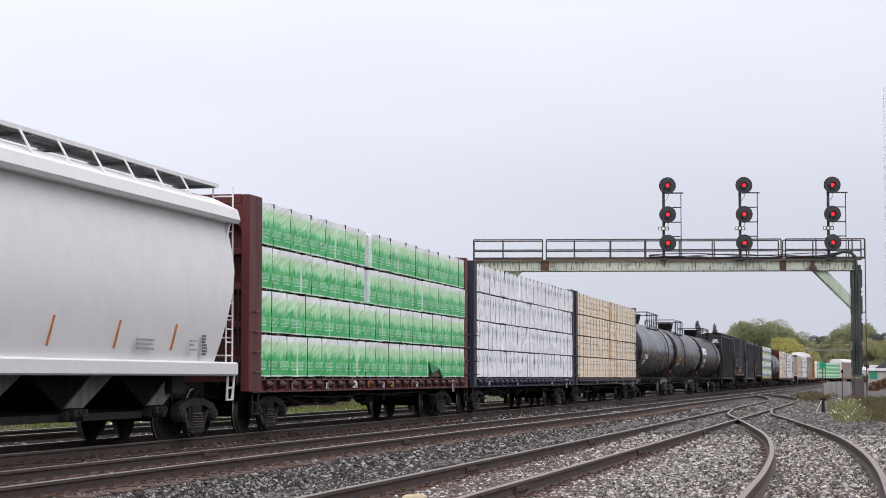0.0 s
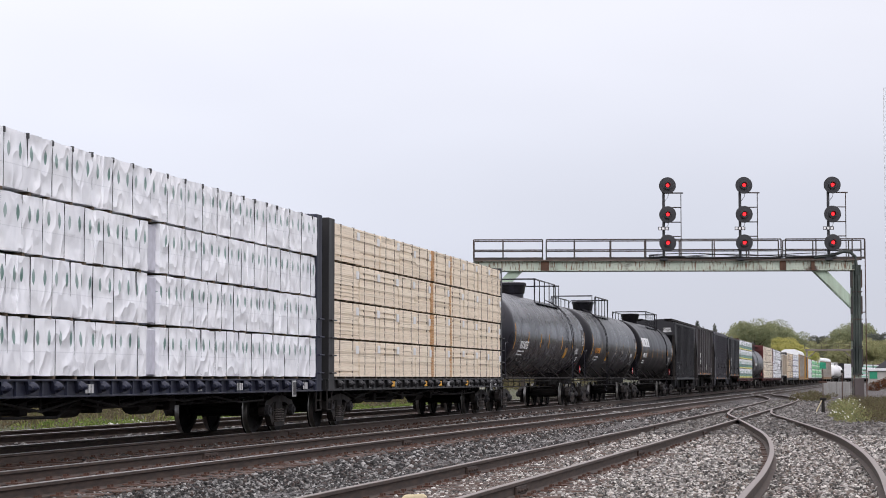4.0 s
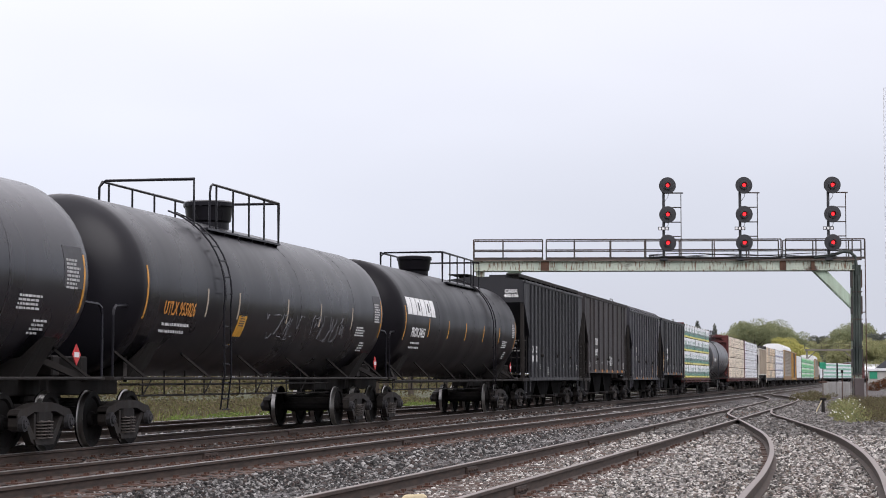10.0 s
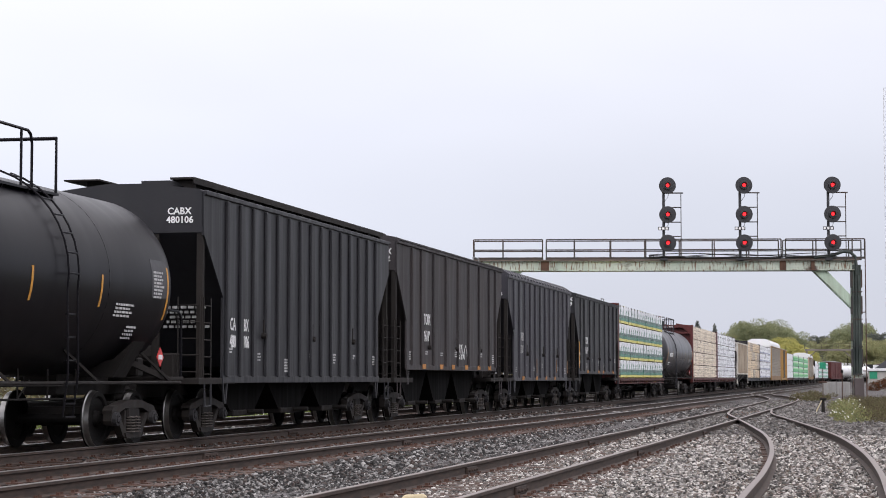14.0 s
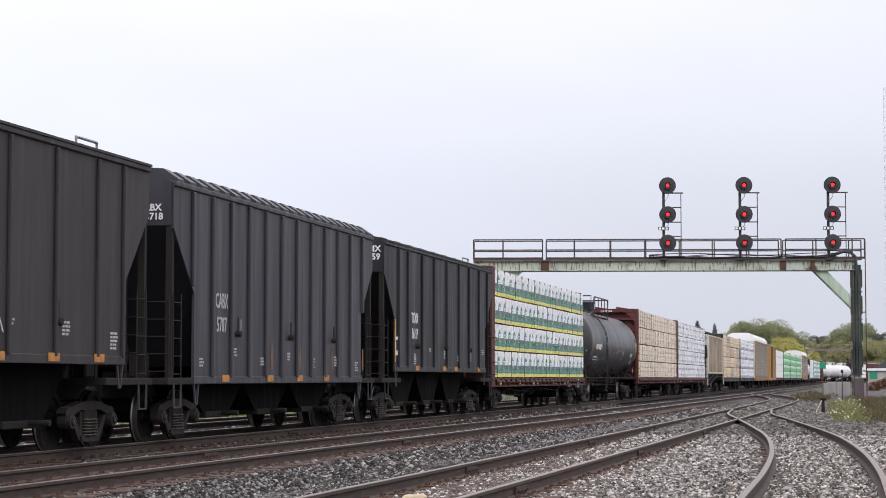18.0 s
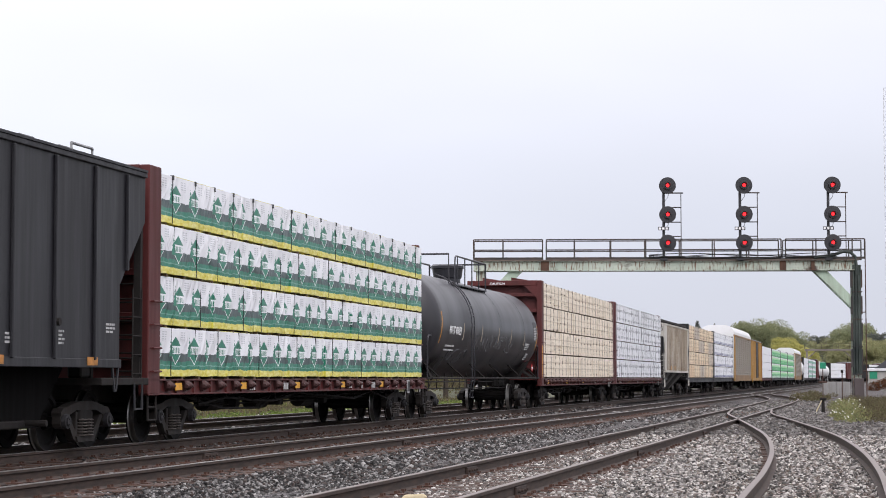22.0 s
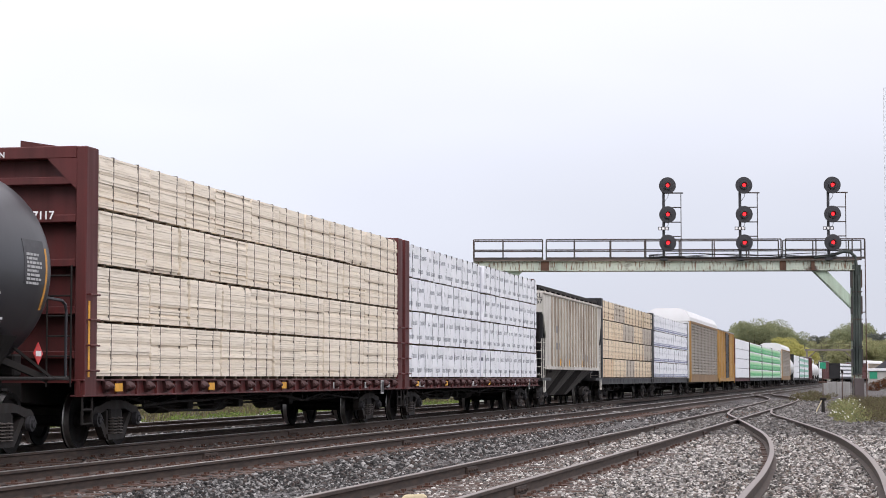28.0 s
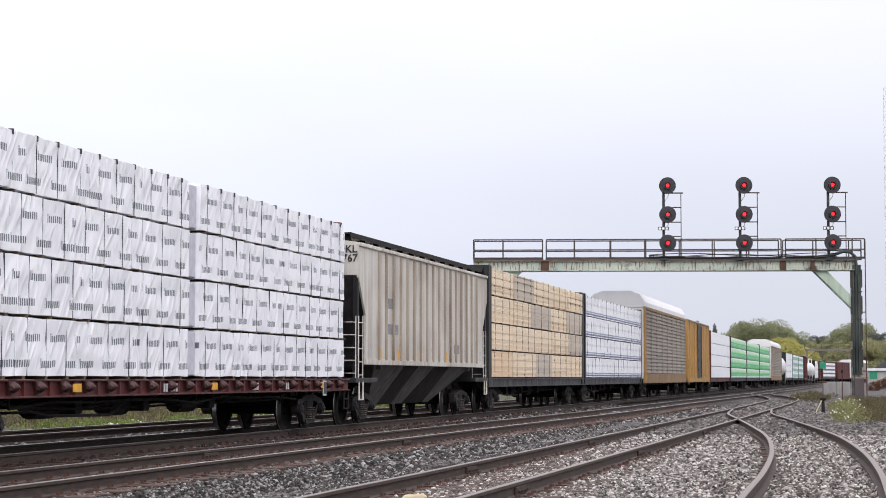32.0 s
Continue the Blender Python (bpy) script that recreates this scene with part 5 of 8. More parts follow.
        for i, (y, z, w, rows) in enumerate(ends):
            ink_block(car, M["letter_dim"], 0, y, z, w, rows, seed=i + int(mid), lean=lambda q: shell_x(r, zc, q) + 0.008)
        ink_block(car, M["letter_dim"], 0, -half + 1.75, 2.10, 1.5, 2, 0.05, 0.12, seed=int(mid) + 9, lean=lambda q: shell_x(r, zc, q) + 0.004)
        for text, size, mat, y, z, narrow in marks:
            shell_text(text, size, mat, car, r, zc, y, z, narrow)
        if yellow_at is not None:
            bm = bmesh.new()
            shell_strip(bm, r, zc, yellow_at, 0.5, -30, -14, 4)
            part("yellow_placard", bm, M["reflector"], car)
            ink_block(car, M["strap"], 0, yellow_at - 0.16, 2.34, 0.32, 5, 0.02, 0.045, seed=3, lean=lambda q: shell_x(r, zc, q) + 0.012)
        if emblem:
            y0, y1, z0, z1 = emblem
            w = (y1 - y0) / 6
            for i in range(6):
                bm = bmesh.new()
                shell_strip(bm, r, zc, y0 + (i + 0.5) * w, w * 0.84, math.degrees(math.asin((z0 - zc) / r)), math.degrees(math.asin((z1 - zc) / r)), 4, 0.008)
                block = part("emblem_block", bm, M["letter"], car)
                if i != 2 and i != 4:
                    continue
                bm = bmesh.new()
                shell_strip(bm, r, zc, y0 + (i + 0.5) * w, w * 0.26, math.degrees(math.asin((z0 + 0.11 - zc) / r)), math.degrees(math.asin((z1 - 0.11 - zc) / r)), 3, 0.012)
                part("emblem_hollow", bm, paint, block)
        # hazard diamond at the end
        bm = bmesh.new()
        slab(bm, ((-0.02 - 0.17, 1.50), (-0.02, 1.33), (0.15, 1.50), (-0.02, 1.67)), 0, 1.30, 1.315)
        d = part("hazard_placard", bm, M["placard_red"], car, "red diamond placard with a white middle", at=(0, half - 0.42, 0))
        bm = bmesh.new()
        box(bm, 1.314, 1.319, -0.12, 0.08, 1.46, 1.54)
        part("white_panel", bm, M["placard"], d)
    for y in (-half + 1.1, half - 1.1):
        truck(car, y)
    couplers(car, half + 0.9)
    return car


M["panel_grey"] = plain("grey_stencil_panel", (0.045, 0.045, 0.05), 0.6, 0, 0.2)
M["placard"] = plain("placard_white", (0.7, 0.7, 0.7), 0.5, 0, 0.1)
M["letter_faint"] = plain("faint_lettering", (0.20, 0.20, 0.21), 0.7, 0, 0.3)
M["placard_red"] = plain("placard_red", (0.5, 0.03, 0.03), 0.5, 0, 0.1)


# ---------------------------------------------------------------- ribbed covered hoppers
def hopper_car(s0, s1, paint, label, side_low=1.33, top=4.56, wide=0.05, roof="hatches", roof_paint=None, end_text=(), side_text=(), slope=1.15, gate=None, chute_paint=None, yellow=(), far=False, bay_x=1.0, striped=False, rib_paint=None, rib_at=None, end_note=False, upright=()):
    mid, half = (s0 + s1) / 2, (s1 - s0) / 2
    car = tagged(new("hopper_car"), label, "railcar", "cars of the freight train")
    rides(car, mid)
    gate = gate or M["under"]
    X = 1.50
    kink, eave = 2.65, 0.80
    rib_at = [-half + q for q in rib_at]
    text_paint = M["strap"] if striped else M["letter"]
    # side sheets
    for s in (-1, 1):
        bm = bmesh.new()
        pts = ((-half, top), (half, top), (half, top - eave), (half - slope, kink), (half - slope, side_low), (-half + slope, side_low), (-half + slope, kink), (-half, top - eave))
        slab(bm, pts, 0, s * (X - 0.05), s * X)
        sheet = part("side_sheet", bm, paint, car)
        for y in rib_at:
            e = half - abs(y)
            low = side_low if e >= slope else max(side_low, kink + (slope - e) / slope * (top - eave - kink))
            bm = bmesh.new()
            box(bm, s * X, s * (X + 0.06), y - wide, y + wide, low, top - 0.08, 0.012)
            part("rib", bm, rib_paint or paint, sheet)
        bm = bmesh.new()
        box(bm, s * (X - 0.04), s * (X + 0.02), -half + slope - 0.05, half - slope + 0.05, side_low - 0.12, side_low + 0.02, 0.008)
        part("side_sill", bm, paint, sheet)
        bm = bmesh.new()
        box(bm, s * (X - 0.02), s * (X + 0.045), -half, half, top - 0.06, top + 0.03, 0.012)
        part("top_chord", bm, paint, sheet)
    # end: upper wall, slope sheet, posts
    for e in (-1, 1):
        bm = bmesh.new()
        ya, yb = sorted((e * half, e * (half - 0.06)))
        box(bm, -X + 0.02, X - 0.02, ya, yb, top - 0.75, top)
        part("end_wall", bm, paint, car)
        bm = bmesh.new()
        slab(bm, ((e * half, top - 0.75), (e * (half - 2.6), 1.35), (e * (half - 2.7), 1.35), (e * (half - 0.1), top - 0.75)), 0, -X + 0.06, X - 0.06)
        part("end_slope", bm, M["slope_grey"] if striped else paint, car)
        bm = bmesh.new()
        for s in (-1, 1):
            for x in (X - 0.09, 0.55):
                ya, yb = sorted((e * (half - 0.02), e * (half - 0.12)))
                box(bm, s * x - 0.06, s * x + 0.06, ya, yb, 1.1, top - 0.7)
        ya, yb = sorted((e * (half + 0.25), e * (half - 1.9)))
        box(bm, -X, X, ya, yb, 1.02, 1.14, 0.01)
        box(bm, -0.3, 0.3, ya, yb, 0.78, 1.05)
        part("end_frame", bm, M["black"] if striped else M["under"], car)
        if not far:
            ladder(car, X - 0.02, e * (half - 0.28), 1.05, 2.62, 0.42, paint if striped else M["under"], 5, r=0.013)
            ladder(car, X - 0.27, e * (half + 0.04), 1.1, 2.62, 0.42, paint if striped else M["under"], 5, r=0.013, end=True)
            bm = bmesh.new()
            y = e * (half - 0.25)
            pipe(bm, ((X, y - 0.19, 1.05), (X, y - 0.17, 0.62), (X, y + 0.17, 0.62), (X, y + 0.19, 1.05)), 0.018)
            part("stirrup_step", bm, paint, car)
            bm = bmesh.new()
            rod(bm, (-0.5, e * (half - 0.9), 1.55), (0.3, e * (half - 0.9), 1.55), 0.2, 12)
            box(bm, 0.5, 0.75, e * (half - 0.7) - 0.2, e * (half - 0.7) + 0.2, 1.14, 1.6, 0.03)
            part("brake_gear", bm, M["under"], car)
    # roof
    bm = bmesh.new()
    slab(bm, ((-X, top), (X, top), (X - 0.1, top + 0.05), (0.45, top + 0.17), (-0.45, top + 0.17), (-X + 0.1, top + 0.05)), 1, -half, half)
    top_part = part("roof", bm, paint, car)
    if roof == "hatches":
        k = 10
        bm = bmesh.new()
        lathe(bm, ((0.42, 0), (0.42, 0.12), (0.30, 0.2)), 2, 12, (0.72, 0, top + 0.06))
        me = mesh_of("hatch", bm, paint, 30)
        for i in range(k):
            put_part("hatch", me, top_part, at=(0, -half + 0.9 + i * (2 * half - 1.8) / (k - 1), 0))
        bm = bmesh.new()
        box(bm, 0.2, 1.15, -half + 0.2, half - 0.2, top + 0.14, top + 0.24)
        part("hatch_coaming", bm, paint, top_part)
        bm = bmesh.new()
        box(bm, 0.85, 1.32, -half - 0.05, half + 0.1, top + 0.23, top + 0.27)
        box(bm, 1.29, 1.32, -half - 0.05, half + 0.1, top + 0.15, top + 0.23)
        for i in range(13):
            y = -half + 0.1 + i * (2 * half - 0.2) / 12
            slab(bm, ((0.9, top + 0.23), (1.28, top + 0.23), (1.30, top + 0.06), (1.1, top + 0.08)), 1, y - 0.02, y + 0.02)
        part("side_walkway", bm, M["under"], top_part, "dark roof walkway on brackets")
    elif roof == "smooth":
        bm = bmesh.new()
        slab(bm, ((-0.4, top + 0.33), (-0.4, top + 0.1), (X - 0.1, top + 0.02), (X + 0.06, top + 0.03), (X + 0.06, top + 0.07), (0.45, top + 0.34)), 1, -half + 0.02, half - 0.02)
        ridge = part("roof_slope", bm, paint, top_part)
        bm = bmesh.new()
        box(bm, 0.0, 0.5, -0.3, 0.3, top + 0.33, top + 0.40, 0.02)
        me = mesh_of("hatch", bm, paint)
        for i in range(9):
            put_part("hatch", me, ridge, at=(0, -half + 1.0 + i * (2 * half - 2.0) / 8, 0))
        bm = bmesh.new()
        pipe(bm, ((0.9, half - 1.8, top + 0.2), (0.9, half - 1.8, top + 0.36), (0.9, half - 0.9, top + 0.36), (0.9, half - 0.9, top + 0.2)), 0.018)
        part("roof_grab", bm, M["galv"], ridge)
    else:
        k = 22
        bm = bmesh.new()
        slab(bm, ((0.35, top + 0.15), (X + 0.03, top + 0.02), (X + 0.03, top + 0.08), (X - 0.25, top + 0.27), (0.4, top + 0.33)), 1, -0.16, 0.16)
        me = mesh_of("roof_batten", bm, roof_paint or paint)
        for i in range(k):
            y = -half + 0.3 + i * (2 * half - 0.6) / (k - 1)
            put_part("roof_batten", me, top_part, at=(0, y, 0))
        bm = bmesh.new()
        slab(bm, ((0.35, top + 0.14), (X - 0.1, top + 0.02), (X - 0.3, top + 0.2), (0.4, top + 0.27)), 1, -half + 0.1, half - 0.1)
        part("roof_ridge", bm, roof_paint or paint, top_part)
    bm = bmesh.new()
    box(bm, -1.25, -0.55, -half, half, top + 0.24, top + 0.27)
    for i in range(9):
        y = -half + 0.3 + i * (2 * half - 0.6) / 8
        box(bm, -0.9, -0.84, y - 0.03, y + 0.03, top, top + 0.25)
    part("running_board", bm, M["under"], top_part)
    # hopper bays
    bays = 3
    if striped:
        for sx in (-1, 1):
            bm = bmesh.new()               # one long trough whose side leans inwards
            sheet = [(1.40, 2.0, 1.5), (1.40, 14.5, 1.5), (0.60, 11.9, 0.43), (0.60, 4.5, 0.43)]
            lo = [bm.verts.new((sx * (x - 0.3), y - half, z)) for x, y, z in sheet]
            hi = [bm.verts.new((sx * x, y - half, z)) for x, y, z in sheet]
            bm.faces.new(lo)
            bm.faces.new(hi)
            for i in range(4):
                bm.faces.new((lo[i], lo[(i + 1) % 4], hi[(i + 1) % 4], hi[i]))
            bmesh.ops.recalc_face_normals(bm, faces=bm.faces)
            part("hopper_bay", bm, M["pale_chute"], car)
            # dark slabs stand for the shaded slopes and gaps between bays
            for a, b, c, d in ((5.46, 7.13, 7.0, 5.5), (9.35, 11.23, 11.0, 8.4)):
                bm = bmesh.new()
                rows = [(1.402, a, 1.498), (1.402, b, 1.498), (0.602, c, 0.43), (0.602, d, 0.43)]
                lo = [bm.verts.new((sx * (x - 0.02), y - half, z)) for x, y, z in rows]
                hi = [bm.verts.new((sx * (x + 0.012), y - half, z)) for x, y, z in rows]
                bm.faces.new(lo)
                bm.faces.new(hi)
                for i in range(4):
                    bm.faces.new((lo[i], lo[(i + 1) % 4], hi[(i + 1) % 4], hi[i]))
                bmesh.ops.recalc_face_normals(bm, faces=bm.faces)
                part("bay_gap", bm, M["under"], car)
        bays = 0
    for i in range(bays):
        c = (i - 1) * (2 * half - 4.6) / bays
        w = (2 * half - 4.2) / bays / 2
        bm = bmesh.new()
        for s in (-1, 1):
            slab(bm, ((c - w * 1.04, side_low), (c + w * 1.04, side_low), (c + 0.8, 0.48), (c - 0.8, 0.48)), 0, s * 0.3, s * bay_x)
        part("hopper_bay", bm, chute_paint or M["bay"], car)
        bm = bmesh.new()
        box(bm, -1.05, 1.05, c - 0.75, c + 0.75, 0.38, 0.50, 0.02)
        rod(bm, (-1.35, c + 0.2, 0.46), (1.38, c + 0.2, 0.46), 0.05, 8)
        part("gate", bm, M["under"], car)
    bm = bmesh.new()
    box(bm, -0.28, 0.28, -half + 1.2, half - 1.2, 0.80, 1.25)
    part("centre_sill", bm, M["under"], car)
    for text, size, mat, y, z, narrow in side_text:
        k = min(max(1, sum(q < y for q in rib_at)), len(rib_at) - 1)
        y = (rib_at[k - 1] + rib_at[k]) / 2                  # lettered between two ribs
        written(text, size, mat, car, facing(X + 0.012, y, z), narrow=narrow)
    if striped:
        for y, z, wide in ((2.9, 3.15, 0.9), (2.9, 2.5, 1.3), (11.4, 2.1, 0.8)):
            ink_block(car, M["strap_grey"], X + 0.004, y - half, z, wide, 1, 0.26, 0.3, seed=int(y * 10 + z * 7))
    for text, size, x, z in end_text:
        written(text, size, text_paint, car, facing_end(x, -half - 0.012, z), bold=0.022)
    if end_note:                    # rows of small stencils on the slope sheet
        rng = random.Random(int(mid) + 2)
        bm = bmesh.new()
        for i in range(5):
            z = 2.46 - i * 0.09
            y = -half + 2.6 * (top - 0.75 - z) / (top - 2.10) - 0.05
            x = (-0.05, 0.15, 0.3, 0.2, 0.1)[i]
            stop = 1.0 - x * 0.5
            while x < stop:
                w = rng.uniform(0.05, 0.14)
                box(bm, x, x + w, y - 0.01, y + 0.01, z, z + 0.05)
                x += w + 0.04
        tagged(part("stencil", bm, M["letter_dim"], car), kind="stuff")
    if not far:
        rng = random.Random(int(mid))
        for i in range(7):
            y = -half + slope + 0.3 + i * (2 * half - 2 * slope - 0.9) / 6
            ink_block(car, M["letter_dim"], X + 0.004, y, side_low + rng.uniform(0.35, 0.6), rng.uniform(0.2, 0.4), rng.choice((2, 3, 4, 5)), seed=i + int(mid))
    if not far and not striped:
        bm = bmesh.new()                                      # vibrator brackets
        rod(bm, (X, 0, 1.98), (X + 0.1, 0, 1.98), 0.06, 8)
        rod(bm, (X + 0.05, -0.04, 2.0), (X + 0.05, -0.04, 2.3), 0.015, 6)
        me = mesh_of("bracket", bm, M["under"])
        for y in (-half * 0.5, 0.0, half * 0.48):
            put_part("bracket", me, car, at=(0, y, 0))
    if yellow:
        reflectors(car, X + 0.028, [half * k for k in yellow], side_low - 0.02, 0.42, 0.13, M["dull_orange"])
    if upright:
        reflectors(car, X + 0.006, [q - half for q in upright], side_low + (0.16 if striped else 0.42), 0.22 if striped else 0.09, 0.26 if striped else 0.5, M["reflector"] if striped else M["faded_orange"], name="upright_strip")
    if not far and not striped:                # hanger triangles at the sill's ends
        bm = bmesh.new()
        for q in (-0.13, 0.13):
            bar(bm, (X - 0.01, q, side_low - 0.1), (X - 0.01, q * 0.3, side_low - 0.48), 0.03, 0.05)
        bar(bm, (X - 0.01, -0.05, side_low - 0.48), (X - 0.01, 0.05, side_low - 0.48), 0.03, 0.05)
        me = mesh_of("sill_hanger", bm, paint)
        for y in (-half + slope + 0.15, half - slope - 0.15):
            put_part("sill_hanger", me, car, at=(0, y, 0))
    for y in (-half + (2.1 if striped else 1.5), half - (2.1 if striped else 1.5)):
        truck(car, y)
    couplers(car, half + 0.75)
    return car


def white_hopper(s0, s1, label):
    """Smooth round-sided covered hopper."""
    mid, half = (s0 + s1) / 2, (s1 - s0) / 2
    car = tagged(new("hopper_car"), label, "railcar", "cars of the freight train")
    rides(car, mid)
    prof = []
    for i in range(15):           # bulging side from the sill up to the roof edge
        u = i / 14
        prof.append((1.40 + 0.16 * math.sin(math.pi * min(1, u * 1.05)) - 0.06 * u, 1.42 + u * 2.72))
    for s in (-1, 1):
        verts, faces = [], []
        n = 24
        for j in range(n + 1):
            for i, (x, z) in enumerate(prof):
                u = i / 14
                cut = 0.25 + 1.3 * max(0.0, (0.62 - u) / 0.62) if u < 0.62 else 0.25 + 0.25 * (u - 0.62) / 0.38
                cut = 0.2 + 1.45 * max(0.0, 0.66 - u) if u < 0.66 else 0.2
                y = -half + cut + (2 * half - 2 * cut) * j / n
                verts.append((s * x, y, z))
        k = len(prof)
        for j in range(n):
            for i in range(k - 1):
                a = j * k + i
                faces.append((a, a + 1, a + 1 + k, a + k) if s < 0 else (a, a + k, a + k + 1, a + 1))
        me = raw_mesh("side_sheet", verts, faces, M["white_paint"], True)
        put_part("side_sheet", me, car)
    bm = bmesh.new()
    for s in (-1, 1):
        box(bm, s * 1.32, s * 1.52, -half, half, 1.18, 1.44, 0.03)
    box(bm, -1.45, 1.45, -half, half, 1.2, 1.26)
    part("side_sill", bm, M["white_paint"], car)
    bm = bmesh.new()
    slab(bm, ((-1.52, 4.11), (1.52, 4.11), (1.56, 4.18), (1.50, 4.38), (1.0, 4.62), (0.5, 4.74), (0, 4.78), (-0.5, 4.74), (-1.0, 4.62), (-1.50, 4.38), (-1.56, 4.18)), 1, -half + 0.05, half - 0.05)
    roof = part("roof", bm, M["white_paint"], car)
    for sx in (-1, 1):          # grating walkways held out on slanting struts
        bm = bmesh.new()
        for k in range(9):
            x = 0.30 + k * 0.10
            box(bm, sx * (x - 0.012), sx * (x + 0.012), -half + 0.1, half - 0.1, 4.845, 4.87)
        for i in range(180):
            y = -half + 0.15 + i * (2 * half - 0.3) / 179
            box(bm, min(sx * 0.3, sx * 1.1), max(sx * 0.3, sx * 1.1), y - 0.042, y + 0.042, 4.848, 4.867)
        tagged(part("running_board", bm, M["galv"], roof, "galvanised grating walkway"), kind="stuff")
        for i in range(9):
            y = -half + 0.3 + i * (2 * half - 0.6) / 8
            bm = bmesh.new()
            box(bm, min(sx * 0.25, sx * 1.12), max(sx * 0.25, sx * 1.12), y - 0.03, y + 0.03, 4.79, 4.845)
            part("cross_bar", bm, M["galv"], roof)
        bm = bmesh.new()
        box(bm, sx * 1.11 - 0.015, sx * 1.11 + 0.015, -half + 0.1, half - 0.1, 4.82, 4.885)
        part("edge_bar", bm, M["white_paint"], roof)
        bm = bmesh.new()
        bar(bm, (sx * 1.36, 0, 4.42), (sx * 1.11, 0, 4.86), 0.06, 0.02)
        me = mesh_of("strut", bm, M["white_paint"])
        for i in range(12):
            put_part("strut", me, roof, at=(0, half - 2.3 - i * 1.45, 0))
    for e in (-1, 1):
        bm = bmesh.new()
        slab(bm, ((e * (half - 0.2), 4.15), (e * (half - 2.0), 1.35), (e * (half - 2.08), 1.35), (e * (half - 0.28), 4.15)), 0, -1.42, 1.42)
        part("end_slope", bm, M["white_paint"], car)
        ladder(car, 1.44, e * (half - 0.35), 1.44, 2.95, 0.4, M["white_paint"], 6)
        ladder(car, 1.2, e * (half - 0.05), 1.4, 4.82, 0.4, M["white_paint"], 10, end=True)
        bm = bmesh.new()
        y = e * (half - 0.25)
        pipe(bm, ((1.45, y - 0.2, 1.2), (1.42, y - 0.16, 0.72), (1.42, y + 0.16, 0.72), (1.45, y + 0.2, 1.2)), 0.022)
        rod(bm, (1.43, y - 0.18, 0.95), (1.43, y + 0.18, 0.95), 0.018, 6)
        part("stirrup_step", bm, M["white_paint"], car)
    for i in range(4):
        c = -half + 3.4 + i * (2 * half - 6.8) / 3
        bm = bmesh.new()
        slab(bm, ((c - 1.75, 1.2), (c + 1.75, 1.2), (c + 0.4, 0.62), (c - 0.4, 0.62)), 0, -1.02, 1.02)
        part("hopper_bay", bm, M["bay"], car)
        for sx in (-1, 1):      # dusty slope sheet on the chute's flank, paler to stand for light on it
            bm = bmesh.new()
            slab(bm, ((c + 0.75, 1.2), (c + 1.75, 1.2), (c + 0.4, 0.66), (c - 0.35, 0.66)), 0, sx * 1.0, sx * 1.06)
            part("chute_sheet", bm, M["chute"], car, "dusty grey chute sheet, paler for the light on it")
        bm = bmesh.new()
        box(bm, -1.1, 1.1, c - 0.34, c + 0.34, 0.44, 0.62, 0.03)
        rod(bm, (-1.2, c, 0.53), (1.24, c, 0.53), 0.05, 8)
        for q in (-0.22, 0.0, 0.22):
            box(bm, 1.05, 1.2, c + q - 0.06, c + q + 0.06, 0.50, 0.64, 0.02)
        part("gate", bm, M["under"], car)
    bm = bmesh.new()
    bar(bm, (0.9, -half + 2.5, 0.5), (0.9, half - 2.5, 0.5), 0.08, 0.12)
    part("outlet_pipe", bm, M["under"], car)
    bm = bmesh.new()
    box(bm, -0.28, 0.28, -half + 0.4, half - 0.4, 0.82, 1.2)
    box(bm, -0.3, 0.3, half - 0.5, half + 0.3, 0.75, 1.2)
    box(bm, 0.5, 1.2, half - 2.9, half - 2.2, 0.86, 1.2)
    part("centre_sill", bm, M["under"], car)
    bm = bmesh.new()
    bar(bm, (1.466, 0, 1.76), (1.526, 0.15, 2.22), 0.05, 0.012)
    me = mesh_of("amber_strip", bm, M["brown_strip"])
    for i in range(5):
        put_part("amber_strip", me, car, at=(-0.012, 5.3 - i * 2.75, -0.14))
    ink_block(car, M["strap_grey"], 1.515, half - 5.6, 1.80, 1.0, 3, 0.035, 0.075, 5)
    ink_block(car, M["strap_grey"], 1.52, half - 2.9, 1.82, 0.4, 3, 0.03, 0.08, 6)
    ink_block(car, M["strap"], 1.52, half - 2.2, 1.92, 0.3, 7, 0.04, 0.055, 7)
    for y in (-half + 1.15, half - 1.15):
        truck(car, y)
    couplers(car, half + 0.65)
    return car


M["pale_chute"] = painted("dirty_pale_chute", (0.125, 0.118, 0.11), (0.045, 0.038, 0.033), 0.9, 0.7)
M["slope_grey"] = painted("grey_slope_paint", (0.13, 0.13, 0.14), (0.06, 0.055, 0.05), 0.8, 0.6)
M["faded_orange"] = plain("faded_orange_strip", (0.20, 0.10, 0.04), 0.7, 0, 0.4)
M["rusty_rib"] = painted("rusted_rib_paint", (0.34, 0.29, 0.23), (0.13, 0.085, 0.055), 0.95, 0.7)
M["brown_strip"] = plain("brown_reflector_strip", (0.30, 0.11, 0.03), 0.6, 0, 0.3)
M["galv"] = plain("galvanised_grating", (0.26, 0.265, 0.27), 0.6, 0.4, 0.25)
# dusty grey, lightened for the lit slope of the chutes
M["chute"] = painted("lit_dusty_chute_paint", (0.17, 0.16, 0.15), (0.05, 0.043, 0.038), 0.8, 0.8)
M["strap_grey"] = plain("grey_lettering", (0.22, 0.22, 0.23), 0.6, 0, 0.2)


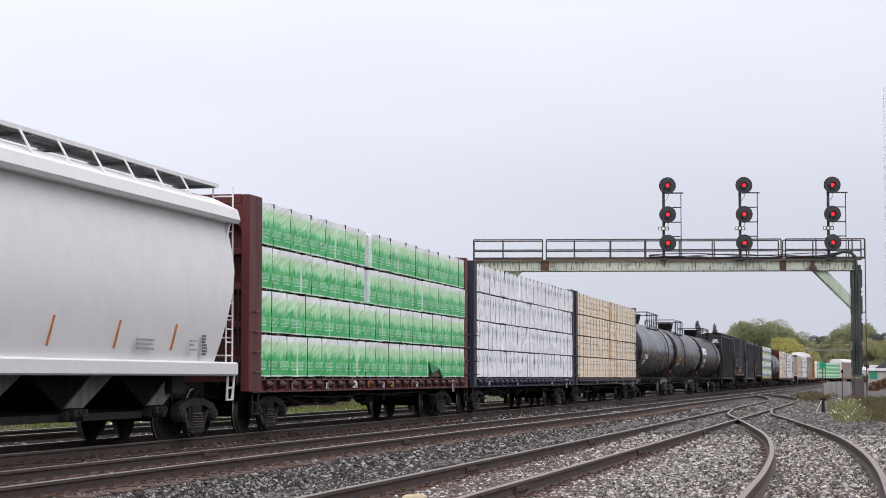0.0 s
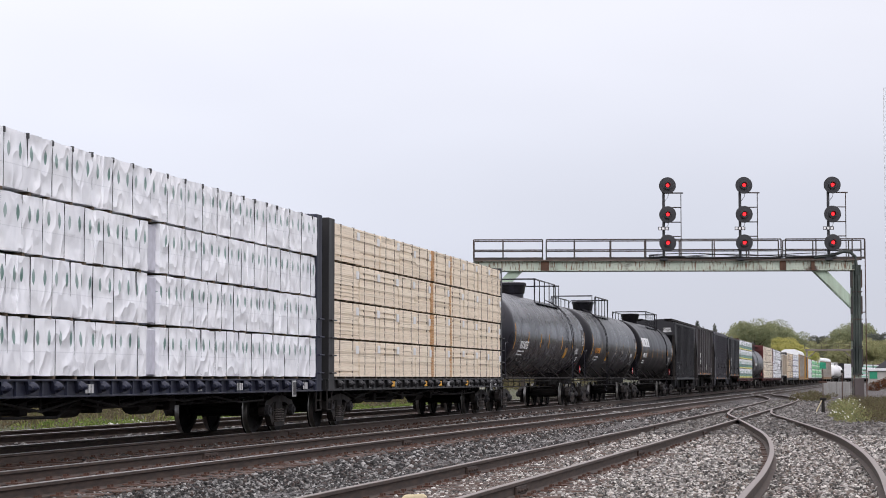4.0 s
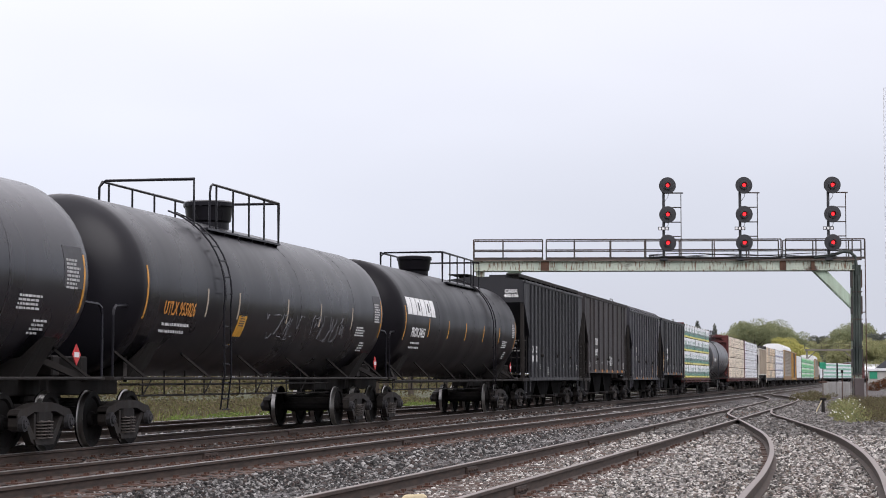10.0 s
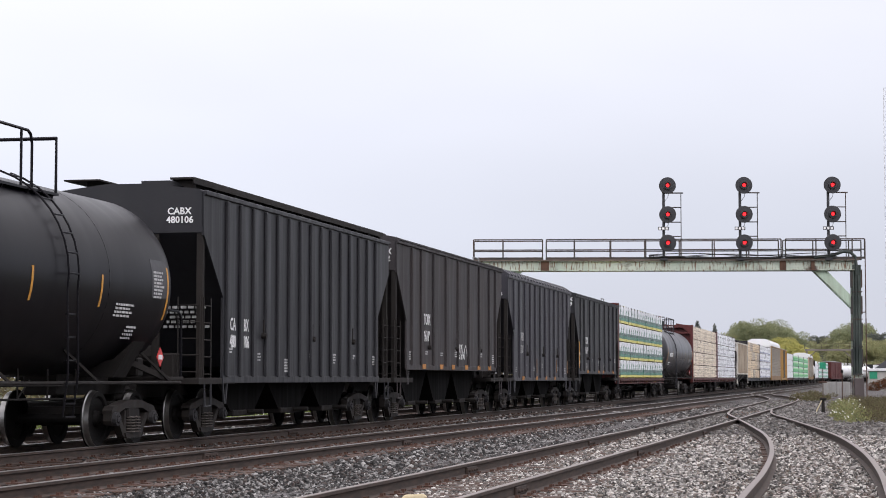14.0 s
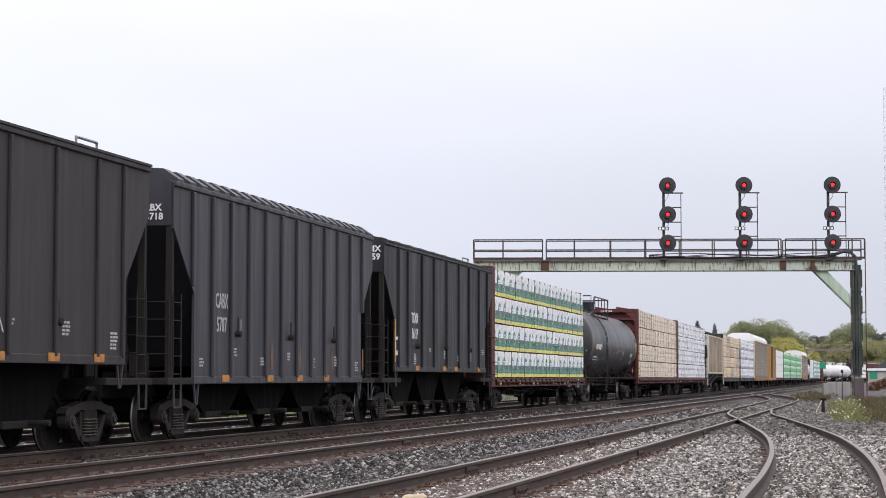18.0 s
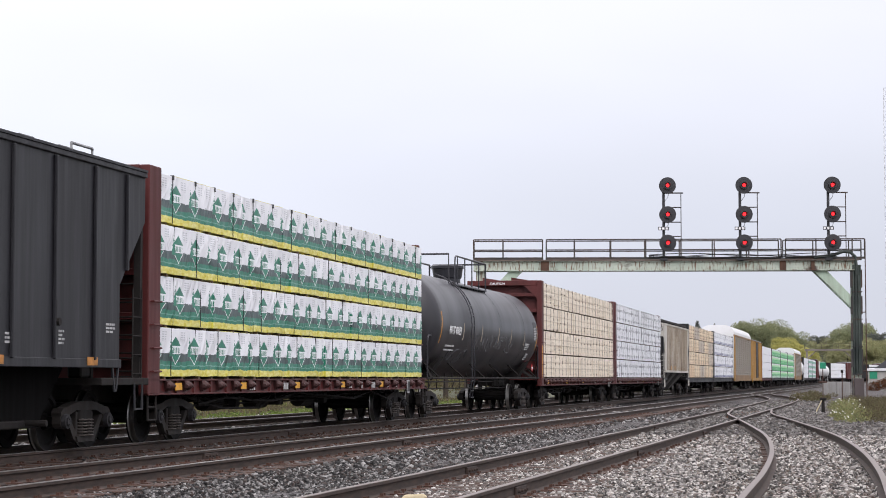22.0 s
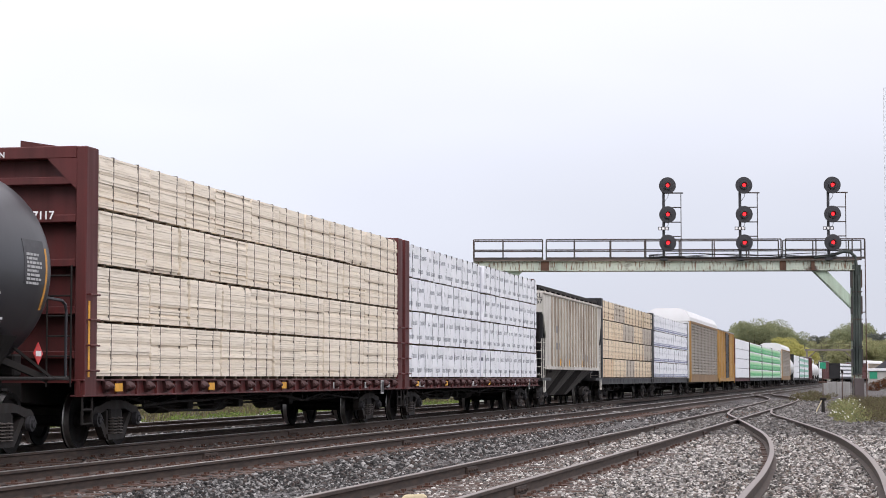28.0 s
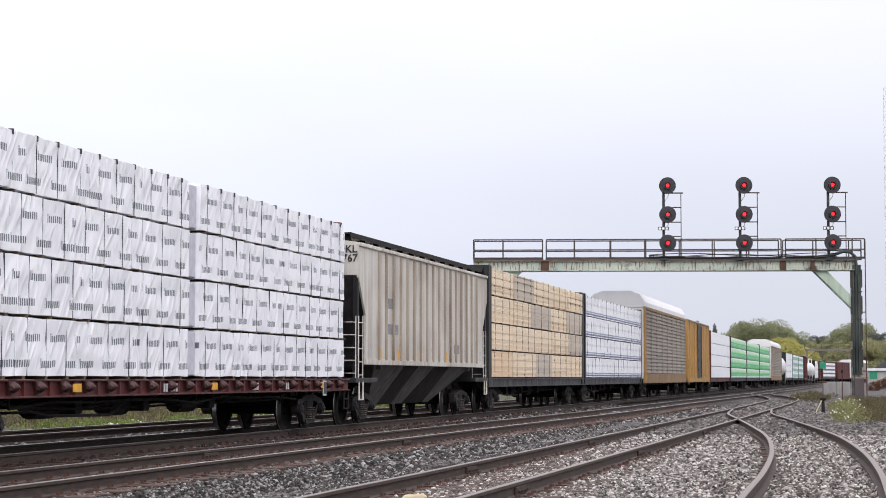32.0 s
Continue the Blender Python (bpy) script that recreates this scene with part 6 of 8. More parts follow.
# ---------------------------------------------------------------- autoracks and box cars
def autorack(s0, s1, label):
    mid, half = (s0 + s1) / 2, (s1 - s0) / 2
    car = tagged(new("autorack_car"), label, "railcar", "cars of the freight train")
    rides(car, mid)
    X, top = 1.52, 4.95
    bm = bmesh.new()
    slab(bm, ((-X, top), (X, top), (X - 0.02, top + 0.30), (X - 0.25, top + 0.70), (X - 0.75, top + 0.90), (-X + 0.75, top + 0.90), (-X + 0.25, top + 0.70), (-X + 0.02, top + 0.30)), 1, -half, half)
    part("roof", bm, M["white_paint"], car, "white corrugated roof")
    for s in (-1, 1):
        rows, pts = 17, []
        for i in range(rows):
            z = 1.38 + i * (top - 1.48) / rows
            pts += [(s * (X - 0.05), z), (s * (X + 0.02), z + 0.03), (s * (X + 0.02), z + 0.13), (s * (X - 0.05), z + 0.16)]
        pts += [(s * (X - 0.08), top - 0.1), (s * (X - 0.08), 1.38)]
        pitch = (2 * half - 0.6) / 8
        bm = bmesh.new()
        slab(bm, pts, 1, -pitch / 2 + 0.07, pitch / 2 - 0.07)
        screen = mesh_of("side_screen", bm, M["rack"])
        bm = bmesh.new()
        box(bm, s * (X - 0.06), s * (X + 0.04), -0.07, 0.07, 1.38, top - 0.1)
        upright = mesh_of("side_post", bm, M["rack"])
        for i in range(9):
            put_part("side_post", upright, car, at=(0, -half + 0.3 + i * pitch, 0))
            if i < 8:
                put_part("side_screen", screen, car, at=(0, -half + 0.3 + (i + 0.5) * pitch, 0))
        for name, z0, z1 in (("side_sill", 0.85, 1.38), ("top_rail", top - 0.1, top + 0.05)):
            bm = bmesh.new()
            box(bm, s * (X - 0.1), s * (X + 0.03), -half, half, z0, z1)
            part(name, bm, M["ochre"], car)
        bm = bmesh.new()
        box(bm, s * (X - 0.05), s * (X + 0.05), -half - 0.01, -half + 0.25, 0.9, top)
        part("corner_post", bm, M["yellow_paint"], car)
    for e in (-1, 1):
        bm = bmesh.new()
        ya, yb = sorted((e * half, e * (half - 0.1)))
        box(bm, -X, X, ya, yb, 1.1, top - 0.02, 0.01)
        for x in (-0.9, -0.05, 0.05, 0.9):
            box(bm, x - 0.03, x + 0.03, min(e * half, e * (half + 0.04)), max(e * half, e * (half + 0.04)), 1.2, top - 0.05)
        part("end_door", bm, M["white_paint"], car)
        ladder(car, X + 0.04, e * (half - 0.25), 1.0, 4.6, 0.35, M["yellow_paint"], 10)
    bm = bmesh.new()
    box(bm, -1.3, 1.3, -half, half, 0.95, 1.1)
    box(bm, -0.25, 0.25, -half - 0.2, half + 0.2, 0.7, 1.0)
    part("underframe", bm, M["under"], car)
    for y in (-half + 2.4, half - 2.4):
        truck(car, y)
    couplers(car, half + 0.8)
    return car


def box_car(s0, s1, paint, label, door_paint):
    mid, half = (s0 + s1) / 2, (s1 - s0) / 2
    car = tagged(new("box_car"), label, "railcar", "cars of the freight train")
    rides(car, mid)
    X, top = 1.48, 5.0
    bm = bmesh.new()
    box(bm, -X + 0.03, X - 0.03, -half, half, 1.1, top)
    body = part("body", bm, paint, car)
    bm = bmesh.new()
    slab(bm, ((-X - 0.03, top), (X + 0.03, top), (X, top + 0.08), (0, top + 0.22), (-X, top + 0.08)), 1, -half - 0.03, half + 0.03)
    part("roof", bm, M["galv"], car)
    for s in (-1, 1):
        bm = bmesh.new()
        box(bm, s * (X - 0.03), s * (X + 0.02), -0.05, 0.05, 1.15, top - 0.02, 0.01)
        upright = mesh_of("side_post", bm, paint)
        for i in range(11):
            put_part("side_post", upright, body, at=(0, -half + 0.06 + i * (2 * half - 0.12) / 10, 0))
        bm = bmesh.new()
        box(bm, s * (X - 0.03), s * (X + 0.03), -half, half, 0.85, 1.15, 0.01)
        part("side_sill", bm, paint, body)
        bm = bmesh.new()
        box(bm, s * (X - 0.01), s * (X + 0.06), -1.6, 1.6, 1.12, top - 0.1, 0.015)
        for z in (1.7, 2.4, 3.1, 3.8):
            box(bm, s * (X + 0.05), s * (X + 0.09), -1.55, 1.55, z - 0.05, z + 0.05, 0.01)
        rod(bm, (s * (X + 0.1), 0.9, 1.2), (s * (X + 0.1), 0.9, top - 0.2), 0.025, 6)
        part("sliding_door", bm, door_paint, body)
    for e in (-1, 1):
        ladder(car, X + 0.05, e * (half - 0.3), 0.7, 2.4, 0.4, paint, 6)
        bm = bmesh.new()
        for i in range(10):
            z = 1.3 + i * 0.32
            rod(bm, (-X + 0.1, e * half, z), (X - 0.1, e * half, z), 0.07, 8)
        part("end_corrugation", bm, paint, body)
    bm = bmesh.new()
    box(bm, -0.25, 0.25, -half - 0.2, half + 0.2, 0.72, 1.1)
    part("centre_sill", bm, M["under"], car)
    for y in (-half + 1.7, half - 1.7):
        truck(car, y)
    couplers(car, half + 0.75)
    return car


# ---------------------------------------------------------------- the train, from the near end to the far end
white_hopper(19.6, 37.65, "white smooth-sided covered hopper car with roof walkway")

centerbeam(39.5, 60.55, M["red"], "maroon centre-beam lumber car carrying green-wrapped bundles", bulk=(0.85, 0.45), amber=(-7.0, -1.48, 0.92, 3.37, 9.09), mark="3474")
load(39.5, 60.55, "wrap_green", (3, 3, 3, 3, 3.1, 3, 3, 3), "lumber bundle in glossy green and white plastic wrap", 2, seed=2, gap=(2, 3), gap_at=3, gap_s=48.15, gap_cols=(3,) * 7, uneven=0.03)
centerbeam(62.5, 83.4, M["blue"], "dark blue centre-beam lumber car carrying white-wrapped bundles", bulk=(0.5, 0.45), number="7042")
load(62.5, 83.4, "wrap_leaf", (3, 3, 3, 3.2, 3, 3, 3, 3), "lumber bundle in wrinkled white wrap with pale leaf marks", 3, seed=3, gap=(0, 1, 2), gap_s=72.6)
centerbeam(84.95, 106.45, M["black"], "black centre-beam lumber car carrying bare lumber", bulk=(0.5, 0.25), yellow=(-0.43, -0.11, 0.1, 0.42))
load(84.95, 106.45, "lumber", (2.36, 2.09, 2.1, 1.96, 2.05, 2.56, 2.14, 2.22, 2.01, 2.01), "strapped bundle of bare sawn spruce boards with paper tag", 2, True, seed=4, brown=(5, 6))

tank_a = tank_car(107.91, 126.41, M["tank_gloss"], "black tank car with amber strips and yellow placard", (-0.89, 5.27), 4.45, yellow_at=3.72, dome_at=-0.30, strips=(-5.75, -2.9, -1.02, 2.36, 5.22),
         marks=(("TILX 303125", 0.38, M["letter"], -6.7, 2.30, 0.85),))
tank_b = tank_car(127.79, 146.0, M["tank"], "black tank car with orange lettering and faint graffiti", (-4.29, 1.34), -4.3, yellow_at=-2.9, dome_at=-0.55, strips=(-5.18, -3.26, 0.1, 2.7, 5.5), faded=True,
         marks=(("UTLX 955026", 0.34, M["letter_orange"], -6.7, 2.36, 0.85),))
tank_car(147.28, 165.6, M["tank_matt"], "black tank car with broad white block emblem", (-0.96, 4.85), 3.92, dome_at=-0.58,
         marks=(("PROX 34453", 0.36, M["letter"], -6.9, 2.36, 0.85),), rail_z=1.06, strips=(-5.5, -2.85, -0.27, 2.6, 5.35), emblem=(-8.2, -4.7, 2.82, 3.28))

hopper_car(166.95, 181.6, M["hopper"], "black ribbed covered hopper car with white stencils", side_low=1.16, end_note=True, rib_at=[1.3 + 0.846 * k for k in range(15)],
           end_text=(("CABX", 0.175, 1.02, 4.15), ("480106", 0.175, 1.03, 3.99)),
           side_text=(("CA", 0.34, M["letter"], -5.56, 2.05, 0.75), ("BX", 0.34, M["letter"], -4.84, 2.05, 0.75), ("480", 0.34, M["letter"], -5.56, 1.72, 0.75), ("106", 0.34, M["letter"], -4.84, 1.72, 0.75)))
def scrawl(car, y0, y1, z0, z1, strokes, seed, mat, at_x):
    """Chalky graffiti strokes that cannot be read, laid on a side; at_x gives the side's x at a height."""
    rng = random.Random(seed)
    bm = bmesh.new()
    for k in range(strokes):
        y, z = y0 + (y1 - y0) * k / strokes, rng.uniform(z0, z1)
        pts = []
        for _ in range(rng.choice((3, 4, 5))):
            pts.append((at_x(z) + 0.002, y, z))
            y += rng.uniform(-0.12, 0.22)
            z = min(z1, max(z0, z + rng.uniform(-0.35, 0.35)))
        for a, b in zip(pts, pts[1:]):
            bar(bm, a, b, 0.018, 0.018)
    return tagged(part("graffiti", bm, mat, car), "faint chalky scrawl", kind="stuff")


def on_shell(z):
    return shell_x(1.55, 2.72, z)


def on_side(_):
    return 1.50


dusty = hopper_car(182.5, 197.75, M["hopper_brown"], "dusty grey-brown covered hopper car with scrawled graffiti", side_low=1.47, top=4.68, rib_at=(1.67, 2.83, 4.43, 6.11, 7.85, 9.5, 11.2, 12.88, 14.0), roof="smooth", wide=0.035,
           end_text=(("TCMX", 0.2, 1.08, 4.34), ("96102", 0.2, 1.08, 4.16)),
           side_text=(("TCMX", 0.42, M["letter"], -4.0, 2.60, 0.72), ("96102", 0.42, M["letter"], -4.0, 2.14, 0.72)), yellow=(-0.58, -0.28, -0.06, 0.2, 0.46, 0.7))
M["chalk"] = plain("chalk_marks", (0.13, 0.13, 0.14), 0.9, 0, 0.4)
scrawl(tank_a, -1.2, 0.6, 2.0, 2.4, 12, 1, M["chalk"], on_shell)
scrawl(tank_b, -1.2, 1.2, 1.95, 2.45, 14, 2, M["chalk"], on_shell)
scrawl(tank_b, 2.2, 5.0, 1.95, 2.5, 16, 3, M["chalk"], on_shell)
scrawl(dusty, 0.5, 1.3, 1.7, 2.12, 8, 4, M["letter"], on_side)
hopper_car(199.0, 213.6, M["hopper_slate"], "black covered hopper car with wide ribs", side_low=1.15, top=4.57, rib_at=[1.01 + 1.135 * k for k in range(12)], roof="battens", wide=0.06, upright=(3.36, 6.01, 8.11, 10.76, 13.6),
           end_text=(("CABX", 0.17, 1.05, 4.08), ("570718", 0.17, 1.05, 3.92)),
           side_text=(("CABX", 0.40, M["letter_dim"], -4.77, 2.45, 0.7), ("5707", 0.40, M["letter_dim"], -4.77, 2.0, 0.75), ("18", 0.40, M["letter_faint"], -3.88, 2.0, 0.75)), yellow=(-0.6, -0.2, 0.1, 0.4))
last_hopper = hopper_car(214.85, 229.7, M["hopper"], "black covered hopper car with yellow reflectors", side_low=1.42, top=4.56, rib_at=(1.51, 2.6, 4.34, 5.89, 7.62, 9.4, 10.95, 12.55, 13.95), roof="smooth", wide=0.03,
           end_text=(("TCMX", 0.22, 1.1, 4.32), ("96159", 0.22, 1.12, 4.12)),
           side_text=(("TCMX", 0.40, M["letter"], -4.0, 2.60, 0.72), ("96159", 0.40, M["letter"], -4.0, 2.18, 0.72)), yellow=(-0.5, -0.02, 0.2, 0.68))

white_card = bmesh.new()
box(white_card, 1.503, 1.51, -6.25, -5.72, 1.72, 2.2)
part("route_card", white_card, M["letter"], last_hopper, "white card holder board")
dark_card = bmesh.new()
box(dark_card, 1.51, 1.53, -6.15, -5.95, 1.85, 2.12)
part("card_holder", dark_card, M["under"], last_hopper)
reflectors(last_hopper, 1.53, (-6.35,), 2.1, 0.06, 1.1, name="yellow_strip")
centerbeam(230.73, 251.83, M["red"], "maroon centre-beam lumber car carrying banded wrapped bundles", bulk=(0.6, 0.16), back=1.30, yellow=(-0.9, -0.56, -0.14, 0.18, 0.51))
load(230.73, 251.83, "wrap_tree", (3, 3, 3, 3.1, 3, 3, 3, 3), "lumber bundle in white wrap with green and yellow bands", 2, seed=5)
tank_d = tank_car(253.1, 271.4, M["tank_grey"], "charcoal tank car with chalk graffiti and amber strips", (-4.61, 1.41), -4.27, yellow_at=None, dome_at=-0.2, strips=(-5.15, -2.22, 0.72, 3.07, 5.74), faded=True,
         marks=(("NATX 400629", 0.34, M["letter"], -6.5, 2.53, 0.85),))
scrawl(tank_d, -3.2, 3.6, 2.0, 2.5, 26, 5, M["chalk"], on_shell)
scrawl(tank_d, -6.5, -3.6, 1.6, 2.0, 10, 6, M["chalk"], on_shell)
centerbeam(273.04, 294.14, M["red"], "maroon centre-beam lumber car with a caution sign", bulk=(0.5, 0.5), caution=True, yellow=(-0.9, -0.46, -0.03))
load(273.04, 294.14, "lumber_pale", (2, 1.6, 1.7, 1.8, 1.6, 1.7, 1.7, 1.6, 1.6, 1.6, 1.6), "strapped bundle of pale bare spruce boards", 2, seed=6)
centerbeam(295.46, 316.69, M["red"], "maroon centre-beam lumber car carrying white printed bundles", bulk=(0.5, 0.2), back=1.30, yellow=(-0.93, -0.58, 0.09, 0.84))
load(295.46, 316.69, "wrap_marks", (3, 3, 3, 3.3, 2.7, 3, 3, 3), "lumber bundle in white wrap printed with dark marks", 3, seed=7, gap=(0, 1, 2, 3), gap_s=305.6)
hopper_car(317.7, 334.3, M["grey_paint"], "weathered grey covered hopper car with shaded gaps between its chutes", side_low=1.58, top=4.35, roof="hatches", rib_at=[1.95 + 0.8 * k for k in range(17)], upright=(2.21, 4.26, 6.73, 10.31, 14.86),
           end_text=(("DKL", 0.25, 1.22, 4.14), ("1767", 0.25, 1.22, 3.92)), chute_paint=M["chute"], slope=0.7, striped=True, wide=0.035, rib_paint=M["rusty_rib"], roof_paint=M["black"])
centerbeam(335.6, 356.85, M["black"], "dark centre-beam lumber car carrying mixed lumber", bulk=(0.5, 0.4), far=True)
load(335.6, 356.85, "lumber_old", (2, 2, 2, 2, 2), "strapped bundle of weathered bare boards", 3, seed=8)
centerbeam(358.0, 379.53, M["black"], "dark lumber car carrying blue-striped bundles", bulk=(0.3, 0.3), far=True)
load(358.0, 379.53, "wrap_blue", (3, 3, 3, 3, 3, 3, 3, 3), "lumber bundle in white wrap with blue stripes", 2, seed=9)
autorack(380.3, 405.0, "brown-sided autorack car with a white roof")
box_car(407.0, 425.3, M["yellow_paint"], "faded yellow box car with a dark sliding door", M["black"])
FAR_LOADS = ((428.0, 449.0, "wrap_white", "red"), (450.6, 472.6, "wrap_green", "black"), (473.6, 495.6, "wrap_green", "black"), (496.6, 518.6, "wrap_green", "black"),
             (564.0, 586.5, "wrap_white", "black"), (588.0, 610.0, "wrap_mint", "black"), (611.4, 633.6, "wrap_mint", "black"), (702.0, 724.0, "wrap_white", "black"), (761.0, 783.0, "wrap_dark", "black"))
for k, (a, b, wrap, paint) in enumerate(FAR_LOADS):
    centerbeam(a, b, M[paint], "distant centre-beam lumber car with wrapped bundles", bulk=(0.3, 0.3), far=True)
    load(a, b, wrap, (3, 3, 3, 3), "distant lumber bundle in plastic wrap", far=True, seed=20 + k)
autorack(520.4, 546.8, "distant brown-sided autorack car with a white roof")
for a, b in ((548.4, 562.0), (653.6, 667.8), (669.4, 683.6), (685.4, 699.6)):
    tank_car(a, b, M["white_paint"], "distant white tank car", (-0.6, 2.5), 1.0, far=True)
for a, b in ((635.6, 652.0), (726.0, 745.0), (784.6, 803.0)):
    box_car(a, b, M["red"], "distant maroon box car", M["red"])
autorack(805.0, 832.0, "distant brown-sided autorack car with a white roof")


# ---------------------------------------------------------------- signal bridge
GY = 110.0


def emitter(name, colour, strength):
    n = Nodes(name, 0.3)
    n.colour((0.3, 0.01, 0.01))
    n.put(n.b.inputs["Emission Color"], colour)
    n.b.inputs["Emission Strength"].default_value = strength
    return n.mat


M["red_lamp"] = emitter("red_signal_lens", (1.0, 0.02, 0.03), 1.6)
M["signal_black"] = painted("signal_black_paint", (0.02, 0.02, 0.024), (0.05, 0.05, 0.055), 0.6, 0.5, streaks=False)


def rail_panel(parent, x0, x1, y, z0, z1, posts):
    bm = bmesh.new()
    for z in (z1, (z0 + z1) / 2 - 0.02):
        bar(bm, (x0, y, z), (x1, y, z), 0.05, 0.06)
    bar(bm, (x0, y, z0 + 0.06), (x1, y, z0 + 0.06), 0.03, 0.12)
    for x in posts:
        bar(bm, (x, y, z0), (x, y, z1), 0.06, 0.06)
    part("railing", bm, M["dark_steel"], parent, "dark rusted pipe railing")


def signal_head(parent, x, y, z):
    bm = bmesh.new()
    lathe(bm, ((0.43, 0.0), (0.45, -0.02), (0.44, -0.05), (0.20, -0.06), (0.20, -0.16)), 1, 28)
    head = part("signal_head", bm, M["signal_black"], parent, "round black target with one red lamp", smooth=30, at=(x, y, z))
    bm = bmesh.new()
    lathe(bm, ((0.08, -0.20), (0.10, -0.165)), 1, 20)
    part("lens", bm, M["red_lamp"], head, "lit red lens", smooth=30)
    bm = bmesh.new()          # hood over the lens and housing behind
    prev = None
    for i in range(13):
        a = radians(-20 + 220 * i / 12)
        c, s = math.cos(a), math.sin(a)
        row = [bm.verts.new((0.15 * c, -0.08, 0.15 * s)), bm.verts.new((0.15 * c, -0.42 + 0.10 * (1 - s), 0.15 * s)),
               bm.verts.new((0.14 * c, -0.42 + 0.10 * (1 - s), 0.14 * s)), bm.verts.new((0.14 * c, -0.08, 0.14 * s))]
        if prev:
            for q in range(4):
                bm.faces.new((prev[q], prev[(q + 1) % 4], row[(q + 1) % 4], row[q]))
        prev = row
    box(bm, -0.17, 0.17, 0.0, 0.35, -0.2, 0.2, 0.04)
    part("hood", bm, M["signal_black"], head)
    return head


def build_bridge():
    b = tagged(new("signal_bridge"), "pale green rusting steel signal bridge over the tracks", "signal bridge")
    b.matrix_world = pose(-0.62, GY, 0, 0, 0, 9.3)
    x0, x1, zb, zt = -20.3, -0.15, 6.83, 7.31
    rail_top = 8.47
    # plate girders front and back, with flanges and stiffeners
    for y in (-0.45, 0.45):
        bm = bmesh.new()
        box(bm, x0, x1, y - 0.01, y + 0.01, zb, zt)
        box(bm, x0, x1, y - 0.09, y + 0.09, zb - 0.02, zb + 0.03)
        box(bm, x0, x1, y - 0.09, y + 0.09, zt - 0.03, zt + 0.02)
        for x in (-19.3, -17.9, -14.85, -14.05, -12.3, -11.1, -9.3, -7.5, -6.2, -5.3, -2.75, -1.55):
            box(bm, x - 0.025, x + 0.025, y - 0.07, y + 0.07, zb, zt)
        part("girder", bm, M["green_steel"], b)
    for x, w in ((-16.5, 0.22), (-3.92, 0.17), (-2.36, 0.10)):
        bm = bmesh.new()
        box(bm, x - w, x + w, -0.545, -0.44, zb - 0.01, zt + 0.01)
        part("splice_plate", bm, M["rust_plate"], b, "rusted splice plate")
    bm = bmesh.new()
    box(bm, x0, x1 + 0.2, -0.62, 0.62, zt + 0.02, zt + 0.10)
    part("walkway", bm, M["walk_plank"], b, "weathered grey-brown walkway planks")
    spans = ((-20.29, -18.73, -16.62), (-16.42, -14.92, -13.0, -11.15, -9.3, -7.54, -5.72, -4.02), (-3.79, -2.19, -0.29, 0.36))
    for y in (-0.6, 0.6):
        for posts in spans:
            rail_panel(b, posts[0], posts[-1], y, zt + 0.10, rail_top, posts)
    # the leg beside the siding, and the other one behind the train
    for x, side in ((-0.05, -1), (-19.95, 1)):
        bm = bmesh.new()
        for y in (-0.3, 0.3):
            box(bm, x - 0.22, x + 0.22, y - 0.02, y + 0.02, -0.2, zb)
        box(bm, x - 0.02, x + 0.02, -0.3, 0.3, -0.2, zb)
        box(bm, x - 0.32, x + 0.32, -0.42, 0.42, -0.35, -0.02, 0.03)
        part("leg", bm, M["green_steel"], b)
        for y in (-0.3, 0.3):
            bm = bmesh.new()
            slab(bm, ((x + side * 2.25, zb - 0.02), (x + side * 1.55, zb - 0.02), (x + side * 0.2, zb - 1.42), (x + side * 0.2, zb - 2.08)), 1, y - 0.03, y + 0.03)
            part("knee_brace", bm, M["green_pale"], b)
    x = -0.05
    for i, dx in enumerate((-0.18, -0.04, 0.10, 0.19)):
        for k in range(4):
            z0 = 1.32 + k * 1.45
            bm = bmesh.new()
            rod(bm, (x + dx, -0.42 - 0.03 * (i % 2), z0), (x + dx, -0.42 - 0.03 * (i % 2), z0 + 1.43), 0.072 if i < 3 else 0.04, 12)
            part("conduit", bm, M["green_dark"], b, "dark green cable conduit", smooth=40)
    for dx in (-0.26, 0.25):
        for z in (1.7, 3.1, 4.5, 5.9):
            bm = bmesh.new()
            box(bm, x + dx - 0.035, x + dx + 0.035, -0.5, -0.1, z, z + 0.95, 0.01)
            part("cable_box", bm, M["dark_steel"], b)
    for z in (1.3, 2.75, 4.2, 5.65):
        bm = bmesh.new()
        box(bm, x - 0.26, x + 0.27, -0.53, -0.40, z, z + 0.06)
        part("cable_band", bm, M["dark_steel"], b)
    bm = bmesh.new()
    box(bm, x - 0.20, x + 0.30, -0.56, 0.38, -0.25, 1.12, 0.02)
    box(bm, x - 0.28, x + 0.38, -0.62, 0.42, -0.32, -0.22, 0.02)
    part("leg_sheath", bm, M["sheath"], b, "brown-grey sheet cover round the foot")
    bm = bmesh.new()
    rod(bm, (0.40, -0.5, -0.1), (0.40, -0.5, rail_top), 0.03, 6)
    for z in (1.5, 4.6):
        rod(bm, (0.2, -0.5, z), (0.40, -0.5, z), 0.025, 6)
    part("side_pipe", bm, M["iron"], b)
    bm = bmesh.new()               # thick cable duct that bends over the end of the girder
    pipe(bm, ((-2.3, -0.62, zt + 0.18), (-1.3, -0.62, zt + 0.30), (-0.75, -0.60, zt + 0.50), (-0.40, -0.58, zt + 0.46), (-0.14, -0.56, zt + 0.22), (-0.08, -0.54, zt - 0.2), (-0.08, -0.52, zb - 0.3)), 0.085, 8)
    part("cable_duct", bm, M["green_dark"], b, smooth=50)
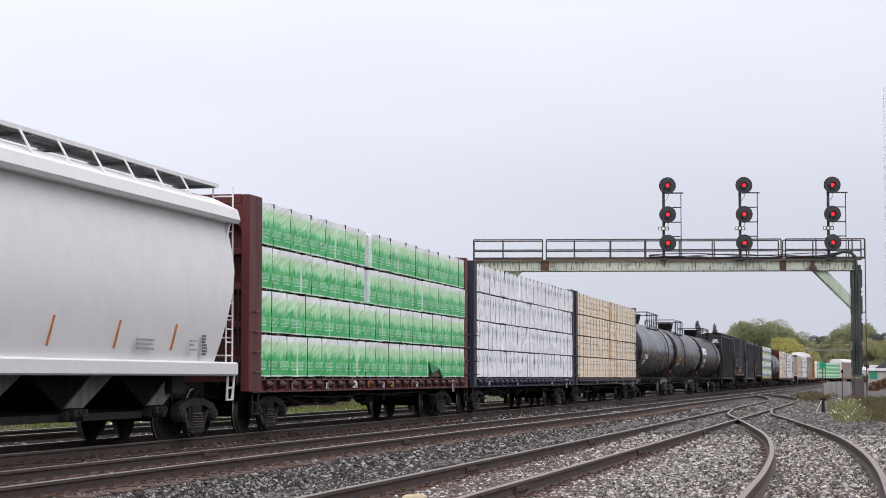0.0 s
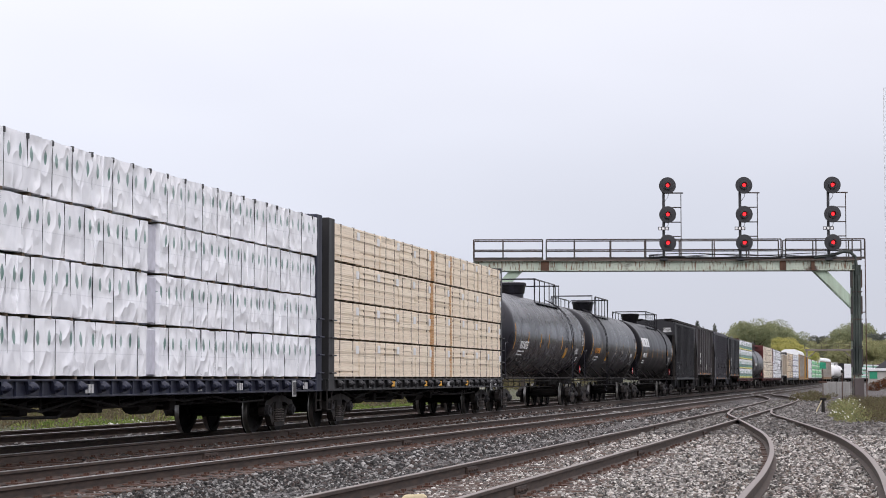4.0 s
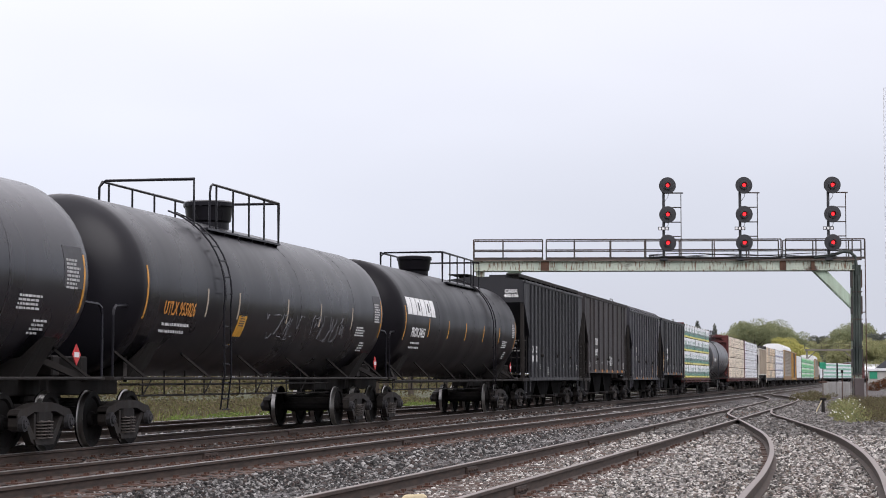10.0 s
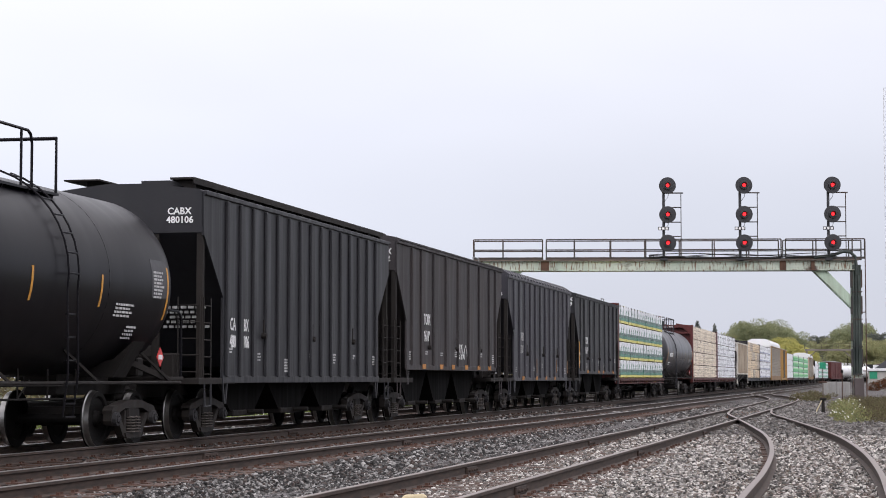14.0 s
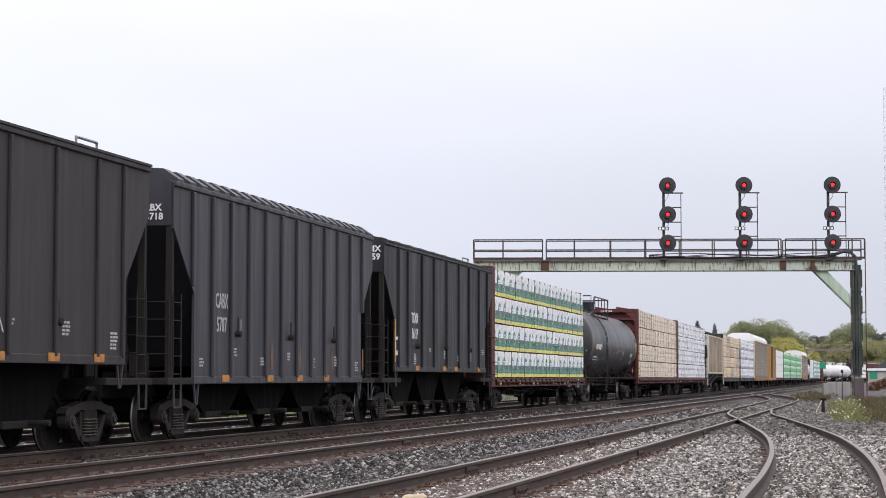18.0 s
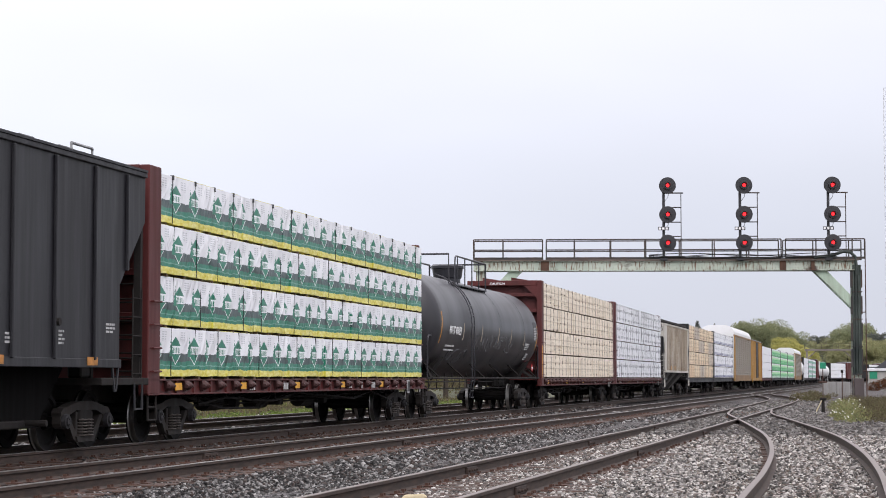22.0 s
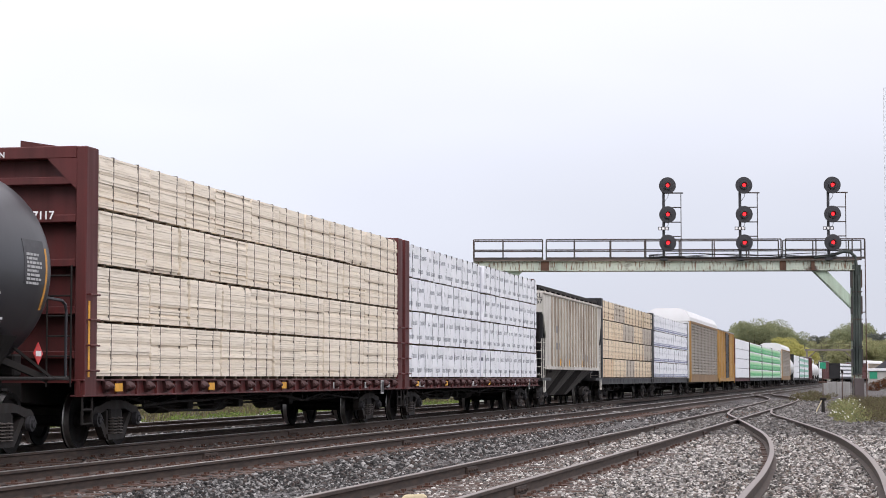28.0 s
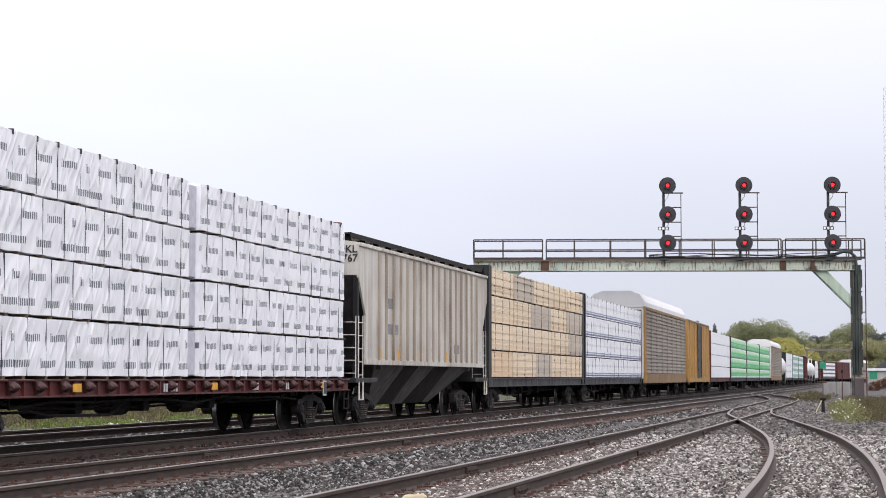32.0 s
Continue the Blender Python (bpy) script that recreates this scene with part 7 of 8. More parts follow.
    for c in range(4):             # cables that sag along the walkway
        cu = bpy.data.curves.new("cable", "CURVE")
        cu.dimensions, cu.bevel_depth, cu.bevel_resolution = "3D", 0.025, 1
        line = cu.splines.new("POLY")
        line.points.add(24)
        for i in range(25):
            u = i / 24
            line.points[i].co = (-11.0 + u * 9.9, -0.66 - 0.02 * c, zt + 0.19 + 0.07 * math.sin(u * 9 + c * 2) + 0.05 * c, 1)
        ob = bpy.data.objects.new("cable", cu)
        me = bpy.data.meshes.new_from_object(ob)
        bpy.data.objects.remove(ob)
        bpy.data.curves.remove(cu)
        me.materials.clear()
        me.materials.append(M["cable_black"])
        put_part("cable", me, b)
    # three masts with three heads each
    for mx in (-10.0, -5.97, -1.33):
        bm = bmesh.new()
        px = mx - 0.2
        rod(bm, (px, -0.62, zt), (px, -0.62, 11.25), 0.075, 10)
        box(bm, px - 0.2, px + 0.2, -0.8, -0.45, zt + 0.02, zt + 0.14, 0.02)
        mast = part("signal_mast", bm, M["signal_black"], b)
        for z in (8.26, 9.77, 11.31):
            signal_head(mast, mx, -0.80, z)
        bm = bmesh.new()          # service ladder and rungs beside the mast
        rod(bm, (mx + 0.72, -0.62, zt), (mx + 0.72, -0.62, 10.93), 0.025, 6)
        rod(bm, (px, -0.62, 10.93), (mx + 0.84, -0.62, 10.93), 0.035, 6)
        for z in (10.16, 9.38, 8.62):
            rod(bm, (px, -0.62, z), (mx + 0.72, -0.62, z), 0.028, 6)
        part("mast_ladder", bm, M["dark_steel"], mast)
        for z in (10.75, 9.25):       # loose lamp lead
            bm = bmesh.new()
            pipe(bm, ((px + 0.07, -0.7, z - 0.25), (mx + 0.02, -0.74, z - 0.05), (mx + 0.08, -0.76, z + 0.25)), 0.014, 5)
            part("lamp_lead", bm, M["cable_black"], mast)
        bm = bmesh.new()
        box(bm, mx - 0.5, mx + 0.06, -0.80, -0.78, 8.94, 9.12)
        pl = part("number_plate", bm, M["signal_black"], mast)
        for q in range(3):
            bm = bmesh.new()
            box(bm, mx - 0.47 + q * 0.18, mx - 0.35 + q * 0.18, -0.806, -0.80, 8.97, 9.09)
            part("plate_bar", bm, M["letter"], pl)
    return b


M["rust_plate"] = painted("rusted_plate", (0.10, 0.05, 0.03), (0.035, 0.024, 0.02), 0.9, 0.85)
M["walk_plank"] = painted("weathered_planks", (0.13, 0.105, 0.09), (0.06, 0.045, 0.038), 0.8, 0.85, streaks=False)
M["green_pale"] = painted("pale_green_brace_paint", (0.40, 0.50, 0.40), (0.14, 0.09, 0.06), 0.45, 0.7)
# pale streaks in the dark green stand for highlights down the conduits
M["green_dark"] = painted("dark_green_highlit_paint", (0.015, 0.022, 0.020), (0.13, 0.155, 0.135), 0.6, 0.6)
M["sheath"] = painted("brown_sheet_metal", (0.075, 0.06, 0.06), (0.05, 0.04, 0.037), 0.6, 0.7)
build_bridge()


# ---------------------------------------------------------------- plants
def leaf_material(name, dark, light, warm):
    n = Nodes(name, 0.75)
    r = n.island()
    c = n.mix(r, dark, light)
    c = n.mix(n.m("MULTIPLY", n.m("GREATER_THAN", n.m("FRACT", n.m("MULTIPLY", r, 17.0)), 0.72), 0.7), c, warm)
    big = n.span(n.noise(0.5, n.world_pos(), 3), 0.35, 0.65, 0.0, 0.45)
    n.colour(n.mix(big, c, dark))
    n.b.inputs["Specular IOR Level"].default_value = 0.2
    thin = n.t.nodes.new("ShaderNodeBsdfTranslucent")      # leaves let light through
    n.t.links.new(n.b.inputs["Base Color"].links[0].from_socket, thin.inputs[0])
    both = n.t.nodes.new("ShaderNodeMixShader")
    both.inputs[0].default_value = 0.4
    n.t.links.new(n.b.outputs[0], both.inputs[1])
    n.t.links.new(thin.outputs[0], both.inputs[2])
    n.t.links.new(both.outputs[0], n.t.nodes["Material Output"].inputs[0])
    return n.mat


# tree leaf colours are raised and greyed: distance haze is mixed into them
M["leaf_green"] = leaf_material("hazy_green_leaves", (0.20, 0.225, 0.13), (0.28, 0.305, 0.175), (0.32, 0.30, 0.16))
M["leaf_yellow"] = leaf_material("yellowing_leaves", (0.34, 0.33, 0.11), (0.46, 0.44, 0.15), (0.45, 0.39, 0.14))
M["leaf_dark"] = leaf_material("hazy_dark_leaves", (0.12, 0.135, 0.12), (0.17, 0.185, 0.155), (0.18, 0.165, 0.135))
M["leaf_haze"] = leaf_material("hazy_grey_green_leaves", (0.17, 0.185, 0.175), (0.24, 0.255, 0.235), (0.22, 0.22, 0.20))
M["leaf_olive"] = leaf_material("hazy_olive_leaves", (0.24, 0.25, 0.13), (0.33, 0.335, 0.17), (0.36, 0.31, 0.16))
M["straw"] = leaf_material("dry_grass", (0.08, 0.068, 0.042), (0.19, 0.155, 0.10), (0.09, 0.09, 0.045))
M["weed_green"] = leaf_material("weed_leaves", (0.07, 0.085, 0.025), (0.24, 0.25, 0.08), (0.20, 0.15, 0.06))
M["weed_brown"] = leaf_material("withered_weeds", (0.06, 0.05, 0.03), (0.17, 0.14, 0.075), (0.12, 0.13, 0.05))
M["rust_weed"] = leaf_material("rust_weeds", (0.12, 0.05, 0.03), (0.30, 0.13, 0.07), (0.14, 0.12, 0.05))
M["bark"] = painted("tree_bark", (0.07, 0.055, 0.042), (0.03, 0.025, 0.02), 0.8, 0.9)
M["flower"] = plain("white_flowers", (0.75, 0.75, 0.68), 0.7, 0, 0.15)


def leaf_cloud(rng, blobs, per_blob, size):
    """Leaf blades scattered over the skins of lumpy blobs. blobs: centre, radii."""
    V = []
    for c, r in blobs:
        k = per_blob
        d = rng.normal(size=(k, 3))
        d /= np.linalg.norm(d, axis=1)[:, None]
        p = np.array(c) + d * np.array(r) * rng.uniform(0.55, 1.08, (k, 1))
        u = rng.normal(size=(k, 3))
        u /= np.linalg.norm(u, axis=1)[:, None]
        w = np.cross(u, rng.normal(size=(k, 3)))
        w /= np.linalg.norm(w, axis=1)[:, None]
        s = size * rng.uniform(0.5, 1.3, (k, 1))
        V.append(np.stack([p - u * s, p + w * s * 0.5, p + u * s, p - w * s * 0.55], 1))
    V = np.concatenate(V).reshape(-1, 3)
    return V, np.arange(len(V)).reshape(-1, 4)


def crown_mesh(seed, h, spread, mat, shape="round", leaves=560, size=0.22):
    rng = np.random.default_rng(seed)
    blobs = []
    n = 16
    for i in range(n):
        if shape == "cone":
            u = i / (n - 1)
            a = rng.uniform(0, 6.28)
            q = spread * (1 - u) * 0.6
            blobs.append(((q * math.cos(a), q * math.sin(a), h * (0.15 + 0.82 * u)), (spread * (1.05 - u) * 0.55 + 0.15, spread * (1.05 - u) * 0.55 + 0.15, h * 0.07)))
        else:
            a, u = rng.uniform(0, 6.28), rng.uniform(0, 1)
            q = spread * math.sqrt(rng.uniform(0, 1)) * (0.85 if u < 0.7 else 0.55)
            r = spread * rng.uniform(0.28, 0.45)
            blobs.append(((q * math.cos(a), q * math.sin(a), h * (0.30 + 0.58 * u)), (r, r, r * 0.8)))
    V, F = leaf_cloud(rng, blobs, leaves, size)
    return raw_mesh("crown", V.tolist(), F.tolist(), mat)


def trunk_mesh(seed, h, r):
    rng = random.Random(seed)
    bm = bmesh.new()
    rod(bm, (0, 0, -0.4), (0.1, 0.05, h * 0.45), r, 8, r * 0.65)
    rod(bm, (0.1, 0.05, h * 0.44), (0.0, 0.1, h * 0.8), r * 0.65, 7, r * 0.2)
    for i in range(6):
        a, z = rng.uniform(0, 6.28), h * rng.uniform(0.3, 0.6)
        rod(bm, (0.1, 0.05, z), (math.cos(a) * h * 0.22, math.sin(a) * h * 0.22, z + h * 0.2), r * 0.35, 6, r * 0.1)
    return mesh_of("trunk", bm, M["bark"])


def make_tree(label, seed, h, spread, mat, shape="round", leaves=900, size=0.17):
    t = tagged(new("tree"), label, "tree", "trees along the skyline")
    put_part("trunk", trunk_mesh(seed, h, 0.25 * h / 10), t)
    put_part("crown", crown_mesh(seed, h, spread, mat, shape, leaves, size), t)
    return t


def plant_trees():
    kinds = {
        "g": make_tree("broad green tree far behind the tracks", 1, 13.5, 5.5, M["leaf_green"]),
        "o": make_tree("broad olive-green tree turning yellow", 2, 12.5, 5.5, M["leaf_olive"]),
        "y": make_tree("round bright yellow-green tree", 3, 8.6, 4.3, M["leaf_yellow"]),
        "d": make_tree("dark green tree at the skyline", 4, 12.5, 4.2, M["leaf_dark"]),
        "c": make_tree("dark pointed conifer at the skyline", 5, 13.0, 4.2, M["leaf_haze"], "cone", 150, 0.3),
        "p": make_tree("loose young tree behind the field", 6, 10.2, 2.3, M["leaf_haze"], "round", 70, 0.15),
    }
    # kind, x, y, size
    skyline = (
        ("o", -32.0, 470, 0.92), ("g", -29.0, 480, 1.02), ("g", -25.5, 470, 1.06), ("g", -21.5, 480, 1.06), ("o", -34.5, 485, 0.75), ("d", -23.0, 500, 0.95),
        ("g", -18.4, 490, 0.95), ("o", -15.6, 500, 0.86), ("y", -17.4, 440, 1.12), ("y", -15.2, 446, 1.0), ("y", -19.2, 450, 0.92),
        ("d", -10.6, 480, 1.0), ("d", -8.6, 480, 0.92), ("g", -13.0, 490, 0.84), ("o", -7.0, 450, 0.92), ("g", -4.6, 450, 1.04), ("g", -2.0, 455, 1.10), ("o", -4.4, 430, 0.80),
        ("o", 0.2, 430, 0.84), ("d", 1.6, 440, 0.98), ("o", -1.0, 425, 0.78), ("o", 3.0, 430, 0.8),
    )
    field_edge = (
        ("c", -37.4, 455, 1.06), ("c", -33.6, 455, 1.0), ("c", -40.5, 460, 0.75), ("d", -45.0, 470, 0.55), ("o", -51.0, 480, 0.5), ("d", -57.0, 470, 0.5),
        ("p", -35.8, 150, 1.0), ("p", -37.2, 153, 0.92), ("p", -33.4, 148, 0.88), ("p", -31.6, 152, 0.93), ("p", -29.6, 150, 0.87), ("p", -39.5, 150, 0.86), ("o", -43.0, 165, 0.6),
        ("o", -36.0, 185, 0.6), ("o", -50.0, 170, 0.58), ("p", -27.0, 160, 0.8), ("o", -58.0, 160, 0.5), ("g", -66.0, 170, 0.5), ("o", -74.0, 165, 0.5),
    )
    for i, (k, x, y, s) in enumerate(skyline + field_edge):
        t = copy_thing(kinds[k], pose(x, y, -0.5, 0, 0, (i * 67) % 360))
        s *= 1.07 if y > 400 and k != "c" else 1.0
        if x > -14 and 400 < y < 500:              # these stand past the turn of the line
            x, y, s = x * 1.45, y * 1.45, s * 1.25
            t.location = (x, y, -0.5)
        t.scale = (s, s, s)
    for t in kinds.values():
        for c in list(t.children):
            bpy.data.objects.remove(c)
        bpy.data.objects.remove(t)


plant_trees()


def tufts(name, label, category, mat, spots, blade, per, seed):
    """Blades and leaves of low plants as one mesh. spots: x, y, height, spread."""
    rng = np.random.default_rng(seed)
    V = []
    for x, y, h, r in spots:
        k = per
        a, q = rng.uniform(0, 6.28, k), r * np.sqrt(rng.uniform(0, 1, k))
        base = np.stack([x + q * np.cos(a), y + q * np.sin(a), np.full(k, -0.35)], 1)
        lean = rng.normal(size=(k, 3)) * 0.28
        lean[:, 2] = 1
        tip = base + lean * (h * rng.uniform(0.45, 1.1, (k, 1)) + 0.2)
        side = rng.normal(size=(k, 3))
        side[:, 2] = 0
        side /= np.linalg.norm(side, axis=1)[:, None]
        w = blade * rng.uniform(0.5, 1.4, (k, 1))
        m = (base + tip) / 2 + rng.normal(size=(k, 3)) * 0.05
        V.append(np.stack([base - side * w * 0.4, m - side * w, tip, m + side * w], 1))
    V = np.concatenate(V).reshape(-1, 3)
    me = raw_mesh(name, V.tolist(), np.arange(len(V)).reshape(-1, 4).tolist(), mat)
    return tagged(new(name, me), label, category, kind="stuff")


def bushes(name, label, category, mat, spots, leaf, per, seed):
    """Low leafy plants as one mesh of small leaves. spots: x, y, height, spread."""
    rng = np.random.default_rng(seed)
    blobs = [((x, y, -0.28 + h * 0.5), (r, r, h * 0.55)) for x, y, h, r in spots]
    V, F = leaf_cloud(rng, blobs, per, leaf)
    return tagged(new(name, raw_mesh(name, V.tolist(), F.tolist(), mat)), label, category, kind="stuff")


def plant_weeds():
    rng = random.Random(11)
    field = [(rng.uniform(-36, -22.4), rng.uniform(36, 125), rng.uniform(0.05, 0.28), 0.6) for _ in range(1700)]
    tufts("field_grass", "long dry straw-coloured grass behind the tracks", "grass", M["straw"], field[:900], 0.016, 16, 1)
    tufts("green_grass", "patches of fresh green grass in the field", "grass", M["weed_green"], field[900:1300], 0.02, 14, 2)
    bushes("field_weeds", "low leafy weeds scattered in the field", "weed", M["weed_brown"], [(x, y, h * 1.6 + 0.1, 0.6) for x, y, h, r in field[1300:]], 0.06, 70, 12)
    fresh = [(rng.uniform(-22.2, -20.6), rng.uniform(34, 110), rng.uniform(0.12, 0.3), rng.uniform(0.3, 0.8)) for _ in range(90)]
    bushes("fresh_weeds", "bright green weeds along the far ballast edge", "weed", M["weed_fresh"], fresh, 0.05, 90, 13)
    shrubs = [(rng.uniform(-66, -40), rng.uniform(60, 330), rng.uniform(1.2, 2.6), rng.uniform(1.2, 2.6)) for _ in range(420)]
    bushes("scrub", "low brown-green scrub at the back of the field", "shrub", M["weed_brown"], shrubs, 0.16, 110, 3)
    left = [(-0.0195 * y + rng.uniform(0.2, 1.0), y, rng.uniform(0.25, 0.6), 0.32) for y in [rng.uniform(57, 92) for _ in range(110)]]
    bushes("flowering_weeds", "pale green flowering weeds beside the track", "weed", M["weed_pale"], left, 0.03, 260, 4)
    right = [(-0.0195 * y + rng.uniform(0.9, 3.6), y, rng.uniform(0.25, 0.65), 0.4) for y in [rng.uniform(57, 108) for _ in range(170)]]
    bushes("withered_weeds", "brownish withered weeds round the signal bridge foot", "weed", M["weed_brown"], right, 0.032, 280, 5)
    tufts("weed_stalks", "thin dry stalks standing among the weeds", "weed", M["straw"], left[:60] + right[:80], 0.008, 14, 15)
    verge = [(rng.uniform(-5.5, -2.5), rng.uniform(105, 165), rng.uniform(0.15, 0.5), 0.4) for _ in range(120)]
    verge = [v for v in verge if v[0] > -4.2 or v[1] > 150]
    bushes("verge_grass", "rough olive weeds on the verge", "grass", M["weed_brown"], verge, 0.05, 120, 6)
    tufts("track_weeds", "rust-coloured weeds between the switch rails", "weed", M["rust_weed"], [(rng.uniform(-4.55, -4.0), rng.uniform(66, 76), 0.09, 0.25) for _ in range(40)], 0.02, 45, 7)
    tufts("frog_weeds", "olive weeds between the siding rails", "weed", M["weed_green"], [(rng.uniform(-4.7, -3.9), rng.uniform(88, 112), 0.10, 0.3) for _ in range(50)], 0.02, 30, 8)
    # white umbels in loose clusters
    V, F = [], []
    for x, y, h, r in left[:20] + [(q[0], q[1], 0.1, 0.4) for q in fresh[:14]]:
        for _ in range(rng.choice((1, 2, 3, 5))):
            px, py, pz = x + rng.uniform(-0.25, 0.25), y + rng.uniform(-0.3, 0.3), -0.25 + h * rng.uniform(0.8, 1.15)
            b, size = len(V), rng.uniform(0.012, 0.026)
            V.append((px, py, pz + 0.02))
            for i in range(8):
                a = math.pi * i / 4
                V.append((px + size * math.cos(a), py + size * math.sin(a), pz + (0.01 if i % 2 else -0.015)))
            F += [(b, b + 1 + i, b + 1 + (i + 1) % 8) for i in range(8)]
            F.append(tuple(b + 8 - i for i in range(8)))
    tagged(new("weed_flowers", raw_mesh("weed_flowers", V, F, M["flower"])), "small white flower heads above the weeds", "flower", kind="stuff")


M["weed_pale"] = leaf_material("pale_weed_leaves", (0.13, 0.145, 0.06), (0.34, 0.35, 0.16), (0.26, 0.22, 0.10))
M["weed_fresh"] = leaf_material("fresh_weed_leaves", (0.07, 0.11, 0.025), (0.20, 0.27, 0.06), (0.20, 0.20, 0.08))
plant_weeds()


# ---------------------------------------------------------------- beside and beyond the tracks
M["target_green"] = plain("green_target_paint", (0.01, 0.22, 0.12), 0.5, 0, 0.15)
M["concrete"] = painted("pale_concrete", (0.27, 0.265, 0.255), (0.14, 0.13, 0.12), 0.9, 0.9)
M["shed_wall"] = painted("pale_shed_wall", (0.36, 0.35, 0.33), (0.20, 0.16, 0.14), 0.8, 0.85)
M["slate"] = painted("dark_roof_shingle", (0.06, 0.062, 0.07), (0.09, 0.09, 0.095), 0.7, 0.85)
M["mast_red"] = painted("faded_red_mast_paint", (0.45, 0.10, 0.06), (0.35, 0.12, 0.08), 0.5, 0.6)
M["mast_white"] = painted("white_mast_paint", (0.62, 0.62, 0.64), (0.45, 0.45, 0.46), 0.5, 0.6)
M["pale_yellow"] = painted("pale_yellow_stone", (0.52, 0.44, 0.28), (0.30, 0.25, 0.17), 0.8, 0.85)


def switch_stand():
    s = tagged(new("switch_stand"), "low switch stand with a square green target", "switch stand")
    s.location = (-1.62, 73.5, -0.28)
    bm = bmesh.new()
    box(bm, -0.20, 0.20, -0.18, 0.18, -0.02, 0.14, 0.02)
    rod(bm, (0, 0, 0.1), (0, 0, 0.66), 0.075, 10, 0.05)
    box(bm, -0.12, 0.12, -0.08, 0.08, 0.62, 0.72, 0.03)
    part("stand_body", bm, M["under"], s)
    bm = bmesh.new()
    bar(bm, (-0.05, -0.05, 0.62), (-0.30, -0.12, 0.10), 0.05, 0.03)
    part("throw_lever", bm, M["pale_yellow"], s, "pale worn throw lever")
    bm = bmesh.new()
    rod(bm, (0, 0, 0.7), (0, 0, 1.76), 0.016, 8)
    box(bm, -0.16, 0.14, -0.03, 0.03, 1.24, 1.30, 0.01)
    part("mast", bm, M["iron"], s)
    bm = bmesh.new()
    box(bm, -0.11, 0.11, -0.012, 0.012, 1.74, 1.97, 0.004)
    part("target", bm, M["target_green"], s, "square green target")
    bm = bmesh.new()
    for y in (1.5, 2.3):
        box(bm, -4.0, 0.35, y - 0.12, y + 0.12, -0.12, 0.05, 0.01)
    part("head_tie", bm, M["tie"], s)
    bm = bmesh.new()
    rod(bm, (-2.6, 1.9, 0.06), (0, 0.1, 0.06), 0.025, 6)
    part("throw_rod", bm, M["under"], s)


def post(x, y, h):
    p = tagged(new("marker_post"), "thin dark steel marker post in the weeds", "post")
    p.location = (x, y, -0.3)
    bm = bmesh.new()
    rod(bm, (0, 0, -0.1), (0, 0, h), 0.022, 8)
    part("shaft", bm, M["iron"], p)
    bm = bmesh.new()
    box(bm, -0.05, 0.05, -0.03, 0.03, h - 0.12, h, 0.008)
    part("cap", bm, M["under"], p)


def concrete_blocks():
    for i, x in enumerate((-3.35, -2.35)):
        b = tagged(new("concrete_block"), "pale concrete barrier block with dark scrawls", "concrete block", "barrier blocks")
        b.location = (x, 150.0, -0.3)
        bm = bmesh.new()
        box(bm, 0, 0.96, -0.4, 0.4, 0, 1.15, 0.03)
        part("block", bm, M["concrete"], b)
        bm = bmesh.new()
        rng = random.Random(i)
        for k in range(4):
            u = 0.12 + k * 0.2
            pipe(bm, [(u + rng.uniform(0, 0.1), -0.403, rng.uniform(0.4, 1.0)) for _ in range(4)], 0.012, 4)
        part("scrawl", bm, M["strap_grey"], b)


def lattice_mast():
    m = tagged(new("radio_mast"), "tall red and white lattice radio mast", "radio mast")
    m.location = (3.05, 300.0, -0.4)
    r = 0.55
    legs = [(r * math.cos(a), r * math.sin(a)) for a in (math.pi, math.pi * 5 / 3, math.pi / 3)]
    step, n = 1.45, 30
    for band in range(10):
        bm = bmesh.new()
        for i in range(band * 3, band * 3 + 3):
            z0, z1 = i * step, (i + 1) * step
            for k in range(3):
                a, b = legs[k], legs[(k + 1) % 3]
                rod(bm, (*a, z0), (*a, z1), 0.045, 6)
                rod(bm, (*a, z0), (*b, z1), 0.02, 4)
                rod(bm, (*b, z0), (*a, z1), 0.02, 4)
                rod(bm, (*a, z1), (*b, z1), 0.02, 4)
        part("mast_section", bm, M["mast_red"] if band == 2 else M["mast_white"], m)


def brick_shed():
    h = tagged(new("shed"), "low pale shed overgrown with reddish creeper", "shed")
    h.location = (1.75, 205.0, -0.1)
    bm = bmesh.new()
    box(bm, -1.9, 4.5, -2, 2, 0, 1.9)
    part("wall", bm, M["shed_wall"], h)
    bm = bmesh.new()
    box(bm, -2.0, 4.6, -2.2, 2.2, 1.9, 2.15, 0.03)
    part("roof", bm, M["mast_white"], h, "white flat roof")
    bm = bmesh.new()
    box(bm, -1.75, -1.0, -2.04, -1.99, 1.15, 1.85)
    part("door_panel", bm, M["target_green"], h)
    V, F = leaf_cloud(np.random.default_rng(9), [((x, -2.1, z), (0.7, 0.15, 0.5)) for x, z in ((-1.3, 0.4), (-0.6, 0.6), (0.0, 0.8), (0.6, 0.4), (1.1, 0.7), (1.7, 0.5), (2.2, 0.9), (2.8, 0.5), (3.2, 0.7), (3.9, 0.5))], 330, 0.09)
    put_part("creeper", raw_mesh("creeper", V.tolist(), F.tolist(), M["rust_weed"]), h, "reddish creeper on the wall")


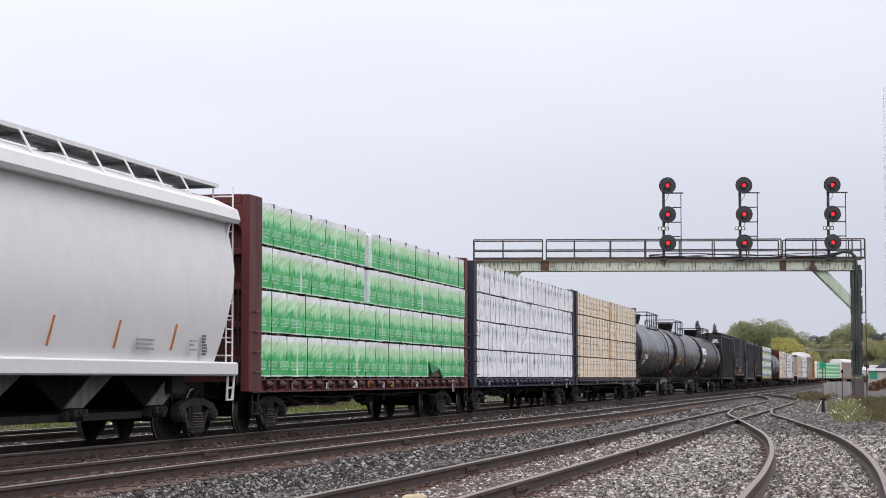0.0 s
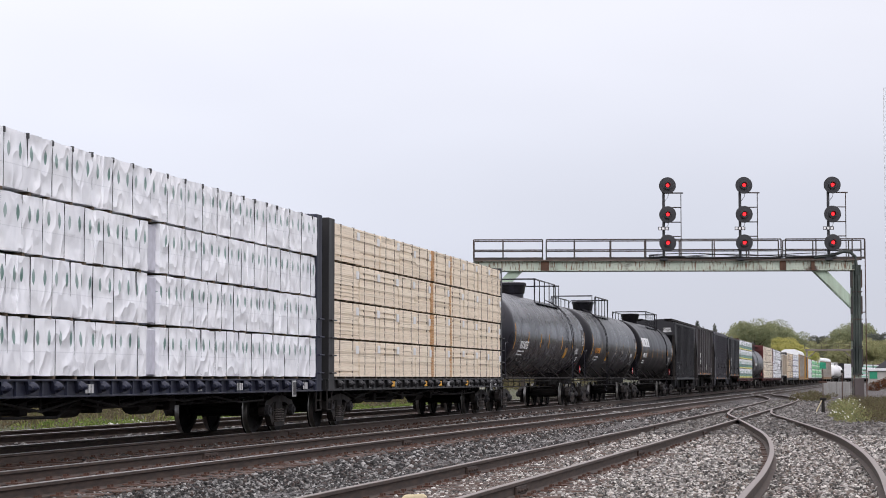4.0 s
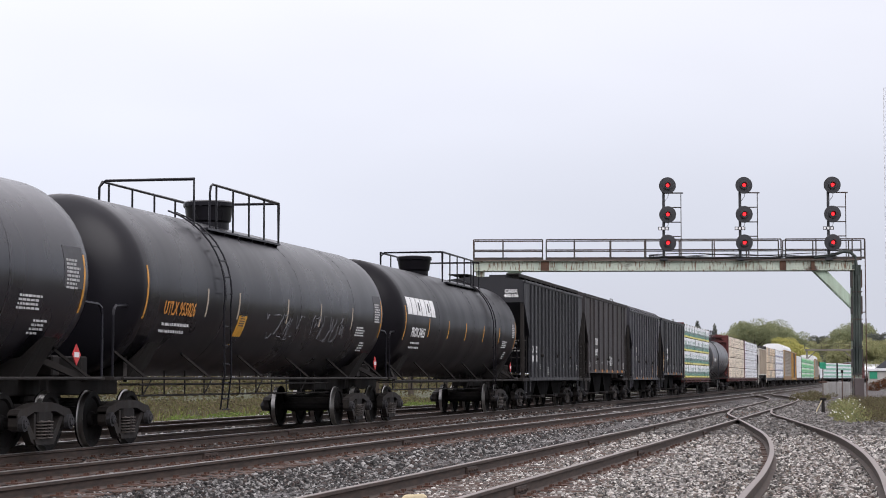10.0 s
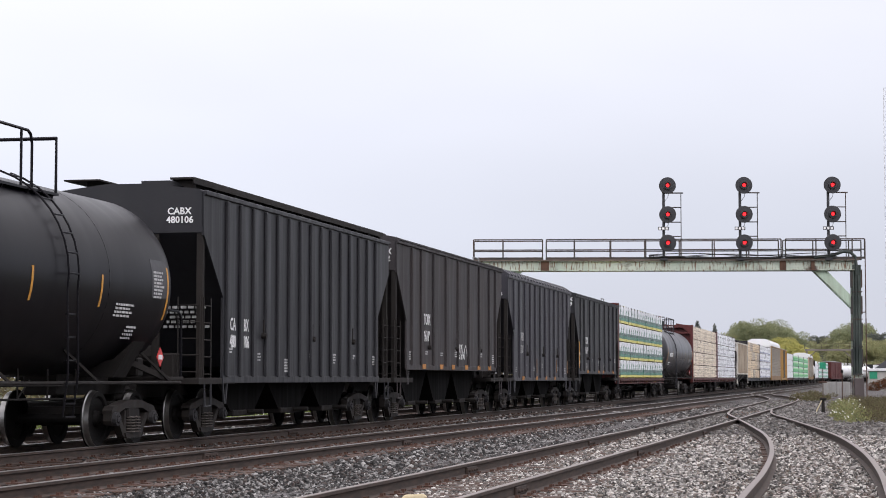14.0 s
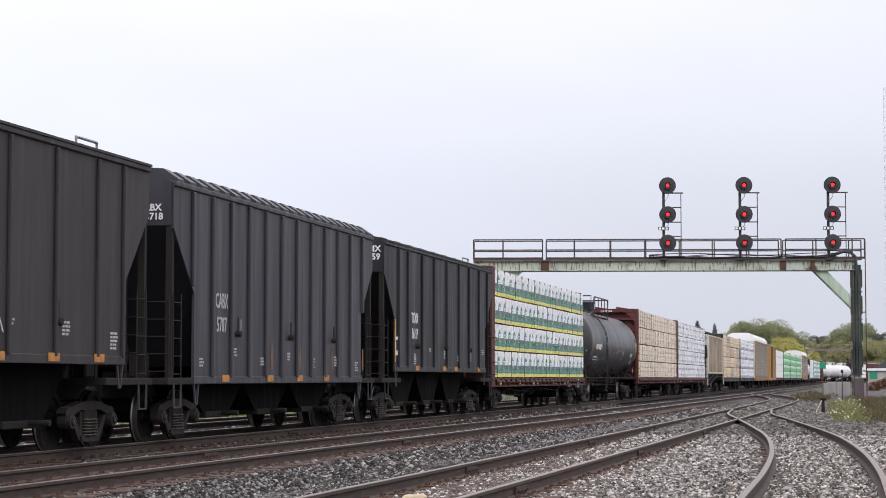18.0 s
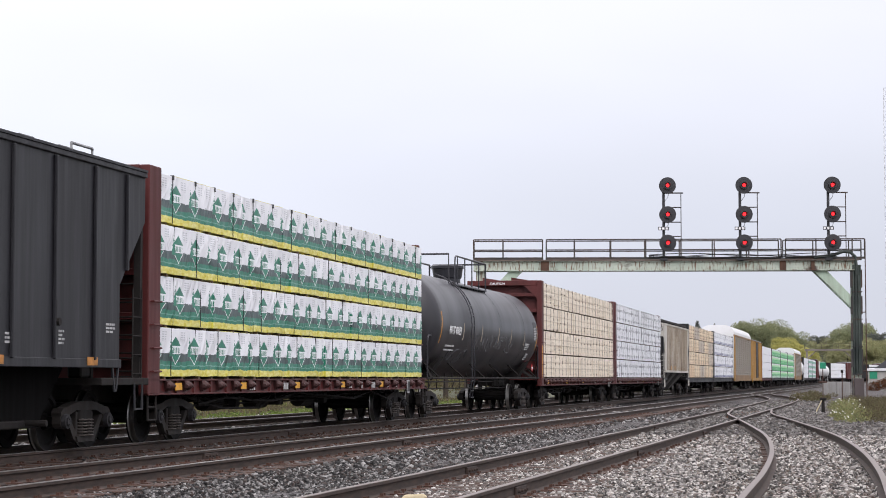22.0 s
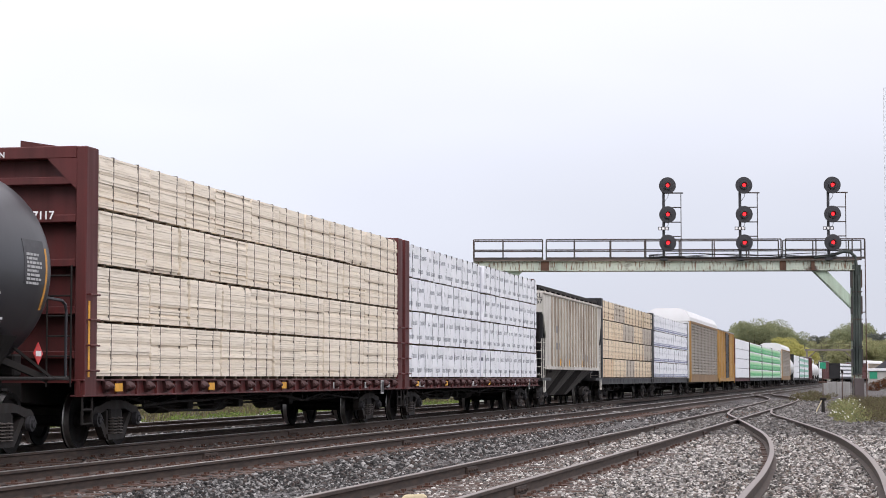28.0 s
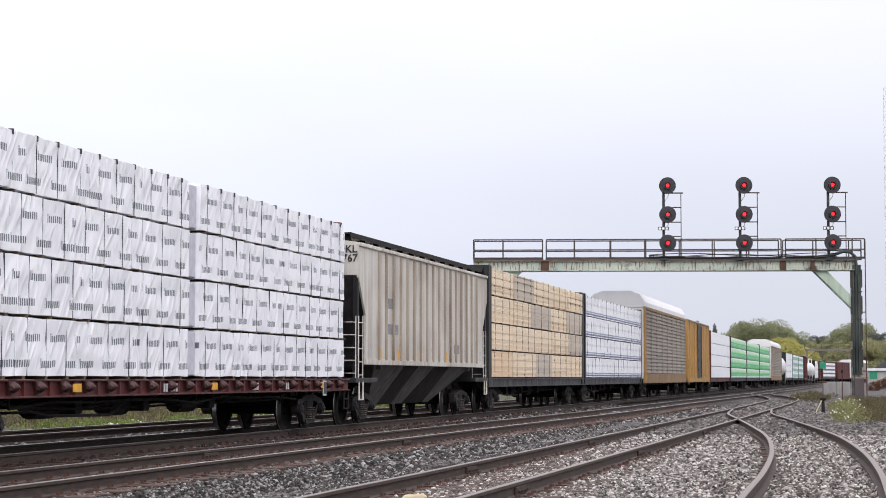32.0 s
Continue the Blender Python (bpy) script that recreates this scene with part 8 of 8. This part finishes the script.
def house():
    h = tagged(new("house"), "distant house with a dark shingled gable roof", "house")
    h.location = (3.2, 262.0, -0.9)
    bm = bmesh.new()
    box(bm, -3.2, 5, -3, 3, 0, 2.6)
    part("wall", bm, M["concrete"], h)
    bm = bmesh.new()
    slab(bm, ((-3.5, 2.5), (5.3, 2.5), (2.8, 4.4), (-1.0, 4.4)), 1, -3.3, 3.3)
    part("roof", bm, M["slate"], h)
    bm = bmesh.new()
    for x in (-2.2, 0.2, 2.6):
        box(bm, x, x + 0.9, -3.04, -2.99, 1.0, 2.0)
    part("window", bm, M["signal_black"], h)


def far_bridge():
    b = tagged(new("signal_bridge"), "distant rusty signal bridge with railings", "signal bridge")
    b.location = (0, 400.0, 0)
    x0, x1, z = -12.2, -2.6, 6.35
    bm = bmesh.new()
    box(bm, x0, x1, -0.5, 0.5, z, z + 0.35)
    part("girder", bm, M["bridge_far"], b)
    bm = bmesh.new()
    for zz in (z + 0.75, z + 1.35):
        bar(bm, (x0, -0.5, zz), (x1, -0.5, zz), 0.06, 0.06)
    for i in range(10):
        x = x0 + (x1 - x0) * i / 9
        bar(bm, (x, -0.5, z + 0.3), (x, -0.5, z + 1.35), 0.06, 0.06)
    part("railing", bm, M["dark_steel"], b)
    for x, s in ((x0 + 0.4, 1), (x1 - 0.4, -1)):
        bm = bmesh.new()
        box(bm, x - 0.15, x + 0.15, -0.3, 0.3, -0.4, z)
        bar(bm, (x + s * 1.8, 0, z), (x, 0, z - 1.6), 0.15, 0.2)
        part("leg", bm, M["bridge_far"], b)


M["bridge_far"] = painted("weathered_far_steel", (0.17, 0.15, 0.135), (0.09, 0.075, 0.065), 0.7, 0.8)


def pale_block():
    p = tagged(new("stone_block"), "pale yellow stone block lying between the rails", "stone")
    p.location = (-4.85, 21.7, -0.21)
    bm = bmesh.new()
    box(bm, -0.13, 0.12, -0.09, 0.09, -0.02, 0.085, 0.03)
    for v in bm.verts:
        v.co += 0.02 * noise.noise_vector(v.co * 7)
    part("block", bm, M["pale_yellow"], p, smooth=50)


switch_stand()
post(-1.06, 82.0, 1.75)
concrete_blocks()
lattice_mast()
brick_shed()
house()
far_bridge()
pale_block()


# ---------------------------------------------------------------- motion
def motions():
    for ob, s, dx, dz in RIDERS:
        walk(ob, [(t, ride_pose(s - gone(t), dx, dz)) for t in RIDE_TIMES])
    # the wheels roll; the same axle of every truck turns alike
    turns = {}
    for wheel, side in WHEELS:
        if side not in turns:
            walk(wheel, [(k / 15, pose(0, side * 0.89, 0.457, math.degrees(gone(k / 15) / 0.457) % 360)) for k in range(481)])
            turns[side] = wheel.animation_data
            continue
        wheel.rotation_mode = "QUATERNION"
        keys = wheel.animation_data_create()
        keys.action = turns[side].action
        keys.action_slot = turns[side].action_slot


motions()
